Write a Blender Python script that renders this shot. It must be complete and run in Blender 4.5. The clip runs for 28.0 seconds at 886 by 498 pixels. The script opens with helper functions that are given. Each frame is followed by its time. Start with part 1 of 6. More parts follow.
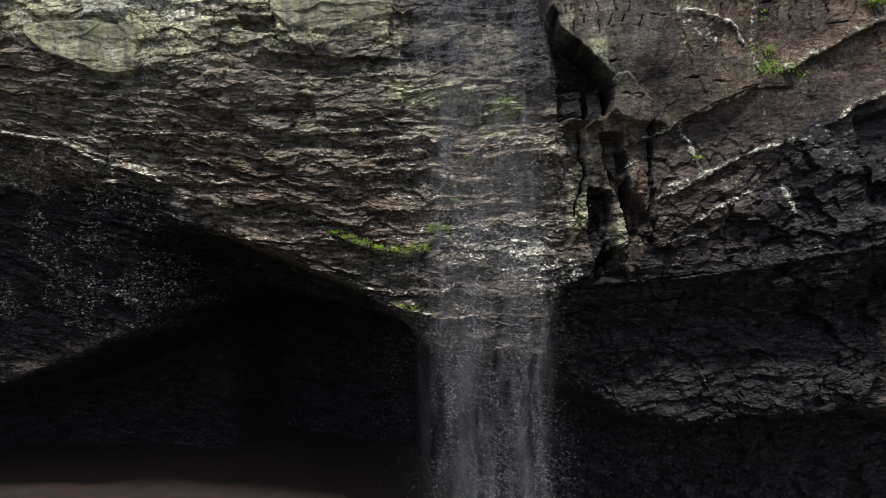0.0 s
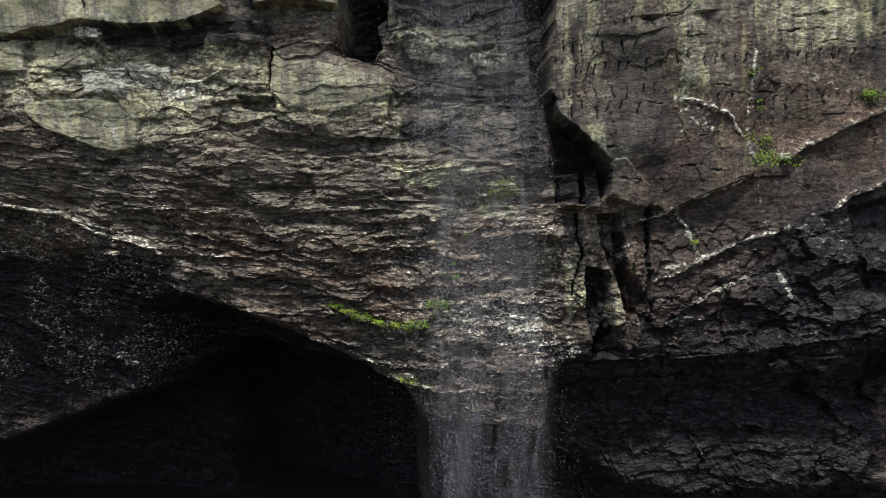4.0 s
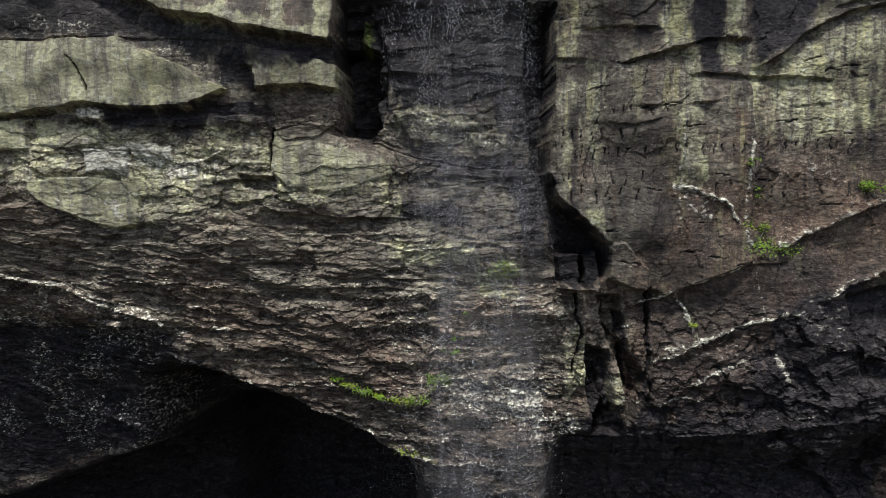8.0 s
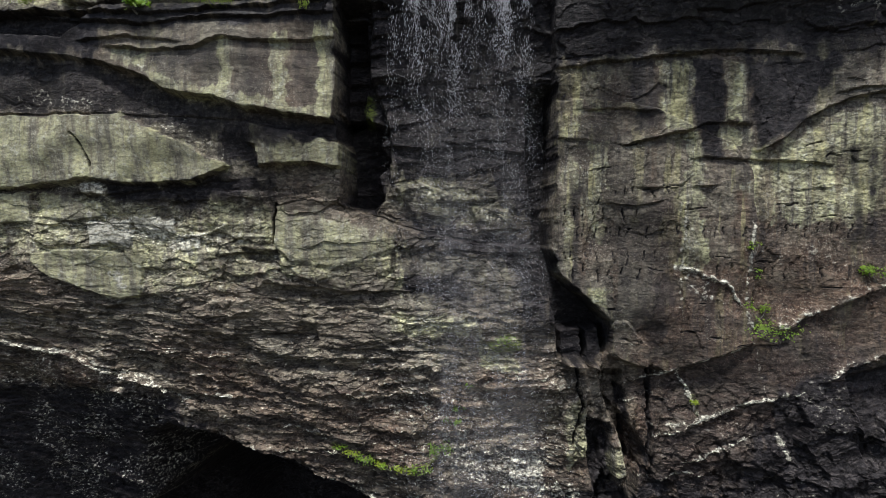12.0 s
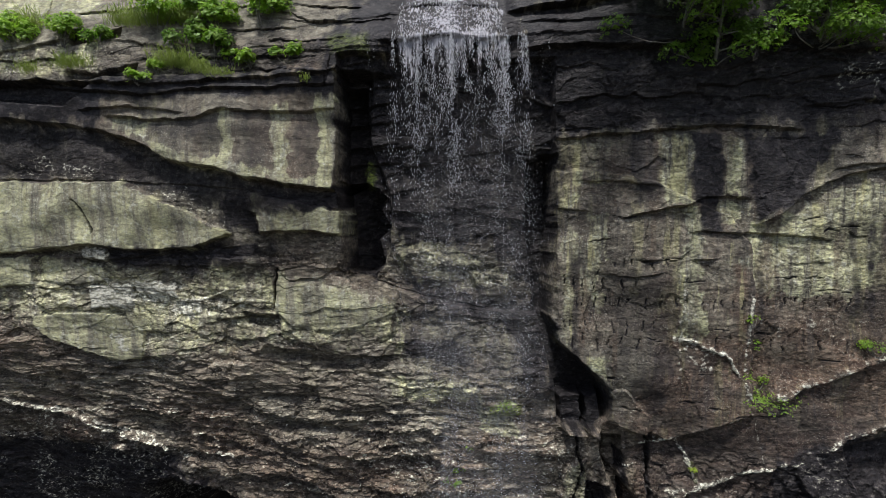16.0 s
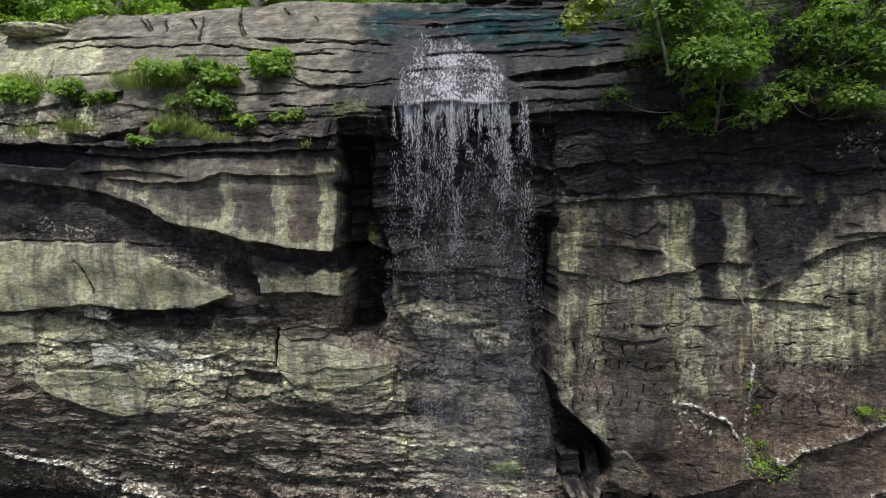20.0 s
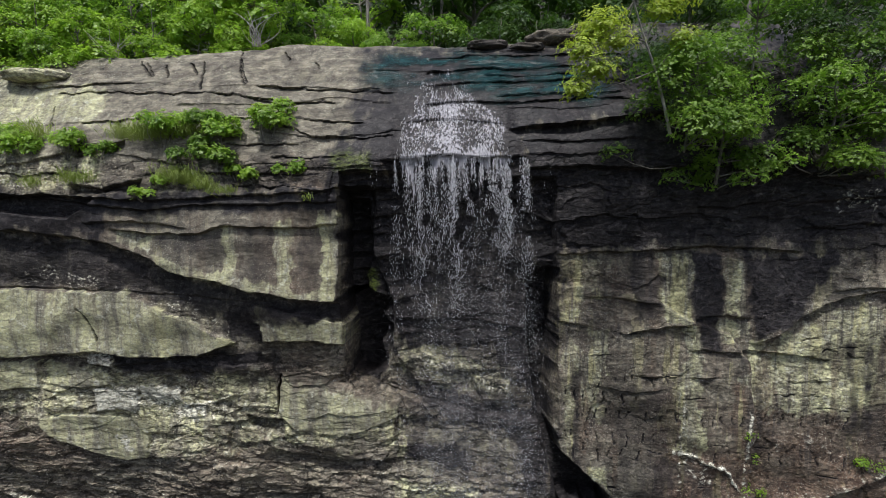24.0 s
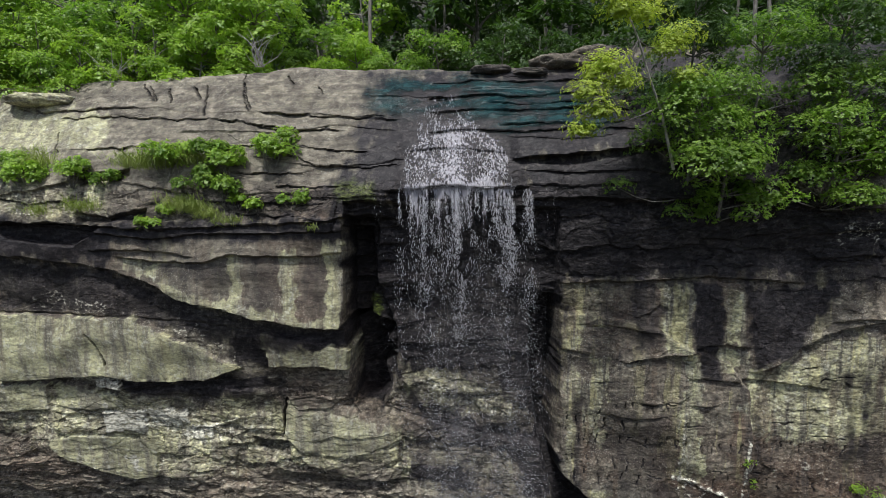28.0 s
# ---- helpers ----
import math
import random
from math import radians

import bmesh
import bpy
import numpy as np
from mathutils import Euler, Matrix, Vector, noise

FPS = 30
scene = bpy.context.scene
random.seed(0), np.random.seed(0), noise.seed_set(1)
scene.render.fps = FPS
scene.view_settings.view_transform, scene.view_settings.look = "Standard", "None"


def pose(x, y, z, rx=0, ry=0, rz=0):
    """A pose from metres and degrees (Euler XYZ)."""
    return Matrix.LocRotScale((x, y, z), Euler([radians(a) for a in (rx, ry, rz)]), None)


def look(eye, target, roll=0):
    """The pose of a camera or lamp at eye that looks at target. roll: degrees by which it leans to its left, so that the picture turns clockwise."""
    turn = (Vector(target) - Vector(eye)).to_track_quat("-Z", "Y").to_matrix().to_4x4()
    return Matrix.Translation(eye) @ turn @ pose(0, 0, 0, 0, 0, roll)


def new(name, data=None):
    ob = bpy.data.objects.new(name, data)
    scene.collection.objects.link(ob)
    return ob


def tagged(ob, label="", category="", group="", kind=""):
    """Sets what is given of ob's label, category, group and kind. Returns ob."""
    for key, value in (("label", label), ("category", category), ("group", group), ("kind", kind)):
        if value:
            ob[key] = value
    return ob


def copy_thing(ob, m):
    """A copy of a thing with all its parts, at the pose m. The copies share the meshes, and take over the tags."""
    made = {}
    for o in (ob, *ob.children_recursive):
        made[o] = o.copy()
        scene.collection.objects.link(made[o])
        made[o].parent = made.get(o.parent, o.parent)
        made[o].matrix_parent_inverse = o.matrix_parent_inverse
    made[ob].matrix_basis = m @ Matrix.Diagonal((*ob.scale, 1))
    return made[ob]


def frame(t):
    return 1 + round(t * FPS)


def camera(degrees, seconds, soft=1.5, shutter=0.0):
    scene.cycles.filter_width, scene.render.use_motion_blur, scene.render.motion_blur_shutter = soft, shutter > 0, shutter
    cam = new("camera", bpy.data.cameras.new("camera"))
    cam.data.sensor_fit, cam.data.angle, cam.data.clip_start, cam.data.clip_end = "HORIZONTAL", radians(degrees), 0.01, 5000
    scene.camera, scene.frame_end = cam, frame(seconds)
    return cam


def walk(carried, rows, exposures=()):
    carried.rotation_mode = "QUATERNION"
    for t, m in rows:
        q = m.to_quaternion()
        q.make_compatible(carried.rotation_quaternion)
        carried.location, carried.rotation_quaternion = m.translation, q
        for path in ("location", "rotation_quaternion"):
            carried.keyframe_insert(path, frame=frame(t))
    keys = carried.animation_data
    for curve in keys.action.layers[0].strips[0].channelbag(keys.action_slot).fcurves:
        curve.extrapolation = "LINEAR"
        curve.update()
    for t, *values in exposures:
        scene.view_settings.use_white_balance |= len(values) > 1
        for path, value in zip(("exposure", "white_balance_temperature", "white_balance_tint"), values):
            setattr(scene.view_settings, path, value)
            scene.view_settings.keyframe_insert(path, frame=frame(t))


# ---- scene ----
cam = camera(81.8, 28.0, 0.82)
METRES, EYE, TILT, LEAN, TURN = 16.0, 10.0, -2.0, 0.0, 0.0
ROWS = [
    (0.0, 0.0, 0.0, 0.0, 0.0, 0.0, -0.0),
    (0.5, 0.0002, -0.0011, 0.0216, -0.01, -0.03, 0.01),
    (1.0, 0.0008, -0.002, 0.0436, 0.01, -0.05, 0.01),
    (1.5, 0.0006, -0.003, 0.0654, -0.0, -0.08, 0.02),
    (2.0, 0.0005, -0.0042, 0.0868, -0.01, -0.08, 0.02),
    (2.5, 0.0007, -0.005, 0.1095, -0.03, -0.12, 0.03),
    (3.0, 0.0011, -0.0061, 0.1312, -0.02, -0.12, 0.02),
    (3.5, 0.0012, -0.0072, 0.1538, -0.03, -0.15, 0.03),
    (5.5, 0.0027, -0.0105, 0.2418, -0.05, -0.19, 0.02),
    (6.0, 0.0023, -0.0113, 0.2638, -0.06, -0.2, 0.03),
    (6.5, 0.0014, -0.0119, 0.2859, -0.07, -0.23, 0.05),
    (7.0, 0.0018, -0.0123, 0.3078, -0.05, -0.24, 0.05),
    (7.5, 0.0009, -0.013, 0.3301, -0.07, -0.27, 0.06),
    (8.0, 0.0003, -0.0137, 0.3512, -0.07, -0.28, 0.07),
    (8.5, -0.0008, -0.0142, 0.373, -0.08, -0.32, 0.08),
    (9.0, -0.0012, -0.0147, 0.3938, -0.06, -0.31, 0.09),
    (9.5, -0.0027, -0.0153, 0.415, -0.09, -0.34, 0.09),
    (10.0, -0.0032, -0.016, 0.4352, -0.08, -0.34, 0.09),
    (10.5, -0.0041, -0.0166, 0.4557, -0.09, -0.36, 0.09),
    (11.0, -0.0044, -0.0169, 0.4761, -0.08, -0.4, 0.1),
    (11.5, -0.0043, -0.0173, 0.496, -0.08, -0.41, 0.09),
    (12.0, -0.0042, -0.018, 0.5156, -0.08, -0.42, 0.09),
    (12.5, -0.0042, -0.0186, 0.5351, -0.09, -0.46, 0.09),
    (14.5, -0.0033, -0.0205, 0.6098, -0.06, -0.55, 0.08),
    (15.0, -0.0042, -0.021, 0.6279, -0.07, -0.57, 0.08),
    (15.5, -0.0046, -0.0215, 0.6452, -0.07, -0.59, 0.09),
    (16.0, -0.0042, -0.022, 0.6625, -0.06, -0.6, 0.09),
    (16.5, -0.005, -0.0223, 0.6799, -0.08, -0.64, 0.09),
    (17.0, -0.0045, -0.0227, 0.6969, -0.08, -0.64, 0.1),
    (17.5, -0.0045, -0.0229, 0.7142, -0.07, -0.65, 0.12),
    (18.0, -0.0051, -0.0232, 0.7313, -0.08, -0.66, 0.13),
    (18.5, -0.0059, -0.0236, 0.7484, -0.1, -0.69, 0.13),
    (19.0, -0.0061, -0.024, 0.7644, -0.09, -0.71, 0.13),
    (19.5, -0.0063, -0.0243, 0.7804, -0.09, -0.74, 0.14),
    (20.0, -0.0067, -0.0248, 0.7964, -0.1, -0.77, 0.16),
    (20.5, -0.007, -0.0251, 0.8118, -0.1, -0.79, 0.16),
    (21.0, -0.0068, -0.0256, 0.8271, -0.1, -0.82, 0.17),
    (21.5, -0.0069, -0.0261, 0.8411, -0.1, -0.85, 0.18),
    (23.5, -0.0096, -0.0273, 0.8979, -0.15, -1.27, 0.16),
    (24.0, -0.0097, -0.0276, 0.9103, -0.15, -1.29, 0.2),
    (24.5, -0.0106, -0.0279, 0.923, -0.16, -1.34, 0.21),
    (25.0, -0.0119, -0.0285, 0.9355, -0.18, -1.39, 0.22),
    (25.5, -0.0128, -0.0292, 0.9475, -0.16, -1.47, 0.22),
    (26.0, -0.0145, -0.03, 0.9579, -0.18, -1.66, 0.2),
    (26.5, -0.0147, -0.0309, 0.9678, -0.15, -1.94, 0.2),
    (27.0, -0.0148, -0.0315, 0.9782, -0.11, -2.25, 0.2),
    (27.5, -0.0144, -0.0319, 0.9888, -0.07, -2.56, 0.2),
    (28.0, -0.015, -0.0326, 0.9987, -0.05, -2.85, 0.19),
]
EXPOSURES = [(0.0, 0.36, 5950, 9), (28.0, 0.36, 5950, 9)]
walk(cam, [(t, pose(0, 0, EYE, TILT, LEAN, TURN) @ pose(METRES * x, METRES * y, METRES * z, 90 + pitch, roll, yaw)) for t, x, y, z, yaw, pitch, roll in ROWS], EXPOSURES)

# ---- light ----
SUN_UP, SUN_SIDE = radians(64.0), radians(-24.0)      # height of the sun; minus: it stands to the left behind the camera
world = bpy.data.worlds.new("sky")
scene.world = world
world.use_nodes = True
sky = world.node_tree.nodes.new("ShaderNodeTexSky")
sky.sky_type, sky.sun_disc, sky.dust_density = "NISHITA", False, 4.0
sky.sun_elevation, sky.sun_rotation = SUN_UP, math.pi + SUN_SIDE
world.node_tree.links.new(sky.outputs[0], world.node_tree.nodes["Background"].inputs[0])
world.node_tree.nodes["Background"].inputs[1].default_value = 0.100
sun = new("sun", bpy.data.lights.new("sun", "SUN"))
sun.data.energy, sun.data.angle, sun.data.color = 3.2, radians(5.0), (1.0, 0.96, 0.88)
sun.matrix_world = look((20 * math.sin(SUN_SIDE), -20 * math.cos(SUN_SIDE), 20 * math.tan(SUN_UP)), (0, 0, 0))

# ---- materials ----


def material(name):
    mat = bpy.data.materials.new(name)
    mat.use_nodes = True
    nt = mat.node_tree
    return mat, nt, nt.nodes["Principled BSDF"]


def node(nt, kind, **settings):
    n = nt.nodes.new(kind)
    for key, value in settings.items():
        n.inputs[key.replace("_", " ")].default_value = value
    return n


def mix_colour(nt, fac, a, b, blend="MIX"):
    n = nt.nodes.new("ShaderNodeMix")
    n.data_type, n.blend_type = "RGBA", blend
    for socket, value in ((n.inputs[0], fac), (n.inputs[6], a), (n.inputs[7], b)):
        if isinstance(value, bpy.types.NodeSocket):
            nt.links.new(value, socket)
        elif isinstance(value, (int, float)):
            socket.default_value = value
        else:
            socket.default_value = (*value, 1)
    return n.outputs[2]


def maths(nt, op, a, b=0.0, clamp=False):
    n = nt.nodes.new("ShaderNodeMath")
    n.operation, n.use_clamp = op, clamp
    for socket, value in ((n.inputs[0], a), (n.inputs[1], b)):
        if isinstance(value, bpy.types.NodeSocket):
            nt.links.new(value, socket)
        else:
            socket.default_value = value
    return n.outputs[0]


def ramp(nt, value, lo, hi, a=0.0, b=1.0):
    n = nt.nodes.new("ShaderNodeMapRange")
    n.interpolation_type = "SMOOTHSTEP"
    nt.links.new(value, n.inputs[0])
    for i, v in enumerate((lo, hi, a, b)):
        n.inputs[i + 1].default_value = v
    return n.outputs[0]


def grain(nt, scale, stretch=(1, 1, 1), detail=6.0, rough=0.6, warp=0.0):
    """Noise over the real place, its pattern stretched along the axes."""
    geo = nt.nodes.new("ShaderNodeNewGeometry")
    mp = nt.nodes.new("ShaderNodeMapping")
    mp.inputs["Scale"].default_value = stretch
    nt.links.new(geo.outputs["Position"], mp.inputs["Vector"])
    n = node(nt, "ShaderNodeTexNoise", Scale=scale, Detail=detail, Roughness=rough, Distortion=warp)
    nt.links.new(mp.outputs[0], n.inputs["Vector"])
    return n.outputs["Fac"]


def bump(nt, shader, height, strength, distance):
    b = node(nt, "ShaderNodeBump", Strength=strength, Distance=distance)
    nt.links.new(height, b.inputs["Height"])
    nt.links.new(b.outputs[0], shader.inputs["Normal"])


def chips(nt, scale, stretch, warp=0.35):
    """A random value for each angular cell of broken rock, and the seams between the cells."""
    geo = nt.nodes.new("ShaderNodeNewGeometry")
    mp = nt.nodes.new("ShaderNodeMapping")
    mp.inputs["Scale"].default_value = stretch
    wob = node(nt, "ShaderNodeTexNoise", Scale=3.0, Detail=5.0, Roughness=0.7)
    nt.links.new(geo.outputs["Position"], wob.inputs["Vector"])
    shift = nt.nodes.new("ShaderNodeVectorMath")
    shift.operation = "MULTIPLY_ADD"
    nt.links.new(wob.outputs["Color"], shift.inputs[0])
    shift.inputs[1].default_value = (warp, warp, warp)
    nt.links.new(geo.outputs["Position"], shift.inputs[2])
    nt.links.new(shift.outputs[0], mp.inputs["Vector"])
    vo, edge = node(nt, "ShaderNodeTexVoronoi", Scale=scale), node(nt, "ShaderNodeTexVoronoi", Scale=scale)
    edge.feature = "DISTANCE_TO_EDGE"
    nt.links.new(mp.outputs[0], vo.inputs["Vector"])
    nt.links.new(mp.outputs[0], edge.inputs["Vector"])
    split = nt.nodes.new("ShaderNodeSeparateColor")
    nt.links.new(vo.outputs["Color"], split.inputs[0])
    return split.outputs[0], ramp(nt, edge.outputs["Distance"], 0.01, 0.055, 1.0, 0.0)


def rock_material():
    """Grey-brown gneiss: tan lichen bloom, black water stain with painted shade, white mineral crust and moss lie where
    the marks say.
    """
    mat, nt, shader = material("weathered_rock")

    def mul(a, b, clamp=False):
        return maths(nt, "MULTIPLY", a, b, clamp)

    def add(a, b):
        return maths(nt, "ADD", a, b)

    def less(a):
        return maths(nt, "SUBTRACT", 1.0, a)

    at = nt.nodes.new("ShaderNodeVertexColor")
    at.layer_name = "marks"
    sep = nt.nodes.new("ShaderNodeSeparateColor")
    nt.links.new(at.outputs["Color"], sep.inputs[0])
    pale, wet_shade, crust, moss = sep.outputs[0], sep.outputs[1], sep.outputs[2], at.outputs["Alpha"]
    ha = nt.nodes.new("ShaderNodeVertexColor")
    ha.layer_name = "habit"
    hs = nt.nodes.new("ShaderNodeSeparateColor")
    nt.links.new(ha.outputs["Color"], hs.inputs[0])
    bedded, streaky, rusty, worn = hs.outputs[0], hs.outputs[1], hs.outputs[2], ha.outputs["Alpha"]
    rough = less(mul(worn, 0.8))                       # 1 on broken rock, little on the smooth shelf
    fine = grain(nt, 8.0, (1, 1, 1.6), 4.0, 0.65)
    tiny = grain(nt, 26.0, (1, 1, 1.3), 4.0, 0.7)
    broad = grain(nt, 0.7, (1, 1, 1.5), 5.0, 0.6, 0.6)
    blotch = grain(nt, 0.55, (1, 1, 1.8), 8.0, 0.68, 0.8)
    patch = grain(nt, 2.4, (1, 1, 1.25), 9.0, 0.72, 0.5)
    scab = grain(nt, 5.5, (1, 1, 1.1), 5.0, 0.68, 0.4)
    streak = grain(nt, 2.6, (1.0, 1.0, 0.07), 6.0, 0.66, 0.12)
    drip = grain(nt, 9.0, (1.0, 1.0, 0.10), 5.0, 0.7, 0.1)
    band = grain(nt, 3.0, (0.25, 0.25, 2.2), 7.0, 0.68, 0.4)
    lamina = grain(nt, 1.6, (0.5, 0.5, 9.0), 6.0, 0.7, 0.25)
    lump = grain(nt, 2.2, (1, 1, 1), 7.0, 0.6)
    tinge = grain(nt, 1.7, (1.0, 1.0, 0.06), 5.0, 0.65, 0.1)
    flow = add(mul(streak, 0.65), mul(drip, 0.35))
    beds = add(mul(band, bedded), mul(lump, less(bedded)))
    (chip, seam), (flake, _) = chips(nt, 2.3, (0.6, 0.6, 1.9), 0.5), chips(nt, 6.5, (0.7, 0.7, 1.7), 0.25)
    broken = mul(rough, less(mul(streaky, 0.55)))
    hair = mul(ramp(nt, lamina, 0.36, 0.31, 0.0, 1.0), bedded)
    base = mix_colour(nt, ramp(nt, beds, 0.32, 0.68), (0.064, 0.056, 0.048), (0.222, 0.201, 0.158))
    base = mix_colour(nt, mul(ramp(nt, patch, 0.50, 0.57, 0.0, 0.38), rough), base, (0.052, 0.044, 0.040))
    base = mix_colour(nt, mul(rusty, ramp(nt, broad, 0.30, 0.55, 0.45, 1.0), True), base, mix_colour(nt, ramp(nt, add(mul(scab, 0.6), mul(streak, 0.5)), 0.45, 0.68), (0.060, 0.038, 0.029), (0.172, 0.120, 0.087)))
    # lichen: grey-green crusts with sharp ragged rims, yellower along the runs
    bloom = mix_colour(nt, ramp(nt, streak, 0.40, 0.62), (0.36, 0.352, 0.215), (0.205, 0.193, 0.146))
    bloom = mix_colour(nt, ramp(nt, scab, 0.56, 0.61, 0.0, 0.6), bloom, (0.43, 0.43, 0.36))
    rim = add(mul(patch, 0.6), mul(scab, 0.4))
    lichen = mul(ramp(nt, add(pale, mul(rim, 0.9)), 0.72, 1.02, 0.0, 1.0), ramp(nt, add(fine, mul(broad, 0.5)), 0.55, 0.80, 0.50, 1.0))
    base = mix_colour(nt, mul(lichen, ramp(nt, pale, 0.03, 0.2), True), base, bloom)
    base = mix_colour(nt, mul(ramp(nt, tinge, 0.53, 0.62, 0.0, 0.62), streaky), base, (0.105, 0.076, 0.056))
    base = mix_colour(nt, mul(ramp(nt, tinge, 0.45, 0.38, 0.0, 0.65), mul(streaky, ramp(nt, pale, 0.0, 0.5, 0.35, 1.0))), base, (0.36, 0.335, 0.175))
    base = mix_colour(nt, mul(ramp(nt, blotch, 0.50, 0.60, 0.0, 0.50), rough), base, (0.056, 0.047, 0.042))
    base = mix_colour(nt, mul(ramp(nt, flow, 0.52, 0.62, 0.0, 0.70), streaky), base, (0.042, 0.037, 0.037))
    # water stain and painted shade both turn the rock near black here
    run = mul(wet_shade, ramp(nt, add(flow, mul(fine, 0.35)), 0.42, 0.72, 0.74, 1.25), True)
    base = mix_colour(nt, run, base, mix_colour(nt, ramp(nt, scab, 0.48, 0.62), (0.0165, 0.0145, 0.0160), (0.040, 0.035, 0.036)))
    white = mul(ramp(nt, add(add(mul(scab, 0.7), mul(fine, 0.6)), mul(crust, 0.26)), 0.74, 0.90), ramp(nt, crust, 0.02, 0.45))
    base = mix_colour(nt, white, base, mix_colour(nt, ramp(nt, fine, 0.35, 0.65), (0.24, 0.230, 0.190), (0.48, 0.465, 0.40)))
    spots = mul(ramp(nt, tiny, 0.57, 0.64), ramp(nt, broad, 0.40, 0.6, 0.15, 0.75))
    base = mix_colour(nt, mul(spots, less(mul(run, 0.93))), base, (0.44, 0.43, 0.37))
    base = mix_colour(nt, mul(moss, ramp(nt, fine, 0.35, 0.6, 0.2, 1.1), True), base, (0.11, 0.14, 0.025))
    shade = mix_colour(nt, worn, mix_colour(nt, ramp(nt, fine, 0.30, 0.70), (0.62, 0.62, 0.63), (1.38, 1.37, 1.34)), mix_colour(nt, ramp(nt, lump, 0.3, 0.7), (0.74, 0.74, 0.74), (1.16, 1.15, 1.12)))
    base = mix_colour(nt, 1.0, base, shade, "MULTIPLY")
    base = mix_colour(nt, broken, base, mix_colour(nt, 1.0, base, mix_colour(nt, mul(add(chip, 0.35), add(flake, 0.35)), (0.36, 0.35, 0.35), (2.05, 2.02, 1.92)), "MULTIPLY"))
    base = mix_colour(nt, mul(mul(seam, broken), ramp(nt, lump, 0.44, 0.56, 0.0, 0.8)), base, (0.018, 0.016, 0.015))
    base = mix_colour(nt, mul(hair, 0.6), base, (0.02, 0.018, 0.017))
    base = mix_colour(nt, mul(ramp(nt, tiny, 0.40, 0.34, 0.0, 0.40), rough), base, (0.022, 0.020, 0.019))
    nt.links.new(base, shader.inputs["Base Color"])
    nt.links.new(ramp(nt, run, 0.2, 0.9, 0.85, 0.55), shader.inputs["Roughness"])
    shader.inputs["Specular IOR Level"].default_value = 0.18
    leafing = mul(add(mul(band, 0.40), mul(lamina, 0.25)), bedded)
    relief = add(add(add(mul(fine, 0.42), mul(scab, 0.45)), leafing), add(mul(hair, -0.2), mul(broken, add(add(mul(chip, 0.55), mul(flake, 0.45)), mul(seam, -0.4)))))
    bump(nt, shader, mul(relief, less(mul(worn, 1.05))), 0.95, 0.11)
    return mat


def leaf_material(name, dark, light, back):
    mat, nt, shader = material(name)
    geo = nt.nodes.new("ShaderNodeNewGeometry")
    patch = grain(nt, 0.9, detail=2.0)
    f = maths(nt, "ADD", maths(nt, "MULTIPLY", geo.outputs["Random Per Island"], 0.6), maths(nt, "MULTIPLY", ramp(nt, patch, 0.35, 0.65), 0.5), True)
    col = mix_colour(nt, f, dark, light)
    nt.links.new(col, shader.inputs["Base Color"])
    shader.inputs["Roughness"].default_value = 0.48
    tr = nt.nodes.new("ShaderNodeBsdfTranslucent")
    tr.inputs[0].default_value = (*back, 1)
    ms = nt.nodes.new("ShaderNodeMixShader")
    ms.inputs[0].default_value = 0.42
    nt.links.new(shader.outputs[0], ms.inputs[1])
    nt.links.new(tr.outputs[0], ms.inputs[2])
    nt.links.new(ms.outputs[0], nt.nodes["Material Output"].inputs[0])
    return mat


def plain_material(name, a, b, scale, rough=0.85, relief=0.02, stretch=(1, 1, 1)):
    mat, nt, shader = material(name)
    g = grain(nt, scale, stretch)
    nt.links.new(mix_colour(nt, ramp(nt, g, 0.3, 0.7), a, b), shader.inputs["Base Color"])
    shader.inputs["Roughness"].default_value = rough
    bump(nt, shader, g, 0.7, relief)
    return mat


ROCK = rock_material()
SOIL, nt, shader = material("gorge_floor")           # bare sand under the overhang, darkened for its shade; dark leaf litter beyond it
geo, sep = nt.nodes.new("ShaderNodeNewGeometry"), nt.nodes.new("ShaderNodeSeparateXYZ")
nt.links.new(geo.outputs["Position"], sep.inputs[0])
g = grain(nt, 1.3)
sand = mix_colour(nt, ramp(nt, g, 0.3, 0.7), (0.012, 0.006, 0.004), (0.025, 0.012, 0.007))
# unseen litter, kept dark so little light bounces up under the ledges
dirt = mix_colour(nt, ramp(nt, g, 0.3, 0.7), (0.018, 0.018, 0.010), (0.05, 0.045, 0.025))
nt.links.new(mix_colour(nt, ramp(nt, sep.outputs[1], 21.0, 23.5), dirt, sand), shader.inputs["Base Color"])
shader.inputs["Roughness"].default_value = 0.9
bump(nt, shader, g, 0.7, 0.05)
LITTER = plain_material("leaf_litter", (0.010, 0.011, 0.006), (0.034, 0.032, 0.016), 3.0, relief=0.05)
BARK = plain_material("grey_bark", (0.07, 0.06, 0.05), (0.24, 0.22, 0.19), 6.0, stretch=(3, 3, 0.5))
DEADWOOD = plain_material("bleached_wood", (0.20, 0.18, 0.16), (0.42, 0.39, 0.35), 8.0)
LEAF = leaf_material("laurel_leaf", (0.030, 0.066, 0.010), (0.23, 0.35, 0.034), (0.22, 0.42, 0.03))
LEAF_BRIGHT = leaf_material("young_leaf", (0.065, 0.130, 0.012), (0.30, 0.44, 0.04), (0.36, 0.58, 0.04))
LEAF_YELLOW = leaf_material("yellow_green_leaf", (0.19, 0.26, 0.018), (0.40, 0.48, 0.05), (0.46, 0.58, 0.04))
# darker copy of the laurel leaf: forest shade put into its colour
LEAF_DARK = leaf_material("painted_shade_leaf", (0.015, 0.036, 0.007), (0.07, 0.13, 0.018), (0.06, 0.13, 0.012))
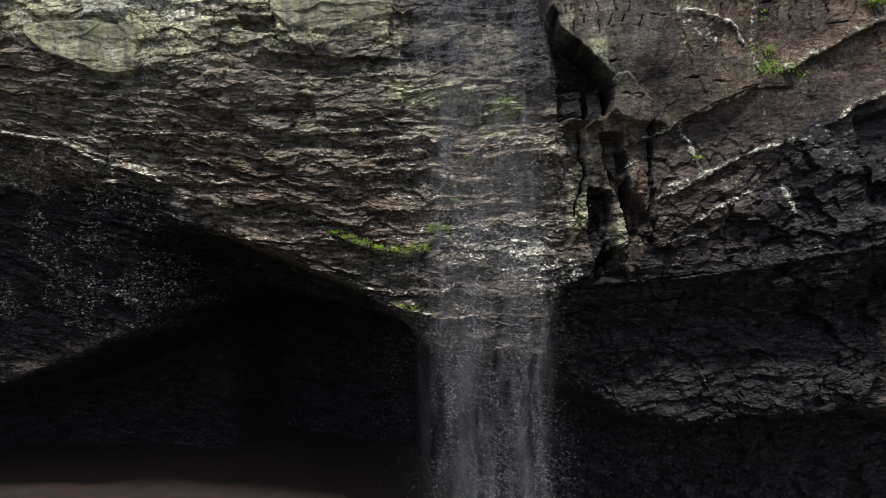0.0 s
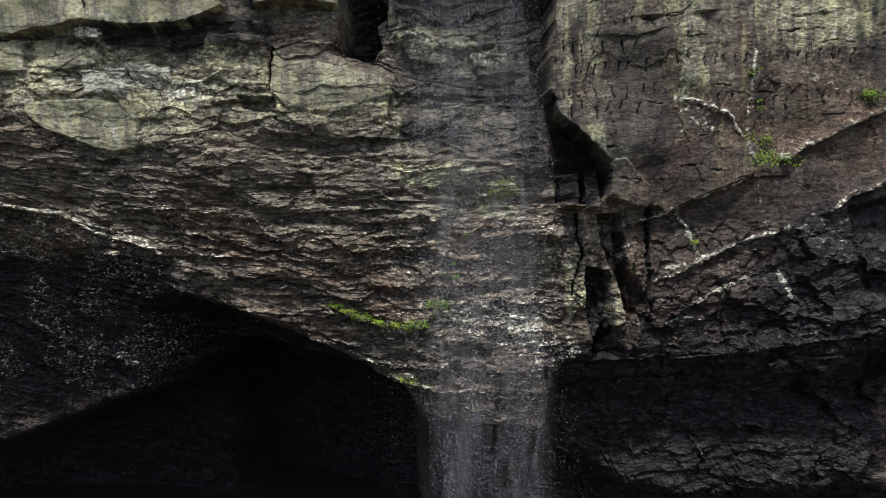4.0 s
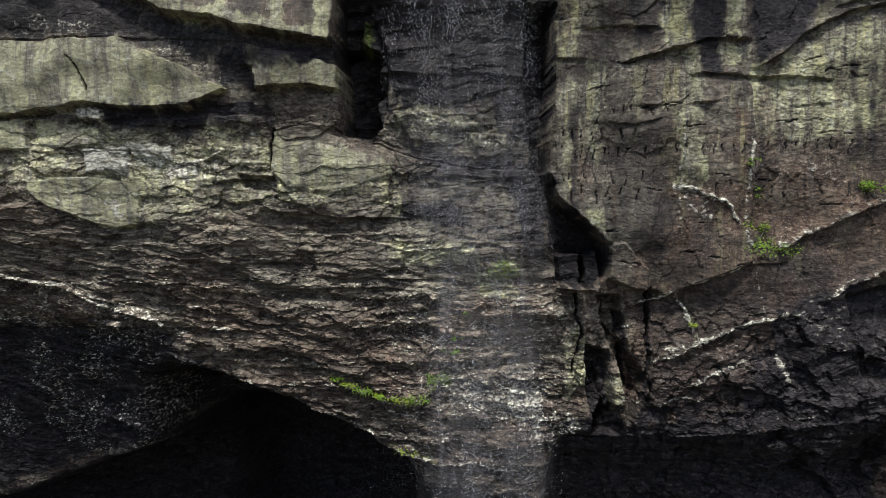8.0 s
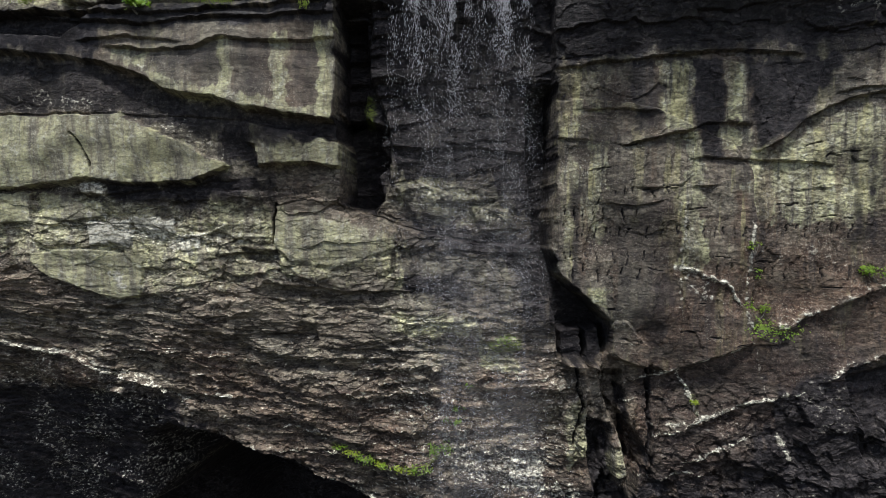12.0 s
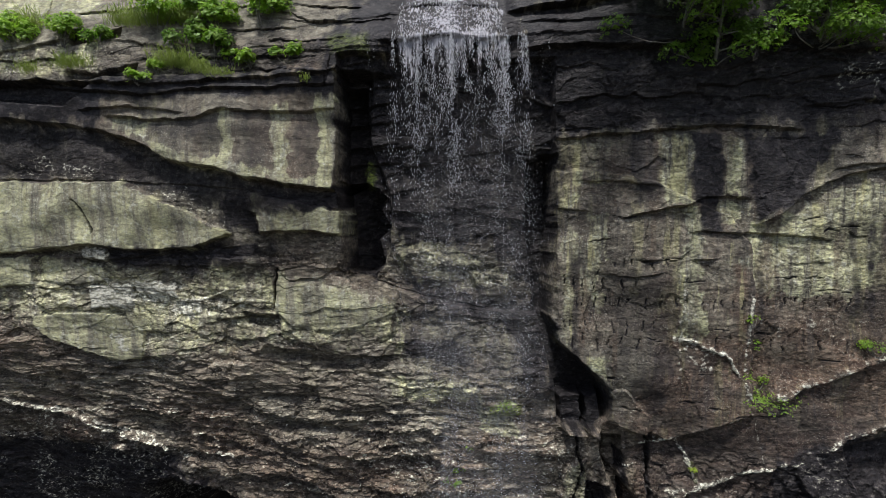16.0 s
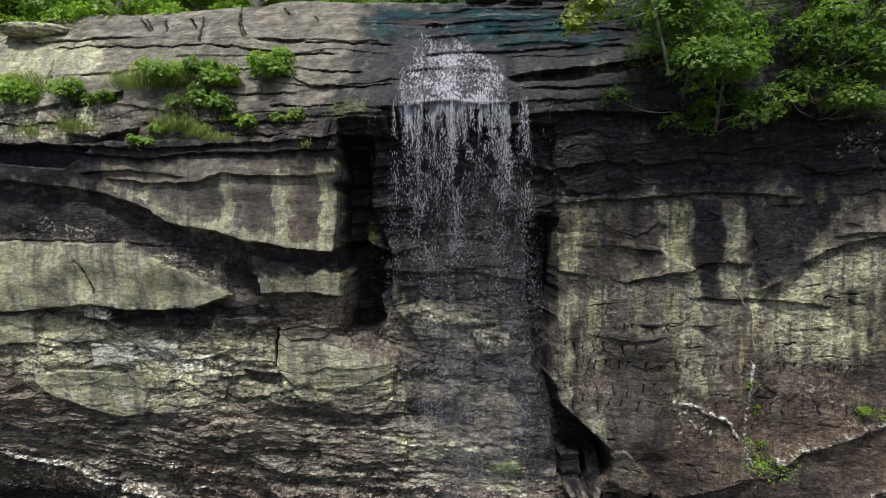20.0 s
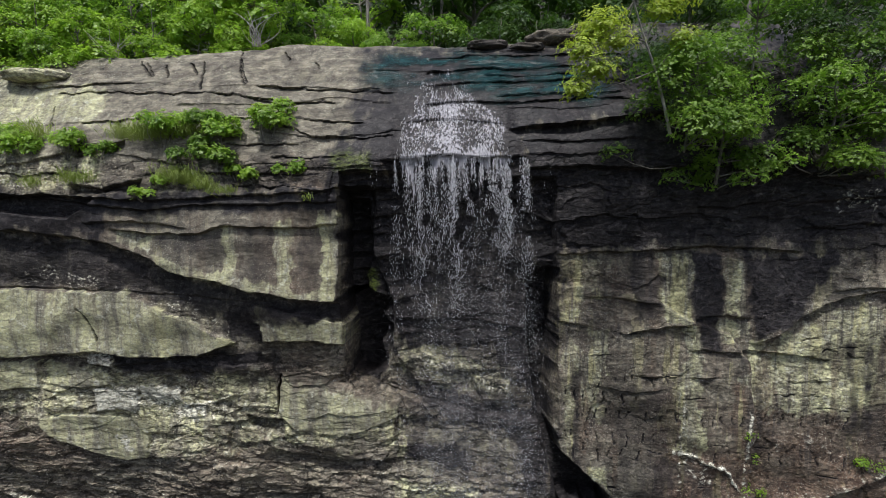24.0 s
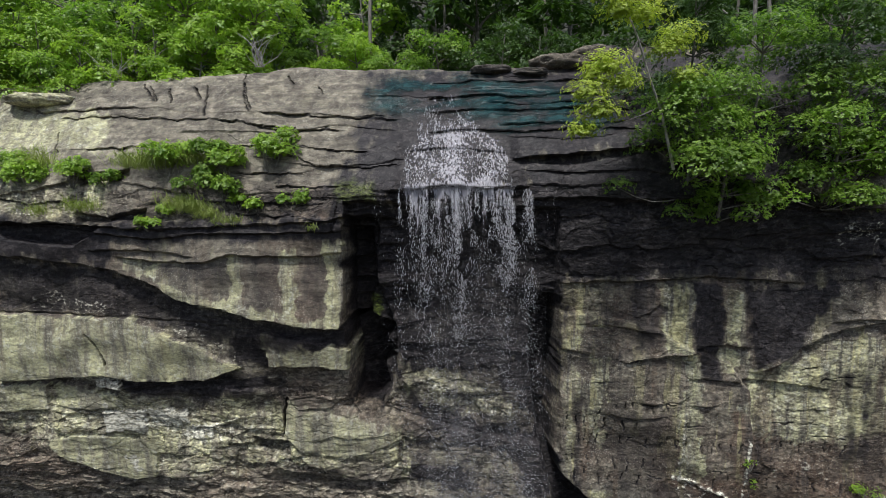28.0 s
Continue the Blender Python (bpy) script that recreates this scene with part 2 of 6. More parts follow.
GRASS = leaf_material("grass_blade", (0.14, 0.19, 0.03), (0.32, 0.38, 0.08), (0.26, 0.36, 0.05))


def water_material():
    mat, nt, shader = material("white_water")
    shader.inputs["Base Color"].default_value = (0.70, 0.69, 0.71, 1)
    shader.inputs["Roughness"].default_value = 0.25
    shader.inputs["Specular IOR Level"].default_value = 0.5
    tr = nt.nodes.new("ShaderNodeBsdfTranslucent")
    tr.inputs[0].default_value = (0.8, 0.79, 0.81, 1)
    ms = nt.nodes.new("ShaderNodeMixShader")
    ms.inputs[0].default_value = 0.35
    nt.links.new(shader.outputs[0], ms.inputs[1])
    nt.links.new(tr.outputs[0], ms.inputs[2])
    nt.links.new(ms.outputs[0], nt.nodes["Material Output"].inputs[0])
    return mat


def veil_material():
    """Fine spray: mostly clear, with drifting grey streaks."""
    mat, nt, shader = material("fine_spray")
    shader.inputs["Base Color"].default_value = (0.76, 0.74, 0.76, 1)
    shader.inputs["Roughness"].default_value = 0.9
    at = nt.nodes.new("ShaderNodeVertexColor")
    at.layer_name = "thickness"
    streak = grain(nt, 1.6, (1.6, 1.0, 0.22), 5.0, 0.7, 0.8)
    speck = grain(nt, 30.0, (1, 1, 0.7), 3.0, 0.75)
    a = maths(nt, "MULTIPLY", at.outputs["Color"], ramp(nt, maths(nt, "ADD", streak, maths(nt, "MULTIPLY", speck, 0.5)), 0.62, 1.05, 0.0, 1.0))
    nt.links.new(a, shader.inputs["Alpha"])
    return mat


def foam_material():
    """A broken white skin of water: streaks along the fall with dark gaps between them."""
    mat, nt, shader = material("broken_white_water")
    shader.inputs["Base Color"].default_value = (0.42, 0.40, 0.43, 1)
    shader.inputs["Roughness"].default_value = 0.45
    at = nt.nodes.new("ShaderNodeVertexColor")
    at.layer_name = "thickness"
    thread = grain(nt, 13.0, (1.0, 1.0, 0.13), 6.0, 0.7, 0.35)
    froth = grain(nt, 9.0, (1, 1, 0.9), 5.0, 0.75, 0.3)
    cover = maths(nt, "ADD", maths(nt, "ADD", maths(nt, "MULTIPLY", thread, 0.95), maths(nt, "MULTIPLY", froth, 0.30)), maths(nt, "MULTIPLY", at.outputs["Color"], 0.42))
    a = maths(nt, "MULTIPLY", ramp(nt, cover, 0.80, 0.98, 0.0, 0.72), ramp(nt, at.outputs["Color"], 0.02, 0.25))
    nt.links.new(a, shader.inputs["Alpha"])
    bump(nt, shader, maths(nt, "ADD", thread, froth), 0.6, 0.05)
    return mat


WATER, VEIL, FOAM = water_material(), veil_material(), foam_material()

# ---- tools for meshes ----


def hash01(i, j, seed):
    h = (i.astype(np.int64) * 374761393 + j.astype(np.int64) * 668265263 + seed * 974634777) & 0xFFFFFFFF
    h = ((h ^ (h >> 13)) * 1274126177) & 0xFFFFFFFF
    return ((h ^ (h >> 16)) & 0xFFFF) / 65535.0


def wave(x, y, seed=0):
    """Smooth gradient noise, about -0.7 to 0.7."""
    x, y = np.broadcast_arrays(np.asarray(x, float), np.asarray(y, float))
    i, j = np.floor(x), np.floor(y)
    u, v = x - i, y - j
    a, b = u * u * u * (u * (u * 6 - 15) + 10), v * v * v * (v * (v * 6 - 15) + 10)
    total = 0
    for di in (0, 1):
        for dj in (0, 1):
            ang = 6.2832 * hash01(i + di, j + dj, seed)
            total = total + (a if di else 1 - a) * (b if dj else 1 - b) * (np.cos(ang) * (u - di) + np.sin(ang) * (v - dj))
    return total


def fractal(x, y, seed=0, octaves=4, gain=0.5):
    total, amp = 0, 1.0
    for k in range(octaves):
        total = total + amp * wave(x * 2 ** k + 7.3 * k, y * 2 ** k - 3.1 * k, seed + k)
        amp *= gain
    return total


def step(t):
    t = np.clip(t, 0, 1)
    return t * t * (3 - 2 * t)


def mesh_from(name, verts, faces, mat, smooth=False):
    """verts: (n, 3); faces: (m, 3) or (m, 4)."""
    me = bpy.data.meshes.new(name)
    k = faces.shape[1]
    me.vertices.add(len(verts))
    me.vertices.foreach_set("co", np.ascontiguousarray(verts, dtype=np.float32).ravel())
    me.loops.add(faces.size)
    me.loops.foreach_set("vertex_index", np.ascontiguousarray(faces, dtype=np.int32).ravel())
    me.polygons.add(len(faces))
    me.polygons.foreach_set("loop_start", np.arange(0, faces.size, k, dtype=np.int32))
    me.polygons.foreach_set("use_smooth", np.full(len(faces), smooth))
    me.update(calc_edges=True)
    me.materials.append(mat)
    return me


def part(name, me, parent, label=""):
    ob = new(name, me)
    ob.parent = parent
    return tagged(ob, label)


def thing(name, label, category, group="", kind="", at=(0, 0, 0)):
    ob = new(name)
    ob.location = at
    return tagged(ob, label, category, group, kind)

# ---- the rock wall ----
# Depth of the bare wall at seven places along x, storey by storey of height z.
STEP = 0.04
WALL_X = (-17, -11, -5, 0, 5, 9, 14)
WALL = {
    31.5: (20.9, 20.6, 20.2, 20.0, 19.6, 19.0, 18.2),
    30.3: (20.0, 19.4, 18.9, 18.9, 18.3, 17.6, 16.8),
    28.0: (18.6, 17.9, 17.4, 17.3, 16.5, 16.0, 15.5),
    26.5: (17.9, 17.3, 16.9, 16.5, 16.0, 15.6, 15.2),
    24.5: (18.1, 17.5, 17.2, 17.4, 16.5, 16.0, 15.5),
    22.0: (18.3, 17.6, 17.2, 17.8, 16.7, 16.0, 15.5),
    19.0: (18.6, 18.1, 17.8, 18.0, 17.0, 16.3, 15.6),
    16.0: (19.0, 18.5, 18.1, 18.0, 17.1, 16.4, 15.7),
    13.0: (20.2, 19.5, 18.7, 18.2, 17.6, 16.6, 15.8),
    10.0: (21.6, 20.4, 19.3, 18.6, 18.2, 17.0, 15.8),
    8.0: (22.6, 21.0, 19.8, 18.8, 18.4, 17.0, 15.7),
    5.0: (23.6, 22.4, 21.0, 19.6, 18.6, 16.9, 15.9),
    -4.6: (25.0, 24.0, 22.0, 20.8, 19.2, 17.6, 16.6),
}
xs = np.concatenate((np.arange(-80.0, -36.0, 0.5), np.arange(-36.0, -17.0, 0.1), np.arange(-17.0, 15.0, STEP), np.arange(15.0, 19.0, 0.1), np.arange(19.0, 60.0, 0.5)))
vs = np.concatenate((np.arange(-4.6, 3.0, 0.1), np.arange(3.0, 31.6, STEP), np.arange(31.6, 34.0, 0.1)))
X, V = np.meshgrid(xs, vs)


def bare_wall(x, z):
    heights = sorted(WALL)
    rows = np.array([np.interp(x, WALL_X, WALL[h]) for h in heights])
    return np.array([np.interp(z, heights, rows[:, k]) for k in range(len(x))]).T


Y = bare_wall(xs, vs)
for _ in range(3):                                    # ease the creases of the table
    for axis in (0, 1):
        Y = sum(np.roll(Y, s, axis) for s in range(-6, 7)) / 13
Y[:20], Y[-20:] = Y[20], Y[-21]
Y[:, :20], Y[:, -20:] = Y[:, 20:21], Y[:, -21:-20]
MARKS = np.zeros(X.shape + (4,))
# the second mark holds water stain and, in hollows and under ledges, painted shade
PALE, WET_SHADE, CRUST, MOSS = 0, 1, 2, 3
JX, JZ = 0.10 * fractal(X * 1.3, V * 1.3, 11, 4, 0.6), 0.10 * fractal(X * 1.3, V * 1.3, 23, 4, 0.6)


def window(pts, margin):
    a = np.array(pts)
    i0, i1 = np.searchsorted(xs, (a[:, 0].min() - margin, a[:, 0].max() + margin))
    j0, j1 = np.searchsorted(vs, (a[:, 1].min() - margin, a[:, 1].max() + margin))
    return slice(j0, j1), slice(i0, i1)


def line_distance(pts, x, z, closed=False):
    a = np.array(pts, float)
    best = np.full(x.shape, 99.0)
    ends = list(zip(a, np.roll(a, -1, 0))) if closed else list(zip(a[:-1], a[1:]))
    for p, q in ends:
        e = q - p
        t = np.clip(((x - p[0]) * e[0] + (z - p[1]) * e[1]) / (e @ e + 1e-9), 0, 1)
        best = np.minimum(best, np.hypot(x - p[0] - t * e[0], z - p[1] - t * e[1]))
    return best


def inside_distance(pts, x, z):
    """Distance to the outline: plus inside, minus outside."""
    a = np.array(pts, float)
    inside = np.zeros(x.shape, bool)
    for p, q in zip(a, np.roll(a, -1, 0)):
        cross = ((p[1] > z) != (q[1] > z)) & (x < (q[0] - p[0]) * (z - p[1]) / (q[1] - p[1] + 1e-12) + p[0])
        inside ^= cross
    d = line_distance(pts, x, z, True)
    return np.where(inside, d, -d)


def ledge(pts, out, up=0.7, under=0.0, down=0.5, lip=0.07):
    """An overhanging edge along pts: the rock above stands out and fades upwards, the rock under it is hollowed."""
    pts, out, under = sorted(pts), 0.55 * out, 0.45 * under
    w = window(pts, max(4 * up, 4 * down, 0.5))
    x, z = X[w] + 0.4 * JX[w], V[w]
    px, pz = np.array(pts).T
    d = z - np.interp(x, px, pz) + 0.7 * JZ[w]
    ends = step((x - px[0]) / 0.5 + 0.5) * step((px[-1] - x) / 0.5 + 0.5)
    ends = ends * (0.75 + 0.7 * wave(x * 1.1, z * 0.5, 5))
    Y[w] += ends * (-out * step(d / lip + 0.5) * np.exp(-np.maximum(d, 0) / up) + under * step(0.5 - d / lip) * np.exp(np.minimum(d, 0) / down))


def slab(pts, out, edge=0.10, flat=0.0, **marks):
    """A block that stands proud of the wall (minus: a hollow), with sharp worn edges."""
    w = window(pts, 0.6)
    d = inside_distance(pts, X[w] + 0.7 * JX[w], V[w] + 0.7 * JZ[w])
    f = step(d / (0.8 * edge) + 0.5)
    out *= 0.6 if out > 0 else 1.0
    Y[w] += f * (flat * (SOUND[w] - Y[w]) - out)
    if flat > 0.55:
        HABIT[w + (3,)] = np.maximum(HABIT[w + (3,)], 0.6 * f)
    for name, amount in marks.items():
        stain(pts, name, amount, 0.12)


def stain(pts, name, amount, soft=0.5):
    c = {"pale": PALE, "wet_shade": WET_SHADE, "crust": CRUST, "moss": MOSS, "rust": 4}[name]
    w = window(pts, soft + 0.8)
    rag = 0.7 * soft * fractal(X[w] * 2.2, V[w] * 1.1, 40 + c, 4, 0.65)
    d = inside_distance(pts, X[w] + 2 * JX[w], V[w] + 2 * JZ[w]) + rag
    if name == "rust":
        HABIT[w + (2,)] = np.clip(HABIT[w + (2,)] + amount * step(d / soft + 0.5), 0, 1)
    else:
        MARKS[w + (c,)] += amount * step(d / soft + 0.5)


def vein(pts, width, name, amount, groove=0.0):
    """A thin line of mineral, moss or water stain; a groove or, minus, a rib."""
    width *= 0.75
    w = window(pts, 0.6)
    d = line_distance(pts, X[w] + 1.2 * JX[w], V[w] + 1.2 * JZ[w]) + 0.35 * width * fractal(X[w] * 5, V[w] * 5, 61, 3)
    f = step(1 - d / width)
    Y[w] += groove * f
    if name:
        MARKS[w + ({"pale": PALE, "wet_shade": WET_SHADE, "crust": CRUST, "moss": MOSS}[name],)] += 0.9 * amount * f * np.clip(0.75 + 1.1 * fractal(X[w] * 2.5, V[w] * 2.5, 67, 3), 0.1, 1.2)


def crack(pts, depth=0.15, width=0.05):
    vein(pts, width, "wet_shade", 1.3, depth)


# rough rock: broad swells, bedding that sinks towards the falls, shingled layers, blocks and splinters
LOW = step((17.0 - V) / 4.0)
FOLIATED = np.clip(step((16.5 - V) / 3.5) * step((5.0 - X) / 1.5) + 0.4 * step((12.5 - V) / 2.5) * step((X - 4.0) / 1.5), 0, 1)
SHELF = step((V - 26.3) / 0.6)
MID = step((V - 14.0) / 2.0) * step((20.5 - V) / 1.5) * step((5.0 - X) / 1.5)
bed = V - (0.0025 + 0.0085 * LOW) * (X - 1.0) ** 2 + 0.35 * fractal(X * 0.25, V * 0.4, 71, 3)
Y += 0.40 * fractal(X * 0.22, V * 0.3, 3, 3)

SOUND = Y.copy()                                      # the wall before it is roughened


def shingle(phase, seed, blocks):
    """Layers that lean out downwards and break off underneath; each block of a layer stands out by its own amount."""
    layer = np.floor(phase)
    f = phase - layer
    r = hash01(layer, np.floor(blocks + 5 * hash01(layer, layer * 0, seed)), seed + 1)
    return (1 - f) ** 1.3 * (0.25 + r), f


def facets(u, v, seed, lean_u, lean_v):
    """Angular blocks: each cell stands out by its own amount and leans its own way, more often back than forward."""
    i, j = np.floor(u), np.floor(v)
    best = np.full(u.shape, 9.0)
    h = np.zeros(u.shape)
    for di in (-1, 0, 1):
        for dj in (-1, 0, 1):
            a, b = i + di, j + dj
            du, dv = u - a - hash01(a, b, seed), v - b - hash01(a, b, seed + 1)
            d = np.hypot(du, dv)
            near = d < best
            best = np.where(near, d, best)
            own = hash01(a, b, seed + 2) - 0.5 + lean_u * (hash01(a, b, seed + 3) - 0.5) * du + lean_v * (hash01(a, b, seed + 4) - 0.12) * dv
            h = np.where(near, own, h)
    return h


def roughen(amount, weight, u, v, seed, lean_u, lean_v):
    """Breaks the wall into facets where the weight is felt."""
    m = weight > 0.02
    Y[m] += amount * weight[m] * facets(u[m], v[m], seed, lean_u, lean_v)


thick1, f1 = shingle(bed * 1.7 + 0.7 * fractal(X * 0.45, V * 0.7, 101, 4, 0.6), 103, X * 0.45 + 0.5 * fractal(X * 0.7, V, 107, 3))
thick2, f2 = shingle(bed * 4.6 + 1.0 * fractal(X * 0.9, V * 1.6, 111, 4, 0.6), 113, X * 0.9 + 0.5 * fractal(X * 1.5, V * 2, 117, 3))
FACE = step((X - 3.3) / 0.3) * step((V - 13.0) / 1.2) * step((24.3 - V) / 0.8)          # the smooth column and its neighbours
BLADE = step((X + 16.5) / 0.5) * step((-3.3 - X) / 0.2) * step((V - 19.6) / 0.4) * step((25.6 - V) / 0.3)      # the slabs beside the chimney
calm = (1 - 0.5 * SHELF) * (1 - 0.75 * FACE) * (1 - 0.6 * BLADE)
Y -= 0.085 * (thick1 - 0.35) * (0.12 + 0.8 * FOLIATED + 0.1 * MID) * calm
Y -= 0.04 * (thick2 - 0.35) * (0.12 + 0.9 * FOLIATED + 0.1 * MID) * calm
w1, w2 = fractal(X * 0.5, V * 0.6, 81, 4, 0.6), fractal(X * 1.6, V * 1.8, 85, 4, 0.6)
roughen(0.22, (0.14 + 0.4 * FOLIATED + 0.40 * MID) * calm, X * 0.50 + 0.5 * w1, bed * 1.15 + 0.5 * w1, 91, 1.2, 1.6)
roughen(0.20, (1 - 0.35 * step((V - 9.5) / 2)) * FOLIATED, X * 0.32 + 0.7 * w1, bed * 2.1 + 0.7 * w1, 191, 1.0, 1.7)
roughen(0.09, (0.14 + 0.5 * FOLIATED + 0.30 * MID) * calm, X * 1.5 + 0.4 * w2, bed * 3.2 + 0.4 * w2, 95, 1.2, 1.8)
roughen(0.035, (0.2 + 0.9 * FOLIATED + 0.15 * MID) * calm, X * 2.6 + 0.5 * w2, bed * 7.5 + 0.5 * w2, 99, 1.0, 1.8)
# ragged lenses of rock, steep underneath
lens = fractal(X * 0.6, bed * 1.9, 151, 3, 0.5)
lens = fractal(X * 0.5, bed * 1.7 + 0.5 * lens, 151, 2, 0.4)
Y -= 0.26 * lens * (0.10 + 0.9 * FOLIATED + 0.3 * MID) * calm
upright = step((X - 3.5) / 1.5) * step((13.5 - V) / 2)
roughen(0.28, upright, X * 0.9 + 0.4 * w1, V * 0.6 + 0.3 * w1, 157, 1.6, 1.2)
roughen(0.11, np.clip(upright + 0.12 * calm, 0, 1), X * 2.6 + 0.4 * w2, V * 1.7 + 0.3 * w2, 161, 1.6, 1.2)
# thin beds on the wet wall above the column and behind the water
beds = step((V - 19.0) / 1.5) * step((26.5 - V) / 0.6) * step((X + 3.4) / 0.4) * (1 - step((X - 3.2) / 0.6) * step((24.0 - V) / 1.0))
roughen(0.11, beds, X * 0.55 + 0.7 * w1, V * 1.9 + 0.6 * w1, 171, 0.8, 1.2)
Y += 0.012 * fractal(X * 6, V * 9, 55, 2, 0.6)
MARKS[..., WET_SHADE] += 0.40 * step((12.5 - V) / 5) * (1 - 0.5 * step((X - 3.5) / 1.0) * step((V - 9.0) / 1.0))
# pale crumbs of mineral on the outer lips of the layers
near_water = step((X + 5.0) / 3.0) * step((5.0 - X) / 1.0)
crumbs = np.maximum(step((0.20 - f2) / 0.2), step((0.10 - f1) / 0.1)) * step((fractal(X * 2.2, V * 2.2, 121, 4, 0.75) - 0.10 + 0.14 * near_water) / 0.25)
MARKS[..., CRUST] += 0.6 * crumbs * FOLIATED * step((V - 4.5) / 2) * (1 - 0.85 * step((X - 4.6) / 0.6) * step((9.0 - V) / 1.0))
far_flecks = step((-10.6 - X) / 1.5) + 0.25 * step((X - 4.0) / 1.0) * step((V - 8.5) / 1.0) + 0.6 * near_water + 0.4 * step((V - 10.5) / 1.5)
flecks = step((fractal(X * 0.5, V * 0.5, 223, 2) + 0.25) / 0.35) * step((14.5 - V) / 2) * step((V - 4.0) / 1.5)
MARKS[..., CRUST] += 0.31 * flecks * np.clip(far_flecks, 0, 1)
HABIT = np.zeros(X.shape + (4,))
HABIT[..., 0] = np.clip(0.42 + 0.58 * FOLIATED - 0.35 * FACE - 0.25 * step((X + 3.0) / 0.5) * step((V - 16.0) / 1.5) * (1 - SHELF), 0.08, 1)
HABIT[..., 1] = np.clip(0.25 + 0.75 * FACE + 0.32 * step((V - 19.5) / 1.0) * step((26.3 - V) / 0.5), 0, 1) * (1 - 0.6 * SHELF)
HABIT[..., 3] = 0.75 * SHELF
HABIT[..., 2] = np.clip(0.15 + 0.45 * step((15.0 - V) / 3) + 0.8 * step((X - 6.0) / 1.5) * step((18.5 - V) / 2.5) + 0.6 * fractal(X * 0.3, V * 0.4, 231, 3), 0, 1)
# edge of the flat top, and the roof of the cave
TOP = [(-17.75, 30.66), (-14.95, 30.60), (-12.28, 30.76), (-9.78, 30.91), (-7.73, 30.96), (-5.90, 31.20), (-3.97, 31.04), (-1.98, 31.10), (-0.20, 31.02), (1.88, 30.84), (3.47, 31.22), (5.37, 31.90), (8.31, 31.79), (12.01, 31.60), (15.64, 31.43)]
LIP = [(-22.46, 2.60), (-20.97, 2.90), (-17.57, 4.20), (-13.23, 6.10), (-11.34, 7.70), (-8.86, 7.75), (-6.48, 7.25), (-4.15, 6.75), (-2.31, 6.20), (-0.96, 5.75), (-0.52, 5.60)]
lx, lz = np.array(sorted(LIP)).T
under_lip = np.interp(X, lx, lz) - V + 0.8 * JZ
hollow = [(-16.0, 8.2), (-12.6, 9.9), (-11.0, 10.5), (-8.6, 10.1), (-6.6, 9.4), (-4.4, 8.5), (-2.2, 7.4), (-1.0, 6.7)]
hx, hz = np.array(hollow).T
rx, rz = np.array([(-18.5, 13.9), (-15.0, 13.1), (-12.9, 12.5), (-10.8, 11.6), (-8.5, 11.0)]).T
Y += 0.45 * step((np.interp(X, rx, rz) - 0.5 - V + JZ) / 1.2) * step((-8.8 - X) / 2.5)
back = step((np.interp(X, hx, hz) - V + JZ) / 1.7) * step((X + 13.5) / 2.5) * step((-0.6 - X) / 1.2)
Y += 4.2 * back
# shade of the hollow put into the rock colour, on top of its damp
MARKS[..., WET_SHADE] += 0.8 * back
Y += 7.5 * step(under_lip / 2.2) * step((2.2 - X) / 1.5) * step((X + 34) / 7)
# the cave below the roof gets its shade painted in the same way
MARKS[..., WET_SHADE] += 0.8 * step(under_lip / 0.8 + 0.3) * step((2.2 - X) / 1.5)
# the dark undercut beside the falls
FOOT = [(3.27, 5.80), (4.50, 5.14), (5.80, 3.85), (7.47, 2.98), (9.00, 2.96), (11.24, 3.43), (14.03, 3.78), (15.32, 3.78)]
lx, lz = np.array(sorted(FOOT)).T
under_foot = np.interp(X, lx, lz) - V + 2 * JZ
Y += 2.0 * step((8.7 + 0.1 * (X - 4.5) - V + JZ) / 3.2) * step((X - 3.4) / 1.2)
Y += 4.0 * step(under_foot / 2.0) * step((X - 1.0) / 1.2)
# rock inside the undercut coloured darker to carry its shade
MARKS[..., WET_SHADE] += 0.5 * step(under_foot / 1.5) * step((X - 1.0) / 1.2)

# top shelf
ledge([(-15.66, 25.40), (-13.52, 25.45), (-10.74, 25.26), (-8.75, 25.26), (-6.13, 25.39), (-4.32, 25.44), (-3.56, 25.57), (-1.79, 25.63)], 0.75, 0.9, 0.5, 0.5)
ledge([(-15.48, 26.41), (-14.20, 26.54), (-12.83, 26.84), (-11.81, 26.91), (-10.15, 26.67), (-8.76, 26.38)], 0.22, 0.5, 0.06, 0.21)
ledge([(-6.55, 29.28), (-5.57, 29.17), (-4.61, 29.18), (-3.62, 29.06), (-2.25, 29.08)], 0.15, 0.5, 0.05, 0.14)
ledge([(-9.27, 28.53), (-7.63, 28.58), (-5.73, 28.47), (-5.08, 28.60), (-3.66, 28.74), (-1.83, 28.52)], 0.14, 0.4, 0.03, 0.14)
ledge([(-6.75, 27.70), (-5.21, 27.39), (-3.78, 27.27), (-2.29, 27.37), (-1.52, 27.50)], 0.17, 0.4, 0.07, 0.14)
ledge([(-17.07, 29.26), (-16.37, 29.71), (-13.97, 29.51), (-10.71, 29.57), (-8.63, 29.25), (-6.69, 29.28)], 0.10, 0.5)
ledge([(-16.48, 28.10), (-13.77, 27.99), (-11.22, 28.01), (-9.01, 28.12), (-7.17, 27.96)], 0.08, 0.4)
ledge([(-6.83, 26.37), (-5.49, 26.45), (-4.38, 26.23), (-2.88, 26.26), (-1.76, 26.34)], 0.12, 0.4, 0.03, 0.14)
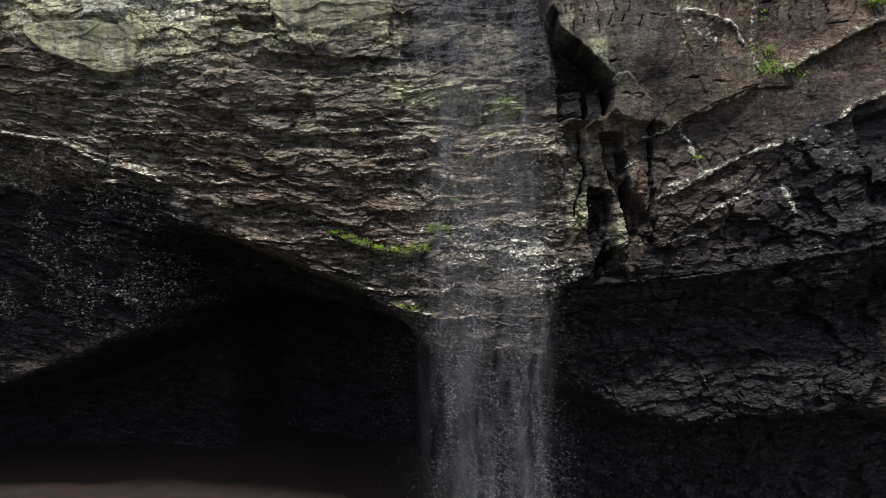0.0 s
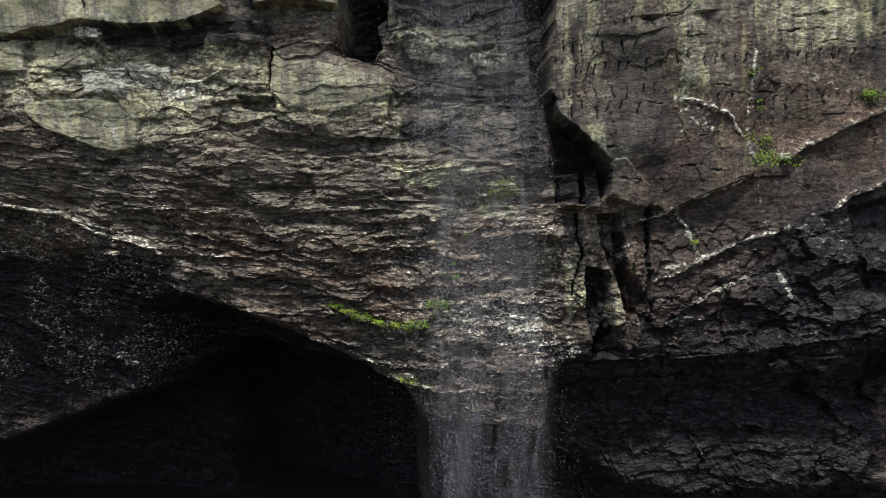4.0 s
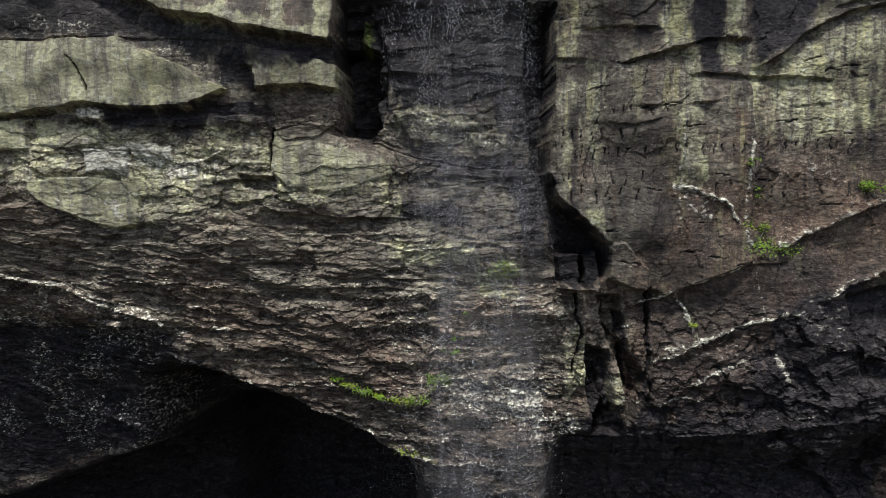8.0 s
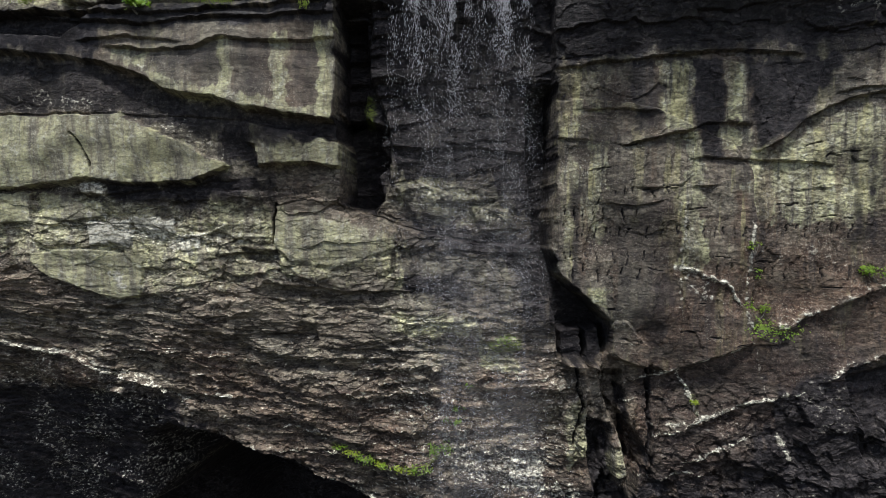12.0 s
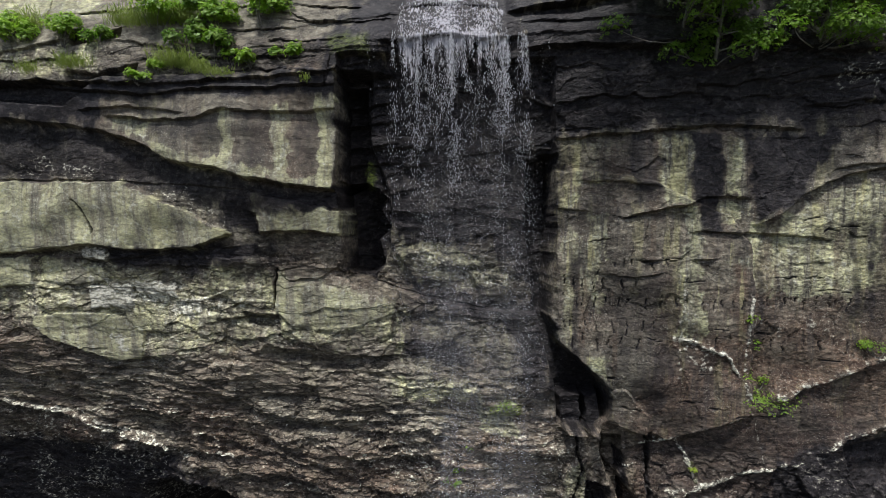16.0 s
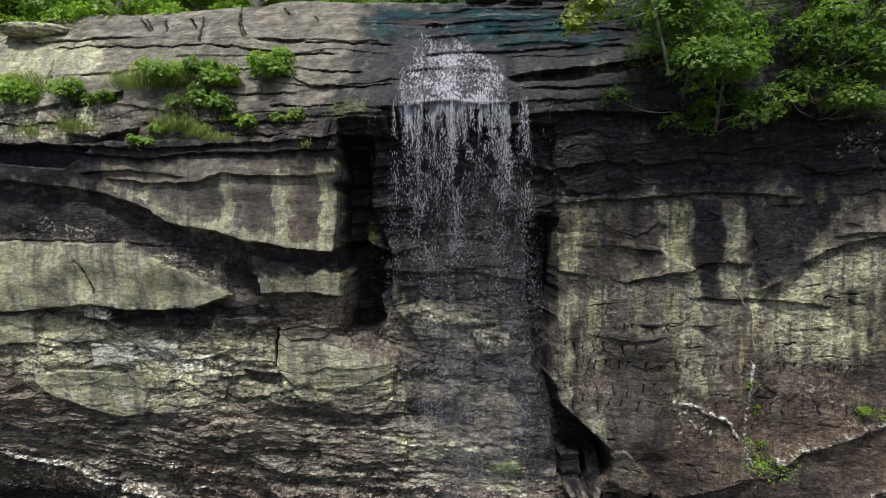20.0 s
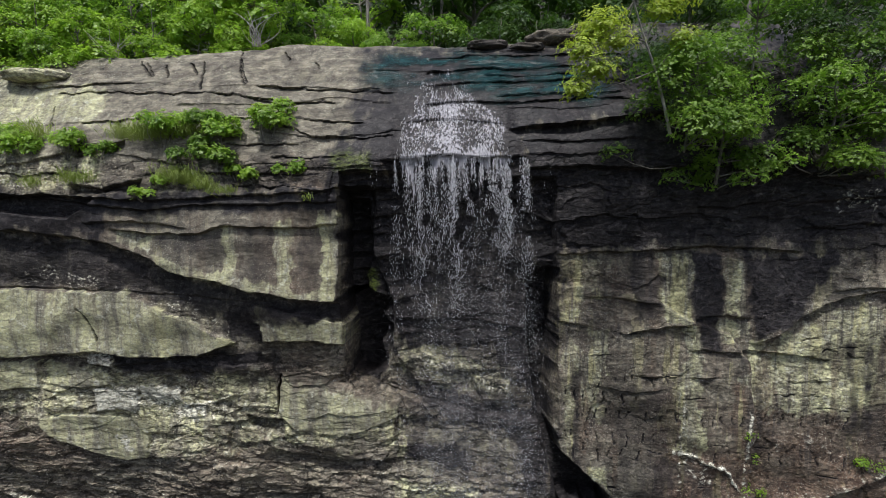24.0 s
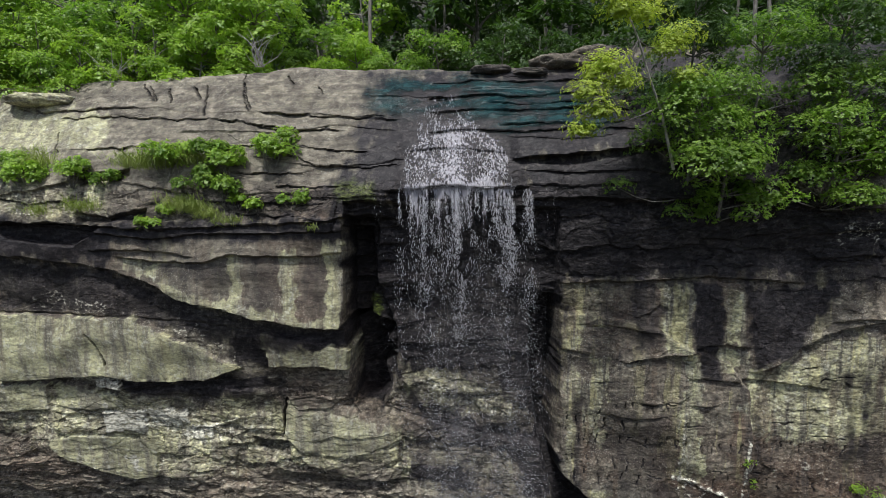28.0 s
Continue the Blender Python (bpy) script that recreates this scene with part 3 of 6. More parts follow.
for_cracks = [[(-7.66, 30.96), (-7.27, 29.67), (-7.04, 29.29)], [(-11.21, 30.49), (-10.66, 29.82)], [(-10.39, 30.31), (-10.10, 29.74)], [(-8.96, 30.43), (-8.56, 29.25)], [(-9.41, 30.49), (-9.08, 29.99)], [(-14.06, 28.64), (-13.67, 27.93)]]
for pts in for_cracks:
    crack(pts, 0.12, 0.04)
stain([(-17.59, 29.50), (-12.25, 29.61), (-7.76, 30.99), (-3.25, 31.03), (-2.75, 29.21), (-3.31, 27.96), (-5.88, 26.64), (-11.39, 26.87), (-16.39, 26.71)], "pale", 0.26, 0.9)
stain([(-11.53, 26.39), (-10.13, 26.57), (-8.77, 26.32), (-5.49, 26.55), (-1.75, 26.52), (-1.79, 25.63), (-6.15, 25.39), (-10.74, 25.26), (-11.66, 25.34)], "wet_shade", 0.30, 0.5)
stain([(-17.54, 29.38), (-16.10, 30.13), (-14.21, 30.01), (-12.34, 29.27), (-12.08, 28.07), (-14.62, 27.90), (-16.85, 27.94)], "pale", 0.35, 0.6)
stain([(-16.62, 30.24), (-14.16, 30.17), (-13.94, 29.65), (-16.35, 29.66)], "crust", 0.35, 0.3)
stain([(-16.39, 26.71), (-14.19, 26.50), (-11.37, 26.77), (-11.42, 25.63), (-16.50, 25.49)], "pale", 0.45, 0.6)
stain([(-16.35, 26.61), (-14.61, 26.50), (-12.97, 26.30), (-14.34, 25.63), (-16.48, 25.63)], "crust", 0.3, 0.5)
# wet shelf beside the stream
ledge([(2.20, 27.50), (3.43, 27.56), (4.84, 27.67), (6.12, 27.83), (7.60, 27.75)], 0.7, 0.6, 0.25, 0.4)
ledge([(0.21, 30.72), (1.85, 30.50), (3.86, 30.58)], 0.2, 0.3)
ledge([(1.29, 29.56), (2.61, 29.33), (3.94, 29.46), (5.41, 29.45)], 0.25, 0.3, 0.05, 0.2)
ledge([(1.80, 28.67), (3.09, 28.72), (4.51, 28.55), (5.79, 28.76)], 0.25, 0.3, 0.05, 0.2)
ledge([(0.72, 30.08), (2.10, 30.07), (3.72, 29.85), (5.19, 30.14)], 0.12, 0.25, 0.06, 0.15)
ledge([(1.45, 29.06), (2.94, 28.97), (4.96, 29.04), (6.07, 29.21)], 0.12, 0.25, 0.06, 0.15)
ledge([(2.04, 28.23), (3.73, 28.13), (5.32, 28.24)], 0.12, 0.25, 0.06, 0.15)
for height in (30.35, 29.75, 29.2, 28.45):
    ledge([(-0.6, height), (0.9, height + 0.10), (2.4, height - 0.06), (4.3, height + 0.05), (6.2, height - 0.04)], 0.22, 0.2, 0.18, 0.16)
ledge([(2.42, 27.13), (3.98, 27.01), (5.53, 27.10), (7.02, 26.90)], 0.22, 0.4, 0.08, 0.2)
ledge([(2.56, 26.66), (4.12, 26.57), (5.83, 26.70)], 0.2, 0.3, 0.08, 0.2)
ledge([(2.58, 26.20), (4.31, 26.22), (6.19, 26.11), (8.01, 26.21)], 0.5, 0.4, 0.4, 0.4)
ledge([(9.95, 26.28), (11.29, 25.73), (13.04, 25.85), (14.17, 25.88)], 0.35, 0.4, 0.2, 0.3)
ledge([(10.50, 24.98), (11.77, 25.13), (14.31, 25.25)], 0.25, 0.4, 0.12, 0.2)
ledge([(11.25, 24.28), (12.54, 24.38), (14.48, 24.44)], 0.2, 0.3, 0.1, 0.2)
stain([(11.19, 25.68), (14.19, 25.81), (14.50, 24.13), (11.70, 24.64)], "pale", 0.7, 0.5)
stain([(11.73, 25.34), (12.98, 25.51), (13.20, 24.99), (12.15, 24.81)], "crust", 0.35, 0.4)
ledge([(-3.10, 29.84), (-1.49, 29.88), (0.11, 29.73), (2.08, 29.84)], 0.15, 0.3)
ledge([(-1.94, 26.47), (-0.29, 26.61), (1.14, 26.54), (2.47, 26.59)], 0.35, 0.7, 0.25, 0.4)
ledge([(-1.32, 27.79), (0.08, 27.90), (1.73, 27.71)], 0.2, 0.35, 0.05, 0.2)
stain([(-2.91, 30.89), (7.00, 31.09), (6.27, 27.81), (2.60, 27.32), (2.39, 26.32), (-1.94, 26.34), (-3.24, 26.62), (-3.22, 27.96), (-2.45, 29.21)], "wet_shade", 1.0, 1.3)
stain([(-0.70, 30.34), (6.89, 30.81), (6.27, 27.81), (2.60, 27.32), (2.39, 26.32), (-1.94, 26.34), (-2.52, 27.18)], "wet_shade", 0.6, 0.8)
stain([(-3.82, 27.00), (-1.77, 27.18), (-1.80, 25.51), (-3.86, 25.48)], "wet_shade", 0.6, 0.5)
stain([(-3.62, 26.72), (-2.50, 26.71), (-2.51, 26.16), (-3.63, 26.17)], "moss", 0.35, 0.3)
# shade under the top shelf's edge, painted as a dark band
stain([(-16.53, 25.34), (-3.56, 25.48), (-3.60, 24.95), (-16.65, 24.74)], "wet_shade", 0.9, 0.4)

# the hanging slab and the band of stain beneath it
slab([(-15.88, 24.95), (-12.77, 24.65), (-11.45, 25.50), (-3.49, 25.58), (-3.50, 23.58), (-3.65, 21.81), (-3.93, 21.79), (-5.42, 22.00), (-6.71, 22.21), (-7.75, 22.54), (-9.33, 22.81), (-9.85, 23.14), (-10.62, 23.53), (-11.70, 23.82), (-13.21, 24.05), (-15.96, 24.35)], 0.50, 0.14, 0.6)
ledge([(-11.69, 23.85), (-10.62, 23.56), (-9.85, 23.18), (-9.33, 22.85), (-7.75, 22.58), (-6.71, 22.25), (-5.42, 22.04), (-3.93, 21.82), (-3.61, 21.85)], 0.35, 0.8, 0.35, 0.7)
ledge([(-11.26, 24.27), (-9.81, 24.12), (-8.23, 24.09), (-7.32, 24.39), (-5.63, 24.32), (-4.62, 24.35), (-3.62, 24.42)], 0.28, 0.4, 0.22, 0.25)
ledge([(-15.17, 25.47), (-13.11, 25.24), (-11.49, 25.05), (-9.93, 24.92), (-8.56, 25.07), (-6.83, 25.07), (-3.63, 25.17)], 0.3, 0.4, 0.2, 0.3)
ledge([(-12.16, 24.52), (-10.35, 24.54), (-8.61, 24.32)], 0.25, 0.3, 0.1, 0.2)
stain([(-11.52, 24.79), (-7.20, 25.22), (-3.51, 25.25), (-3.65, 21.85), (-6.71, 22.28), (-9.33, 22.89), (-10.60, 23.58)], "pale", 0.24, 0.35)
stain([(-10.18, 24.02), (-8.43, 23.99), (-7.26, 24.24), (-7.29, 23.23), (-9.22, 23.63)], "wet_shade", 0.55, 0.4)
stain([(-7.36, 24.34), (-6.91, 24.33), (-6.99, 22.66), (-7.34, 22.71)], "pale", 0.8, 0.15)
stain([(-4.10, 25.00), (-3.60, 25.00), (-3.69, 21.88), (-4.13, 21.95)], "pale", 0.6, 0.15)
stain([(-10.21, 23.46), (-6.92, 22.66), (-3.72, 22.01), (-3.72, 21.85), (-6.71, 22.25), (-9.33, 22.85)], "pale", 0.6, 0.2)
stain([(-11.16, 24.22), (-9.95, 24.05), (-9.97, 23.50), (-10.88, 23.81)], "pale", 0.5, 0.2)
stain([(-5.73, 24.49), (-5.06, 24.48), (-5.15, 22.17), (-5.53, 22.27)], "pale", 0.8, 0.2)
stain([(-6.59, 24.23), (-5.83, 24.22), (-5.76, 22.46), (-6.72, 22.66)], "wet_shade", 0.45, 0.3)
stain([(-4.88, 24.02), (-4.24, 24.03), (-4.27, 22.09), (-4.82, 22.17)], "wet_shade", 0.4, 0.3)
stain([(-15.78, 25.68), (-11.28, 25.14), (-11.79, 23.97), (-15.97, 24.30)], "wet_shade", 0.85, 0.4)
stain([(-15.97, 24.30), (-11.70, 23.82), (-9.33, 22.79), (-6.71, 22.17), (-3.54, 21.70), (-3.57, 21.19), (-7.03, 20.97), (-8.75, 21.49), (-10.97, 22.16), (-16.20, 22.34)], "wet_shade", 0.75, 0.4)
stain([(-14.60, 23.02), (-11.25, 22.64), (-11.07, 22.17), (-14.88, 22.31)], "crust", 0.28, 0.6)
# the dark chimney between slab and falls
slab([(-3.39, 26.14), (3.50, 25.89), (3.78, 17.54), (1.45, 17.68), (-0.04, 17.91), (-1.17, 18.19), (-2.10, 18.53), (-2.77, 18.67), (-3.55, 19.14)], -0.4, 0.12)
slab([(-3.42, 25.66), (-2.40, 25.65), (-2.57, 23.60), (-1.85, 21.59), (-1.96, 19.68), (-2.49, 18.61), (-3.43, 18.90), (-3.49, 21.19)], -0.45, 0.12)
# chimney's shade put into the colour, over its wet rock
stain([(-3.44, 25.82), (-1.57, 25.79), (-1.65, 22.52), (-1.85, 21.40), (-1.89, 19.49), (-2.59, 18.61), (-3.46, 19.10), (-3.55, 21.56)], "wet_shade", 1.0, 0.3)
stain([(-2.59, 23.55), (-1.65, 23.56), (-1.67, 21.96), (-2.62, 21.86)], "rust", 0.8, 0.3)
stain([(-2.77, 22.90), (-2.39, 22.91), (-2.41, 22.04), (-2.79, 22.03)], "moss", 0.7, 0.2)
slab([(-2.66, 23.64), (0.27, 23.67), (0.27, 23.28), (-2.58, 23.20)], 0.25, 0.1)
# deeper slots, darkened again for the shade inside them
slab([(-3.52, 25.30), (-2.68, 25.25), (-2.63, 23.64), (-2.81, 22.14), (-3.58, 21.76)], -0.7, 0.15, wet_shade=0.6)
slab([(-3.58, 22.10), (-2.81, 22.14), (-1.90, 21.67), (-2.30, 21.10), (-1.89, 20.61), (-2.40, 20.10), (-2.15, 19.22), (-2.60, 18.90), (-3.33, 19.03), (-3.50, 20.22)], -1.3, 0.15, wet_shade=0.6)
for height in (22.75, 23.35, 24.10, 24.70):
    ledge([(-3.50, height), (-2.90, height + 0.08), (-2.40, height - 0.05), (-1.70, height + 0.04)], 0.4, 0.35, 0.25, 0.15)

# the pale slab, its neighbours and the crusted steps
slab([(-16.21, 22.19), (-10.98, 22.11), (-9.36, 21.36), (-8.05, 20.70), (-7.33, 20.39), (-8.54, 19.85), (-11.57, 19.77), (-12.26, 19.95), (-15.05, 19.64), (-16.59, 19.66)], 0.35, 0.10, 0.75, pale=0.95)
ledge([(-16.58, 19.68), (-15.05, 19.68), (-13.55, 19.87), (-12.25, 19.99), (-11.56, 19.85), (-10.19, 19.78), (-8.54, 19.89), (-7.41, 20.33)], 0.25, 0.9, 0.35, 0.4)
ledge([(-16.21, 22.26), (-12.64, 22.21), (-10.97, 22.13), (-8.97, 22.04), (-6.73, 21.82)], 0.12, 0.3, 0.1, 0.12)
crack([(-12.80, 21.50), (-12.10, 20.44)], 0.14, 0.07)
stain([(-11.18, 22.08), (-8.71, 21.85), (-7.08, 20.45), (-8.59, 21.21), (-10.12, 21.69)], "crust", 0.35, 0.6)
slab([(-6.61, 21.70), (-5.80, 21.63), (-4.31, 21.27), (-3.39, 20.97), (-3.45, 20.33), (-4.73, 20.45), (-6.34, 20.38), (-6.34, 21.05), (-6.66, 21.13)], 0.35, 0.08, 0.7, pale=0.6)
ledge([(-6.34, 20.36), (-5.12, 20.43), (-4.36, 20.41), (-3.37, 20.29)], 0.2, 0.4, 0.3, 0.3)
stain([(-7.78, 21.38), (-6.59, 21.46), (-6.39, 20.44), (-7.48, 20.45)], "wet_shade", 0.9, 0.25)
stain([(-5.80, 21.63), (-3.55, 21.52), (-3.48, 21.10), (-5.06, 21.20)], "wet_shade", 0.5, 0.3)
slab([(-16.61, 19.45), (-14.81, 19.54), (-14.87, 18.50), (-16.79, 18.38)], 0.25, 0.08, 0.7, pale=0.7)
slab([(-12.81, 19.80), (-11.82, 19.77), (-11.83, 19.40), (-12.76, 19.39)], 0.25, 0.10, 0.6, crust=0.8)
ledge([(-14.76, 19.42), (-13.56, 19.53), (-11.87, 19.42), (-9.57, 19.70), (-7.13, 19.92)], 0.15, 0.3, 0.15, 0.2)
stain([(-11.82, 19.79), (-5.94, 19.91), (-6.00, 19.26), (-9.66, 18.88), (-11.80, 19.13)], "wet_shade", 0.6, 0.35)
ledge([(-14.80, 18.43), (-13.51, 18.33), (-11.79, 18.43), (-10.53, 18.37)], 0.15, 0.3, 0.12, 0.15)
slab([(-12.85, 18.43), (-11.14, 18.49), (-11.32, 17.68), (-12.73, 17.68)], 0.22, 0.15, 0.6, crust=0.95)
slab([(-11.23, 18.69), (-9.69, 18.56), (-9.49, 18.08), (-10.97, 18.13)], 0.22, 0.12, 0.6, crust=0.7)
slab([(-9.39, 17.82), (-8.68, 17.88), (-8.76, 17.48), (-9.46, 17.48)], 0.2, 0.1, crust=1.0)
stain([(-14.81, 18.33), (-12.82, 18.63), (-7.26, 18.32), (-6.09, 17.52), (-9.80, 17.42), (-14.03, 17.72)], "crust", 0.35, 0.8)
vein([(-9.55, 17.92), (-8.72, 17.96), (-8.08, 18.22), (-7.26, 18.42)], 0.10, "crust", 0.8, -0.08)
stain([(-16.60, 19.56), (-11.66, 19.42), (-6.02, 18.91), (-1.71, 17.92), (-1.72, 16.32), (-6.36, 16.31), (-11.08, 15.64), (-15.03, 16.89), (-16.94, 17.51)], "pale", 0.45, 0.9)
crack([(-5.90, 19.16), (-5.99, 18.32), (-6.04, 17.70)], 0.3, 0.06)
ledge([(-3.81, 19.16), (-2.76, 18.71), (-2.10, 18.57), (-1.17, 18.23), (-0.04, 17.95), (1.45, 17.72)], 0.3, 0.6, 0.3, 0.3)
ledge([(-5.85, 19.06), (-4.81, 19.20), (-3.81, 19.10)], 0.15, 0.4, 0.05, 0.2)
ledge([(-10.33, 18.33), (-9.14, 17.82), (-7.73, 17.52)], 0.2, 0.3, 0.12, 0.2)
slab([(-14.96, 17.35), (-12.97, 17.52), (-10.86, 17.21), (-11.03, 15.78), (-11.97, 15.66), (-12.67, 15.82), (-13.48, 16.14), (-14.35, 16.43), (-14.87, 16.91)], 0.16, 0.09, 0.7, pale=0.7)
ledge([(-14.87, 16.93), (-14.34, 16.45), (-13.48, 16.16), (-12.67, 15.85), (-11.97, 15.68), (-11.08, 15.75)], 0.15, 0.7, 0.4, 0.5)
stain([(-12.21, 16.73), (-11.74, 16.69), (-11.55, 16.03), (-11.88, 15.94)], "crust", 0.7, 0.15)
ledge([(-11.03, 15.86), (-10.00, 15.65), (-8.83, 15.01), (-7.54, 15.03)], 0.2, 0.4, 0.15, 0.3)
ledge([(-7.95, 17.30), (-6.92, 17.32), (-6.29, 17.36), (-5.76, 16.82)], 0.25, 0.5, 0.25, 0.3)
ledge([(-6.34, 16.27), (-4.96, 16.15), (-3.61, 16.01), (-1.85, 16.01)], 0.3, 0.5, 0.25, 0.3)
stain([(-1.74, 15.09), (0.27, 15.11), (0.87, 14.51), (-1.75, 14.46)], "pale", 0.6, 0.4)
ledge([(-7.28, 13.94), (-6.75, 13.43), (-5.14, 13.42), (-3.72, 13.45), (-1.62, 13.50)], 0.3, 0.5, 0.2, 0.3)
ledge([(-8.43, 14.80), (-7.11, 15.04), (-5.46, 14.63), (-3.78, 14.87)], 0.2, 0.4, 0.1, 0.2)
ledge([(-14.52, 15.27), (-12.36, 14.96), (-10.22, 14.55)], 0.15, 0.4, 0.12, 0.3)

# blocks and lenses between the pale steps
slab([(-14.58, 19.48), (-13.28, 19.60), (-12.93, 19.09), (-12.05, 19.20), (-12.02, 18.68), (-13.23, 18.49), (-14.40, 18.64)], 0.22, 0.10, 0.6, pale=0.3)
slab([(-5.89, 19.03), (-4.51, 19.19), (-2.96, 18.48), (-1.77, 18.16), (-1.77, 17.48), (-3.79, 16.87), (-5.40, 17.04), (-5.97, 17.60)], 0.22, 0.12, 0.6, pale=0.25)
slab([(-8.08, 19.55), (-6.28, 19.46), (-5.97, 18.74), (-6.05, 17.91), (-7.41, 17.89), (-8.39, 18.51)], 0.18, 0.12, 0.5, pale=0.3)
slab([(-12.02, 17.83), (-9.85, 18.28), (-7.82, 17.89), (-7.44, 17.47), (-9.37, 16.80), (-11.07, 16.77)], 0.15, 0.14, 0.5, pale=0.2)
slab([(-5.41, 16.83), (-3.79, 17.08), (-1.98, 17.24), (-1.78, 16.83), (-3.41, 16.09), (-5.02, 16.37)], 0.20, 0.16, 0.5)
# shadow hollow under a ledge, its shade put into the colour
slab([(-7.22, 17.54), (-5.86, 17.39), (-5.82, 16.90), (-7.05, 17.05)], -0.25, 0.15, 0.0, wet_shade=0.5)
slab([(-9.59, 15.20), (-8.00, 15.72), (-6.32, 15.65), (-5.10, 15.12), (-5.37, 14.42), (-7.32, 14.32), (-9.28, 14.47)], 0.22, 0.12, 0.4)
slab([(-4.71, 14.67), (-3.03, 15.27), (-1.40, 14.96), (-1.41, 14.20), (-3.08, 13.80), (-4.55, 13.93)], 0.22, 0.12, 0.4)
# recessed band below the pale slab, coloured dark for its shade
stain([(-11.95, 19.89), (-6.63, 20.03), (-6.27, 19.56), (-9.14, 19.23), (-11.81, 19.39)], "wet_shade", 0.5, 0.3)

# the sinking ribs under the pale steps
vein([(-18.51, 14.30), (-17.33, 13.96), (-16.36, 13.63), (-14.79, 13.50), (-13.93, 13.13), (-12.94, 12.65), (-11.88, 12.37), (-10.85, 11.92)], 0.16, "crust", 0.85, -0.18)
ledge([(-18.56, 14.18), (-17.37, 13.86), (-16.40, 13.53), (-14.82, 13.40), (-13.96, 13.03), (-12.97, 12.55), (-11.91, 12.26), (-10.87, 11.82), (-8.88, 11.78), (-7.26, 11.74)], 0.3, 0.6, 0.45, 0.5)
vein([(-16.36, 13.63), (-16.30, 13.08), (-16.58, 12.56)], 0.06, "crust", 0.7)
vein([(-10.66, 13.54), (-9.58, 13.58), (-8.25, 13.45)], 0.10, "crust", 0.6, -0.1)
vein([(-9.01, 11.70), (-8.40, 11.87), (-7.73, 11.72)], 0.09, "crust", 0.8, -0.08)
vein([(-6.28, 10.56), (-5.32, 10.60), (-4.61, 10.41)], 0.10, "crust", 0.85, -0.1)
vein([(-7.73, 9.74), (-6.79, 9.65), (-5.40, 9.57), (-4.21, 9.71)], 0.07, "crust", 0.7, -0.1)
vein([(-9.02, 10.02), (-8.32, 9.82), (-7.80, 9.22)], 0.07, "crust", 0.8, -0.1)
ledge([(-12.17, 11.08), (-10.61, 10.15), (-8.67, 9.92), (-6.81, 9.44), (-4.99, 8.85), (-3.20, 8.27)], 0.3, 0.5, 0.4, 0.5)
ledge([(-7.68, 12.08), (-6.15, 11.45), (-4.62, 11.07), (-3.09, 11.14)], 0.25, 0.4, 0.2, 0.3)
ledge([(-4.78, 11.99), (-3.05, 12.28), (-1.37, 12.12), (0.28, 12.39)], 0.2, 0.4, 0.15, 0.2)
ledge([(-4.19, 9.96), (-3.31, 9.54), (-2.44, 9.20), (-1.55, 9.03), (-0.84, 9.16), (-0.26, 9.71)], 0.35, 0.5, 0.3, 0.4)
vein([(-4.19, 10.01), (-3.30, 9.58), (-2.44, 9.24), (-1.55, 9.08), (-0.84, 9.21), (-0.26, 9.93)], 0.16, "moss", 0.9, -0.08)
vein([(-1.52, 9.25), (-0.99, 9.38)], 0.12, "crust", 0.8)
vein([(-4.02, 7.69), (-2.89, 7.79), (-2.01, 7.72)], 0.08, "crust", 0.7, -0.08)
vein([(-1.94, 7.21), (-1.22, 7.09), (0.00, 6.76), (1.14, 6.85), (2.68, 6.52)], 0.10, "crust", 0.8, -0.1)
ledge([(-1.94, 7.16), (-1.22, 7.05), (0.00, 6.67), (1.14, 6.79), (2.68, 6.47), (4.26, 6.58)], 0.35, 0.5, 0.35, 0.4)
vein([(-2.03, 7.29), (-0.94, 7.10), (-0.30, 6.90)], 0.12, "moss", 0.6)
vein([(1.38, 8.52), (2.38, 8.63), (2.77, 8.74), (3.85, 8.74)], 0.10, "crust", 0.7, -0.06)
stain([(-0.49, 10.60), (3.93, 10.59), (3.99, 8.77), (-0.08, 8.74)], "crust", 0.25, 1.2)
stain([(1.30, 14.30), (2.35, 14.27), (2.38, 13.13), (1.30, 13.35)], "pale", 0.9, 0.3)
stain([(-1.86, 15.14), (1.10, 15.07), (1.29, 14.59), (-1.67, 14.57)], "pale", 0.6, 0.4)
stain([(1.68, 14.29), (2.55, 14.26), (2.55, 13.92), (1.69, 13.95)], "moss", 0.9, 0.2)
stain([(2.16, 9.99), (3.37, 9.79), (3.40, 8.56), (2.38, 8.96)], "crust", 0.4, 0.5)
# wet wall beside the cave, darkened further for the overhang's shade
stain([(-19.28, 11.81), (-11.75, 11.75), (-8.07, 9.32), (-7.36, 7.49), (-11.89, 6.06), (-15.88, 5.33), (-20.80, 3.62), (-22.44, 3.34)], "wet_shade", 1.0, 0.8)

# the smooth column beside the falls
slab([(3.69, 22.37), (4.87, 22.40), (6.73, 21.97), (7.66, 21.41), (8.91, 20.94), (9.58, 20.06), (9.75, 17.93), (9.83, 15.39), (9.80, 14.57), (8.68, 14.07), (7.47, 13.41), (6.89, 13.59), (6.64, 13.56), (5.67, 13.82), (5.54, 13.97), (5.54, 15.08), (4.71, 15.84), (3.83, 16.75), (3.56, 17.54), (3.62, 20.19)], 0.45, 0.14, 0.5)
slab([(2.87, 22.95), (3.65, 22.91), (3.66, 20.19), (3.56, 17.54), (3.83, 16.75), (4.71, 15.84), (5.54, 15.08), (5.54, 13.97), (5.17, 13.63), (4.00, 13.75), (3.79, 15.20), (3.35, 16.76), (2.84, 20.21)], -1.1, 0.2)
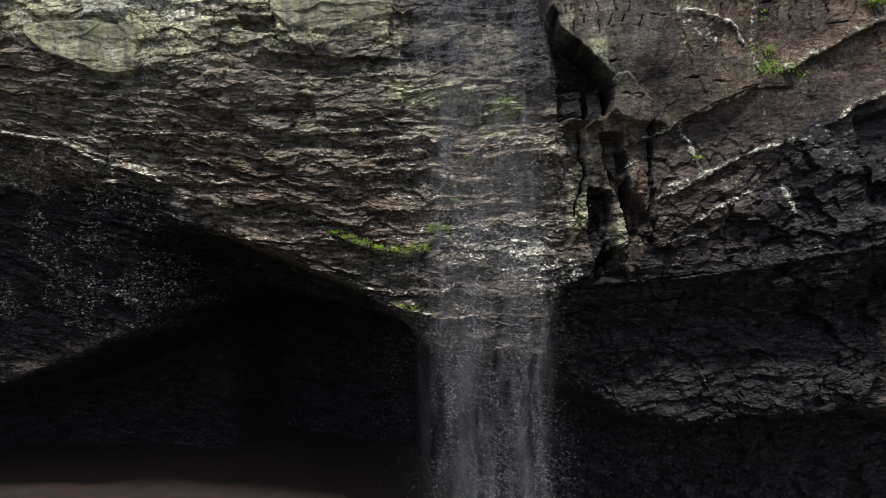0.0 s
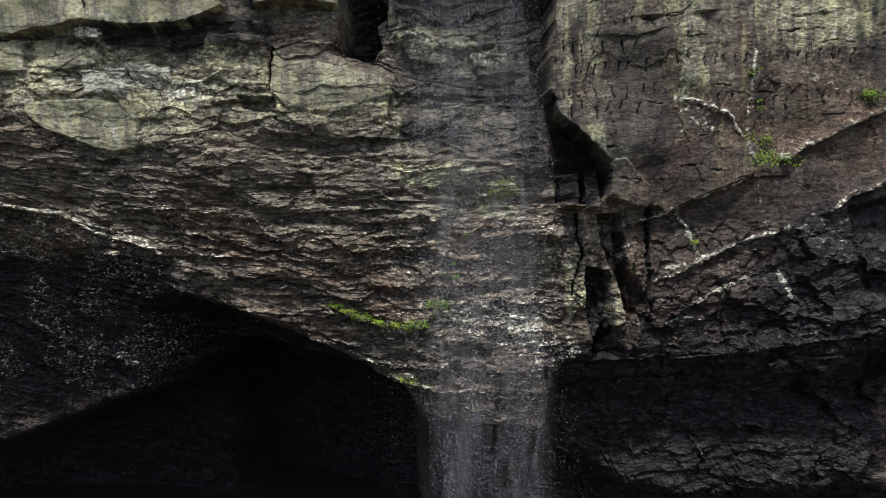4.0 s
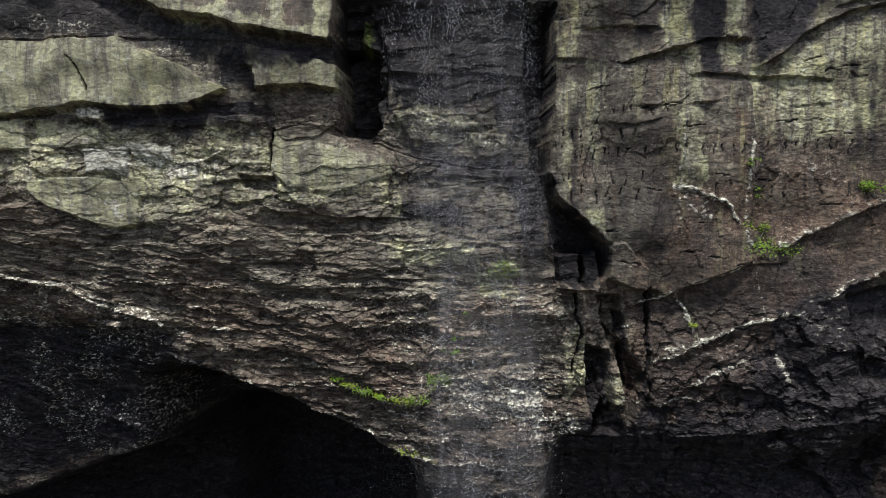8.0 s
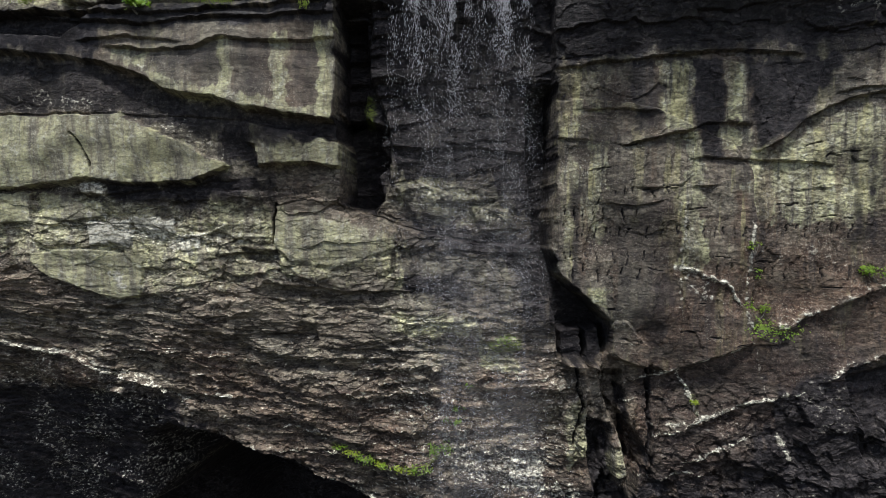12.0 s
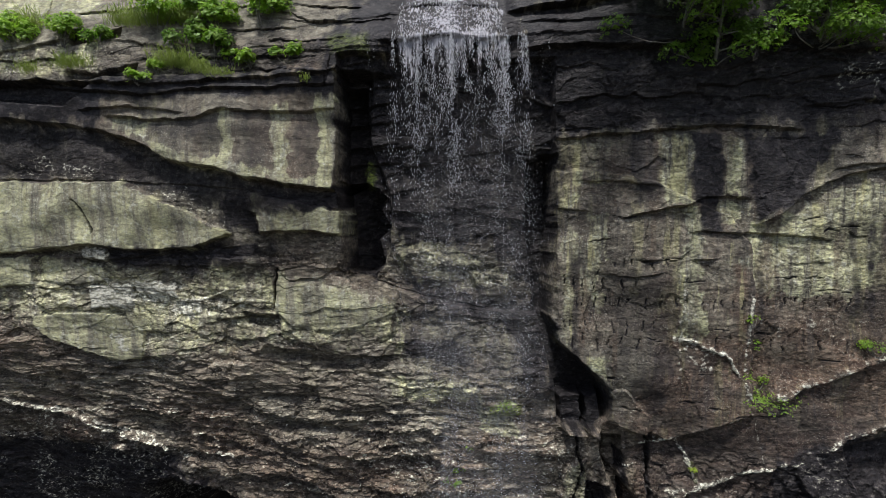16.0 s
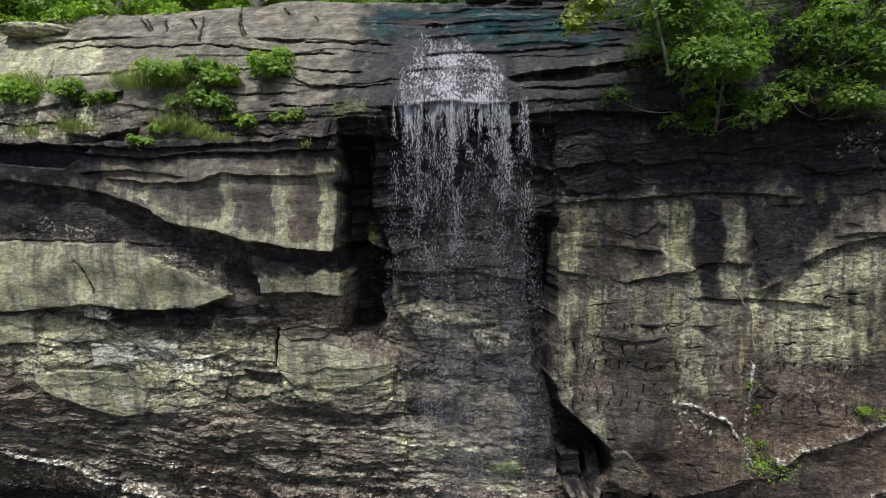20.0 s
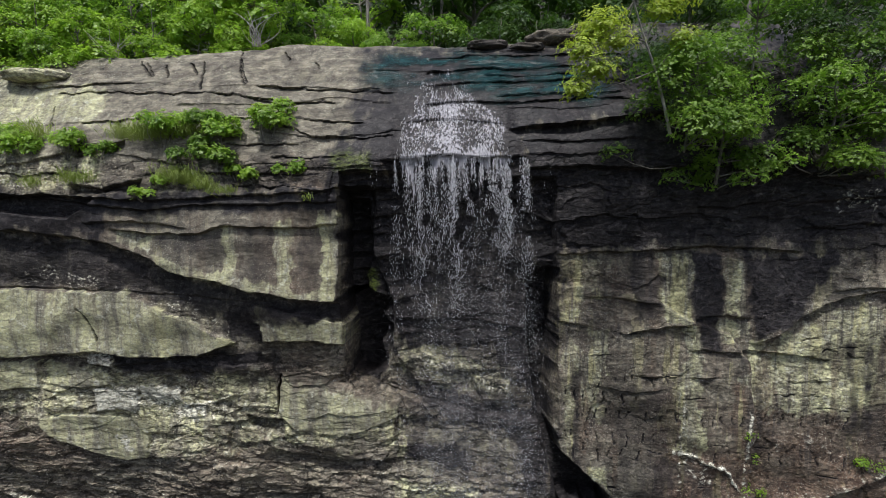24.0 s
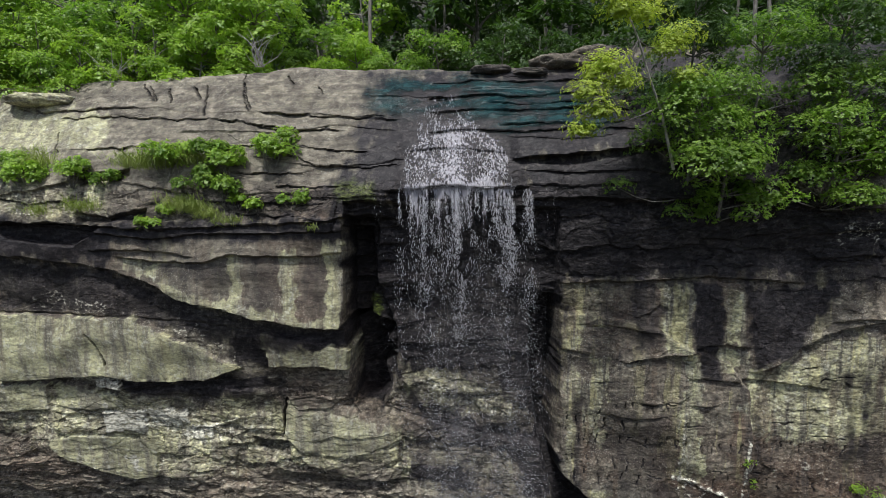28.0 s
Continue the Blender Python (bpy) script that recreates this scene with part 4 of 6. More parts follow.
# shade of the cleft and notch painted over the wet rock
stain([(2.78, 22.96), (3.62, 22.91), (3.62, 20.19), (3.52, 17.54), (3.83, 16.71), (4.71, 15.80), (5.55, 15.04), (5.54, 13.97), (5.14, 13.62), (4.00, 13.75), (3.76, 15.20), (3.25, 16.76), (2.74, 20.21)], "wet_shade", 1.0, 0.25)
slab([(3.97, 14.66), (4.72, 14.79), (4.78, 13.55), (4.11, 13.6)], 1.5, 0.10, wet_shade=0.1)
slab([(4.83, 14.72), (5.3, 14.86), (5.43, 13.87), (5.16, 13.5), (4.9, 13.56)], 1.6, 0.10, pale=0.2)
slab([(5.47, 15.04), (5.97, 15.18), (6.83, 14.23), (6.78, 13.50), (6.25, 13.54), (5.64, 14.00)], 0.16, 0.08)
stain([(-12.69, 18.60), (-10.56, 18.72), (-9.56, 18.41), (-9.82, 17.79), (-11.06, 17.99), (-12.80, 17.77)], "crust", 0.45, 0.3)
stain([(-9.81, 17.90), (-8.87, 18.01), (-8.78, 17.39), (-9.65, 17.38)], "crust", 0.45, 0.25)
stain([(3.71, 21.47), (4.19, 21.45), (4.35, 16.97), (4.09, 16.58), (3.82, 16.96)], "pale", 0.4, 0.25)
stain([(4.70, 20.98), (5.30, 21.05), (5.28, 19.60), (4.84, 19.42)], "pale", 0.5, 0.3)
stain([(3.78, 22.19), (5.52, 22.02), (5.55, 21.31), (3.81, 21.28)], "pale", 0.3, 0.4)
stain([(4.69, 16.30), (5.36, 16.41), (5.49, 15.35), (4.83, 15.82)], "pale", 0.6, 0.3)
stain([(4.26, 23.58), (5.47, 23.42), (5.52, 22.02), (4.31, 22.07)], "pale", 0.35, 0.5)
ledge([(3.32, 23.37), (4.83, 23.52), (6.67, 23.56), (7.68, 23.68), (9.45, 23.67), (10.92, 23.53)], 0.3, 0.5, 0.15, 0.3)
ledge([(3.61, 21.18), (4.70, 21.03)], 0.15, 0.3, 0.12, 0.2)
ledge([(4.31, 22.07), (5.47, 22.02), (6.73, 21.85)], 0.2, 0.4, 0.1, 0.2)
ledge([(5.69, 20.88), (6.56, 21.03), (7.66, 21.29), (8.30, 21.49), (9.41, 21.46)], 0.3, 0.5, 0.3, 0.25)
ledge([(7.72, 20.40), (8.82, 20.37), (9.50, 20.36), (10.83, 20.28), (11.79, 20.20)], 0.25, 0.4, 0.2, 0.15)
ledge([(6.17, 19.53), (7.32, 19.51), (7.75, 19.81)], 0.15, 0.3, 0.1, 0.15)
ledge([(7.77, 19.51), (8.43, 19.55)], 0.2, 0.3, 0.15, 0.15)
ledge([(5.00, 19.10), (5.95, 18.91), (6.88, 19.08)], 0.15, 0.3, 0.12, 0.15)
ledge([(10.89, 19.40), (11.90, 19.42)], 0.12, 0.3, 0.1, 0.1)
ledge([(9.81, 20.59), (10.54, 21.04), (10.95, 21.49), (12.20, 22.14), (13.30, 22.33), (14.46, 22.51)], 0.45, 0.6, 0.25, 0.3)
ledge([(11.91, 22.31), (12.70, 22.46), (14.46, 22.51)], 0.3, 0.3, 0.15, 0.2)
stain([(6.73, 23.43), (7.74, 23.44), (7.70, 21.41), (6.88, 21.21)], "pale", 0.85, 0.2)
stain([(8.63, 23.34), (9.34, 23.36), (9.49, 21.49), (8.69, 21.51)], "pale", 0.7, 0.2)
stain([(3.84, 25.11), (13.18, 24.85), (14.42, 23.51), (7.65, 23.68), (4.83, 23.52), (3.39, 23.45)], "wet_shade", 0.7, 0.6)
stain([(5.81, 23.49), (6.76, 23.48), (6.89, 21.18), (5.99, 21.21)], "wet_shade", 0.7, 0.25)
stain([(7.76, 23.49), (8.61, 23.45), (8.68, 21.46), (7.78, 21.32)], "wet_shade", 1.0, 0.2)
stain([(9.43, 23.33), (12.20, 23.49), (10.99, 21.49), (9.84, 20.66), (9.54, 21.35)], "wet_shade", 0.95, 0.3)
stain([(7.90, 21.40), (8.56, 21.38), (8.59, 20.38), (8.00, 20.39)], "wet_shade", 0.8, 0.2)
stain([(8.54, 21.37), (9.52, 21.34), (9.50, 20.76), (8.58, 20.74)], "pale", 0.9, 0.15)
stain([(7.52, 21.19), (7.91, 21.21), (8.00, 20.39), (7.60, 20.36)], "pale", 0.9, 0.15)
stain([(9.81, 20.58), (10.98, 21.10), (12.23, 21.72), (14.49, 21.84), (14.69, 18.97), (12.49, 18.28), (10.06, 18.47), (9.51, 19.53)], "pale", 0.75, 0.5)
stain([(5.60, 20.32), (7.73, 20.27), (9.47, 20.06), (9.59, 17.93), (7.62, 16.82), (7.39, 18.66)], "pale", 0.25, 0.6)
stain([(7.43, 19.56), (7.94, 19.56), (7.87, 17.01), (7.44, 17.00)], "pale", 0.55, 0.3)
vein([(9.53, 18.47), (9.62, 17.93), (9.58, 17.35), (9.67, 16.85)], 0.14, "crust", 0.7)
stain([(10.00, 17.93), (12.20, 17.76), (12.22, 17.23), (10.27, 17.39)], "crust", 0.12, 0.5)
vein([(7.63, 19.02), (7.57, 18.29), (7.51, 17.54), (7.65, 16.91), (8.45, 16.69), (9.14, 16.20), (9.62, 15.58), (9.77, 15.09)], 0.14, "crust", 0.75, -0.06)
stain([(7.53, 17.01), (8.63, 16.74), (8.50, 15.91), (7.80, 16.27)], "crust", 0.4, 0.5)
vein([(6.20, 12.94), (7.47, 13.37), (8.68, 14.03), (9.80, 14.53)], 0.14, "crust", 0.75, -0.06)
ledge([(6.21, 12.88), (7.47, 13.30), (8.69, 13.96), (9.80, 14.46), (10.91, 14.49)], 0.12, 0.5, 0.12, 0.2)
vein([(7.70, 13.47), (8.20, 12.84), (8.43, 12.05)], 0.13, "crust", 0.8, -0.02)
vein([(8.32, 12.65), (8.44, 11.95)], 0.10, "moss", 0.7)
vein([(7.17, 11.06), (8.50, 11.77), (9.48, 12.40), (11.00, 12.93)], 0.15, "crust", 0.75, -0.06)
ledge([(7.18, 10.95), (8.51, 11.67), (9.48, 12.30), (11.01, 12.83)], 0.15, 0.5, 0.15, 0.25)
vein([(10.67, 15.06), (11.51, 15.52), (12.35, 16.00), (13.65, 16.57), (14.82, 17.06)], 0.22, "crust", 0.75, -0.10)
ledge([(10.67, 14.93), (11.52, 15.39), (12.36, 15.88), (13.65, 16.45), (14.83, 16.89)], 0.3, 0.5, 0.3, 0.5)
vein([(12.07, 13.43), (12.69, 13.95), (13.77, 14.35)], 0.2, "crust", 0.65, -0.07)
ledge([(12.07, 13.28), (12.70, 13.79), (13.78, 14.19), (15.00, 14.59)], 0.4, 0.5, 0.4, 0.5)
vein([(8.11, 10.25), (8.68, 10.54), (9.48, 11.04)], 0.13, "crust", 0.6, -0.05)
vein([(10.96, 11.27), (11.15, 10.90), (11.29, 10.62)], 0.2, "crust", 0.7)
stain([(6.90, 13.40), (10.80, 14.60), (13.00, 14.40), (13.00, 9.20), (6.90, 8.80)], "wet_shade", 0.28, 0.8)
stain([(6.76, 16.81), (9.83, 16.12), (10.41, 14.66), (13.58, 15.47), (15.11, 12.97), (15.22, 9.69), (7.22, 8.73), (4.13, 11.00), (4.02, 13.37), (6.58, 13.51)], "wet_shade", 0.22, 0.8)
# shadowy pocket: hollowed, with the shade painted in
slab([(12.83, 13.43), (15.03, 14.05), (15.20, 10.62), (13.43, 10.66)], -0.45, 0.4, wet_shade=0.9)
crack([(6.89, 13.63), (7.02, 12.12), (7.06, 10.42), (7.19, 9.59)], 0.35, 0.10)
crack([(6.10, 12.66), (6.38, 11.20), (6.56, 9.92)], 0.4, 0.15)
# crevice hollowed and darkened for the shade within
slab([(5.08, 11.49), (5.74, 11.34), (6.05, 8.99), (5.42, 8.44), (5.07, 10.14)], -0.6, 0.2, wet_shade=0.8)
crack([(4.59, 13.39), (4.87, 11.91), (4.55, 10.57)], 0.25, 0.1)
slab([(4.27, 12.11), (4.94, 12.35), (5.14, 10.60), (4.50, 9.45), (4.14, 10.78)], 0.3, 0.2, pale=0.5)
# low ledges over the undercut
ledge([(5.02, 7.99), (6.30, 8.16), (8.24, 8.36), (10.00, 8.67), (12.09, 9.20), (14.23, 9.64)], 0.32, 0.6, 0.2, 0.3)
ledge([(4.46, 6.58), (6.34, 6.49), (8.26, 6.75), (11.09, 7.08), (12.11, 7.38), (14.23, 7.72)], 0.22, 0.5, 0.15, 0.3)
ledge([(4.64, 7.22), (6.65, 7.42), (8.33, 7.60), (10.44, 7.78)], 0.14, 0.4, 0.08, 0.2)
slab([(10.86, 8.31), (11.68, 8.58), (13.00, 8.73), (13.10, 8.01), (11.90, 7.92), (11.06, 7.95)], 0.35, 0.1)
stain([(10.86, 8.31), (11.68, 8.58), (13.00, 8.73), (13.10, 8.01), (11.90, 7.92), (11.06, 7.95)], "rust", 0.9, 0.15)
ledge([(5.46, 4.96), (7.37, 5.48), (9.48, 5.31), (11.28, 5.60), (13.74, 5.92)], 0.18, 0.5, 0.12, 0.3)
# black wet rock, its colour also deepened for shade around the undercut
stain([(4.20, 8.56), (14.93, 9.47), (15.56, 1.41), (4.42, -0.13)], "wet_shade", 1.0, 0.8)
stain([(10.80, 13.00), (14.90, 14.20), (15.20, 9.30), (9.80, 8.60), (10.40, 10.50)], "wet_shade", 0.6, 0.9)
vein([(4.67, 2.22), (5.35, 1.95), (6.00, 1.79)], 0.10, "crust", 0.6, -0.2)
vein([(9.32, 5.11), (9.68, 4.55), (9.86, 4.27)], 0.10, "crust", 0.5, -0.2)

# wet rock behind the falls, and the wet band darkened further for the hanging trees' shade
stain([(-1.94, 26.52), (2.56, 26.59), (3.47, 24.95), (3.73, 20.37), (-2.15, 20.21), (-2.22, 24.35)], "wet_shade", 0.85, 0.9)
stain([(-1.60, 20.60), (3.60, 20.60), (3.60, 15.60), (1.80, 15.20), (-1.60, 16.20)], "wet_shade", 0.50, 0.9)
for pts in ([(-1.70, 20.90), (0.60, 20.90), (0.30, 20.20), (-1.40, 20.10)], [(1.20, 20.80), (3.40, 20.60), (3.50, 18.90), (2.60, 18.90)], [(-1.20, 18.50), (0.40, 18.20), (1.60, 17.90), (3.40, 17.90), (3.40, 17.20), (0.20, 17.50)], [(2.30, 17.20), (3.60, 17.20), (3.70, 14.60), (2.90, 14.60)], [(-1.40, 16.60), (0.80, 16.40), (0.60, 15.80), (-1.20, 16.00)]):
    stain(pts, "wet_shade", 0.7, 0.45)
stain([(2.43, 27.32), (6.10, 27.77), (9.43, 26.54), (14.22, 25.67), (14.44, 24.65), (10.94, 23.92), (7.94, 24.07), (5.55, 23.86), (3.08, 23.62)], "wet_shade", 1.0, 0.5)
stain([(2.97, 25.69), (3.67, 25.69), (3.86, 22.28), (3.13, 22.25)], "wet_shade", 0.4, 0.5)

# grey-white patches on the stepped rock behind the drops
stain([(-1.87, 20.45), (-0.51, 20.27), (2.20, 19.36), (2.68, 18.30), (-0.12, 18.21), (-1.70, 19.30)], "pale", 0.55, 0.7)
stain([(-1.69, 19.88), (0.28, 19.59), (2.20, 18.88), (2.02, 18.30), (-0.52, 18.51)], "crust", 0.30, 0.6)
stain([(-1.91, 17.72), (2.21, 17.33), (3.00, 13.40), (-1.33, 13.50)], "pale", 0.32, 0.9)
stain([(-2.75, 23.69), (-0.49, 23.55), (-0.50, 21.90), (-2.60, 21.94)], "pale", 0.15, 0.4)
ledge([(-1.86, 21.12), (-0.51, 21.00), (0.85, 21.06), (2.73, 20.77)], 0.22, 0.4, 0.12, 0.2)
ledge([(0.08, 17.51), (1.45, 17.37), (2.78, 17.34)], 0.22, 0.4, 0.12, 0.2)
slab([(-1.69, 19.68), (-0.81, 19.84), (0.28, 19.39), (0.18, 18.61), (-1.11, 18.71)], 0.2, 0.14, 0.3)
slab([(0.86, 18.99), (2.21, 18.85), (2.49, 18.21), (1.25, 18.11)], 0.2, 0.14, 0.3)

# mineral lines, joints and stains of the brown wall beside the falls
for pts, width, amount in (
        ([(7.09, 11.44), (8.26, 11.74), (9.56, 12.26), (10.52, 12.72), (11.49, 12.94)], 0.12, 0.6),
        ([(6.32, 9.48), (7.21, 9.49), (8.40, 9.83), (8.90, 9.79)], 0.12, 0.7),
        ([(7.12, 13.35), (7.71, 13.56), (8.27, 12.62), (8.50, 11.85)], 0.11, 0.8),
        ([(8.05, 10.09), (8.69, 10.57), (9.65, 11.14), (10.44, 11.58)], 0.09, 0.5),
        ([(7.46, 16.96), (8.14, 16.83), (8.82, 16.52), (9.34, 15.92), (9.62, 15.38), (9.83, 14.56)], 0.16, 0.7),
        ([(7.19, 17.39), (7.45, 17.02), (7.56, 16.38), (7.69, 15.45)], 0.14, 0.6),
        ([(9.59, 18.36), (9.61, 17.62), (9.57, 16.37), (9.70, 15.60)], 0.13, 0.7),
        ([(6.15, 12.14), (7.00, 12.55)], 0.08, 0.6),
        ([(9.93, 14.37), (10.22, 13.46), (10.34, 12.90)], 0.09, 0.6),
        ([(10.94, 11.41), (11.21, 11.05), (11.32, 10.64)], 0.20, 0.6),
        ([(11.36, 9.36), (12.60, 9.67), (13.36, 10.01), (13.93, 9.97)], 0.06, 0.4),
        ([(8.25, 16.10), (8.80, 15.85), (9.10, 15.80)], 0.13, 0.5)):
    vein(pts, width, "crust", amount, -0.02)
stain([(9.95, 17.75), (12.60, 17.70), (12.55, 17.20), (10.10, 17.10)], "crust", 0.18, 0.6)
stain([(10.00, 16.90), (12.40, 16.90), (12.00, 16.20), (10.40, 16.30)], "crust", 0.15, 0.8)
stain([(6.95, 18.80), (13.20, 18.80), (13.40, 16.20), (10.60, 14.80), (6.80, 13.60)], "rust", 0.35, 0.7)
stain([(6.90, 13.60), (10.60, 14.40), (12.20, 13.20), (10.60, 10.50), (6.90, 9.80)], "rust", 0.3, 0.8)
stain([(4.33, 11.47), (5.46, 11.63), (5.82, 10.38), (5.20, 9.88), (4.39, 10.28)], "pale", 0.5, 0.4)
slab([(5.53, 10.57), (6.16, 10.74), (6.41, 9.39), (5.78, 9.21)], 0.5, 0.15, pale=0.6)
stain([(3.70, 9.10), (4.64, 9.10), (4.87, 8.12), (3.80, 7.90)], "crust", 0.5, 0.5)
slab([(5.36, 13.28), (6.08, 13.31), (6.18, 11.68), (6.98, 10.50), (6.53, 8.36), (5.44, 8.19), (5.57, 9.12), (6.38, 9.62), (6.18, 10.90), (5.77, 11.68)], -0.7, 0.2)
for pts in ([(4.48, 7.77), (6.36, 8.08), (8.09, 8.44), (9.09, 8.64)], [(4.51, 6.78), (7.26, 7.45), (8.93, 7.65)], [(7.05, 13.50), (7.00, 11.80), (6.95, 9.60)]):
    crack(pts, 0.16, 0.08)

stain([(5.23, 20.13), (6.02, 19.11), (7.42, 19.31), (7.46, 16.13), (6.92, 14.12), (5.56, 16.05)], "wet_shade", 0.42, 0.5)
stain([(4.38, 20.32), (5.09, 20.13), (5.26, 17.57), (4.44, 17.93)], "pale", 0.45, 0.3)
stain([(7.50, 21.13), (8.04, 20.95), (8.20, 16.54), (7.74, 16.71)], "pale", 0.6, 0.3)
for pts in ([(12.37, 20.76), (12.61, 20.76), (12.91, 16.70), (12.70, 16.70)], [(12.86, 20.58), (13.02, 20.58), (13.27, 17.78), (13.12, 17.78)], [(9.90, 19.16), (10.07, 19.16), (10.10, 16.61), (9.92, 16.97)], [(4.18, 19.84), (4.39, 19.84), (4.51, 16.00), (4.28, 16.38)]):
    stain(pts, "wet_shade", 0.6, 0.2)
stain([(9.06, 19.33), (9.31, 19.33), (9.50, 16.22), (9.28, 16.21)], "rust", 0.7, 0.2)
stain([(13.02, 20.58), (13.60, 20.58), (13.90, 16.37), (13.28, 16.36)], "wet_shade", 0.35, 0.3)

# pale edges of the ribs on the wall beside the cave
for pts, width, amount in (
        ([(-17.09, 13.93), (-16.23, 13.69), (-15.08, 13.57), (-14.16, 13.48), (-12.94, 12.84), (-11.83, 12.55), (-10.78, 11.90), (-10.34, 11.72)], 0.14, 0.7),
        ([(-14.16, 13.48), (-11.90, 13.60), (-10.20, 13.67), (-8.43, 13.61), (-7.56, 13.54)], 0.08, 0.7),
        ([(-10.51, 13.27), (-10.15, 12.75), (-8.80, 12.63), (-8.49, 12.38)], 0.08, 0.6),
        ([(-10.37, 11.57), (-8.92, 11.83), (-8.00, 11.78), (-7.69, 11.57)], 0.10, 0.7),
        ([(-6.07, 10.69), (-5.18, 10.50), (-4.74, 10.48)], 0.10, 0.9),
        ([(-10.67, 10.00), (-8.96, 9.91), (-8.51, 9.69), (-7.59, 9.41)], 0.08, 0.7),
        ([(-6.40, 9.61), (-4.79, 9.75), (-3.91, 9.65)], 0.08, 0.7),
        ([(-5.33, 8.62), (-3.98, 8.31)], 0.08, 0.7),
        ([(-3.54, 8.10), (-2.89, 7.78), (-2.00, 7.79)], 0.08, 0.8),
        ([(-15.81, 13.54), (-15.72, 12.80)], 0.08, 0.7),
        ([(-11.69, 14.98), (-10.36, 13.98)], 0.07, 0.5),
        ([(-8.03, 14.92), (-6.93, 15.29)], 0.07, 0.5),
        ([(-1.29, 14.79), (-0.48, 14.99), (0.72, 14.90)], 0.18, 0.5),
        ([(1.16, 8.32), (2.41, 8.70), (3.84, 8.63)], 0.16, 0.8)):
    vein(pts, width, "crust", amount, -0.06)

# joints of the top shelf
for pts in ([(-12.68, 28.03), (-10.97, 28.00), (-9.58, 28.08), (-7.55, 28.01), (-5.98, 28.03)], [(-14.04, 29.17), (-12.08, 29.23), (-10.10, 29.07), (-7.78, 28.95), (-6.32, 28.77), (-5.30, 28.65)],
            [(-6.73, 28.78), (-5.68, 28.55), (-4.51, 28.59), (-3.73, 28.53)], [(-5.36, 27.67), (-4.39, 27.33), (-2.87, 27.22), (-1.76, 27.31)], [(-5.28, 27.92), (-3.66, 27.85), (-2.71, 27.76)],
            [(-5.67, 26.67), (-4.33, 26.57), (-3.21, 26.62)], [(-16.04, 29.57), (-14.83, 29.42), (-13.29, 29.49), (-11.36, 29.62)], [(-6.64, 29.33), (-5.80, 29.20), (-4.58, 29.07), (-3.00, 29.00), (-1.83, 28.92)],
            [(-7.05, 25.72), (-5.53, 25.60), (-3.84, 25.46)], [(-15.45, 26.27), (-14.21, 26.07), (-12.74, 26.16)], [(-8.6, 27.05), (-6.4, 27.12), (-4.9, 27.02)], [(-9.9, 26.05), (-7.2, 26.12), (-4.2, 25.98)]):
    ledge(pts, 0.16, 0.35, 0.08, 0.12, 0.05)
    crack(pts, 0.05, 0.045)
for pts in ([(-11.50, 30.54), (-10.76, 29.77)], [(-10.35, 30.36), (-10.11, 29.76)], [(-8.88, 29.96), (-8.55, 29.19)], [(-7.56, 30.69), (-7.29, 30.04), (-7.02, 29.38)], [(-9.31, 30.33), (-9.02, 29.85)],
            [(-5.97, 30.78), (-5.66, 30.44)], [(-4.74, 30.21), (-4.46, 29.98)], [(-3.64, 26.11), (-3.86, 25.18)]):
    crack(pts, 0.10, 0.05)
# holes under the shelf's ledges, their shadow put into the rock colour
slab([(-12.73, 27.08), (-11.40, 27.14), (-10.92, 27.30), (-10.80, 26.90), (-12.60, 26.75)], -0.3, 0.15, wet_shade=0.4)
slab([(-12.59, 25.80), (-11.39, 25.60), (-10.06, 25.90), (-10.10, 25.50), (-12.50, 25.45)], -0.3, 0.15, wet_shade=0.4)
stain([(-9.00, 26.70), (-3.20, 26.90), (-3.20, 25.50), (-9.00, 25.30)], "wet_shade", 0.25, 0.6)
# ground behind the laurels: dark wet rock, deepened in colour for their shade
stain([(6.20, 31.60), (15.50, 31.60), (15.50, 27.20), (9.40, 26.40), (6.00, 27.80)], "wet_shade", 0.8, 0.6)

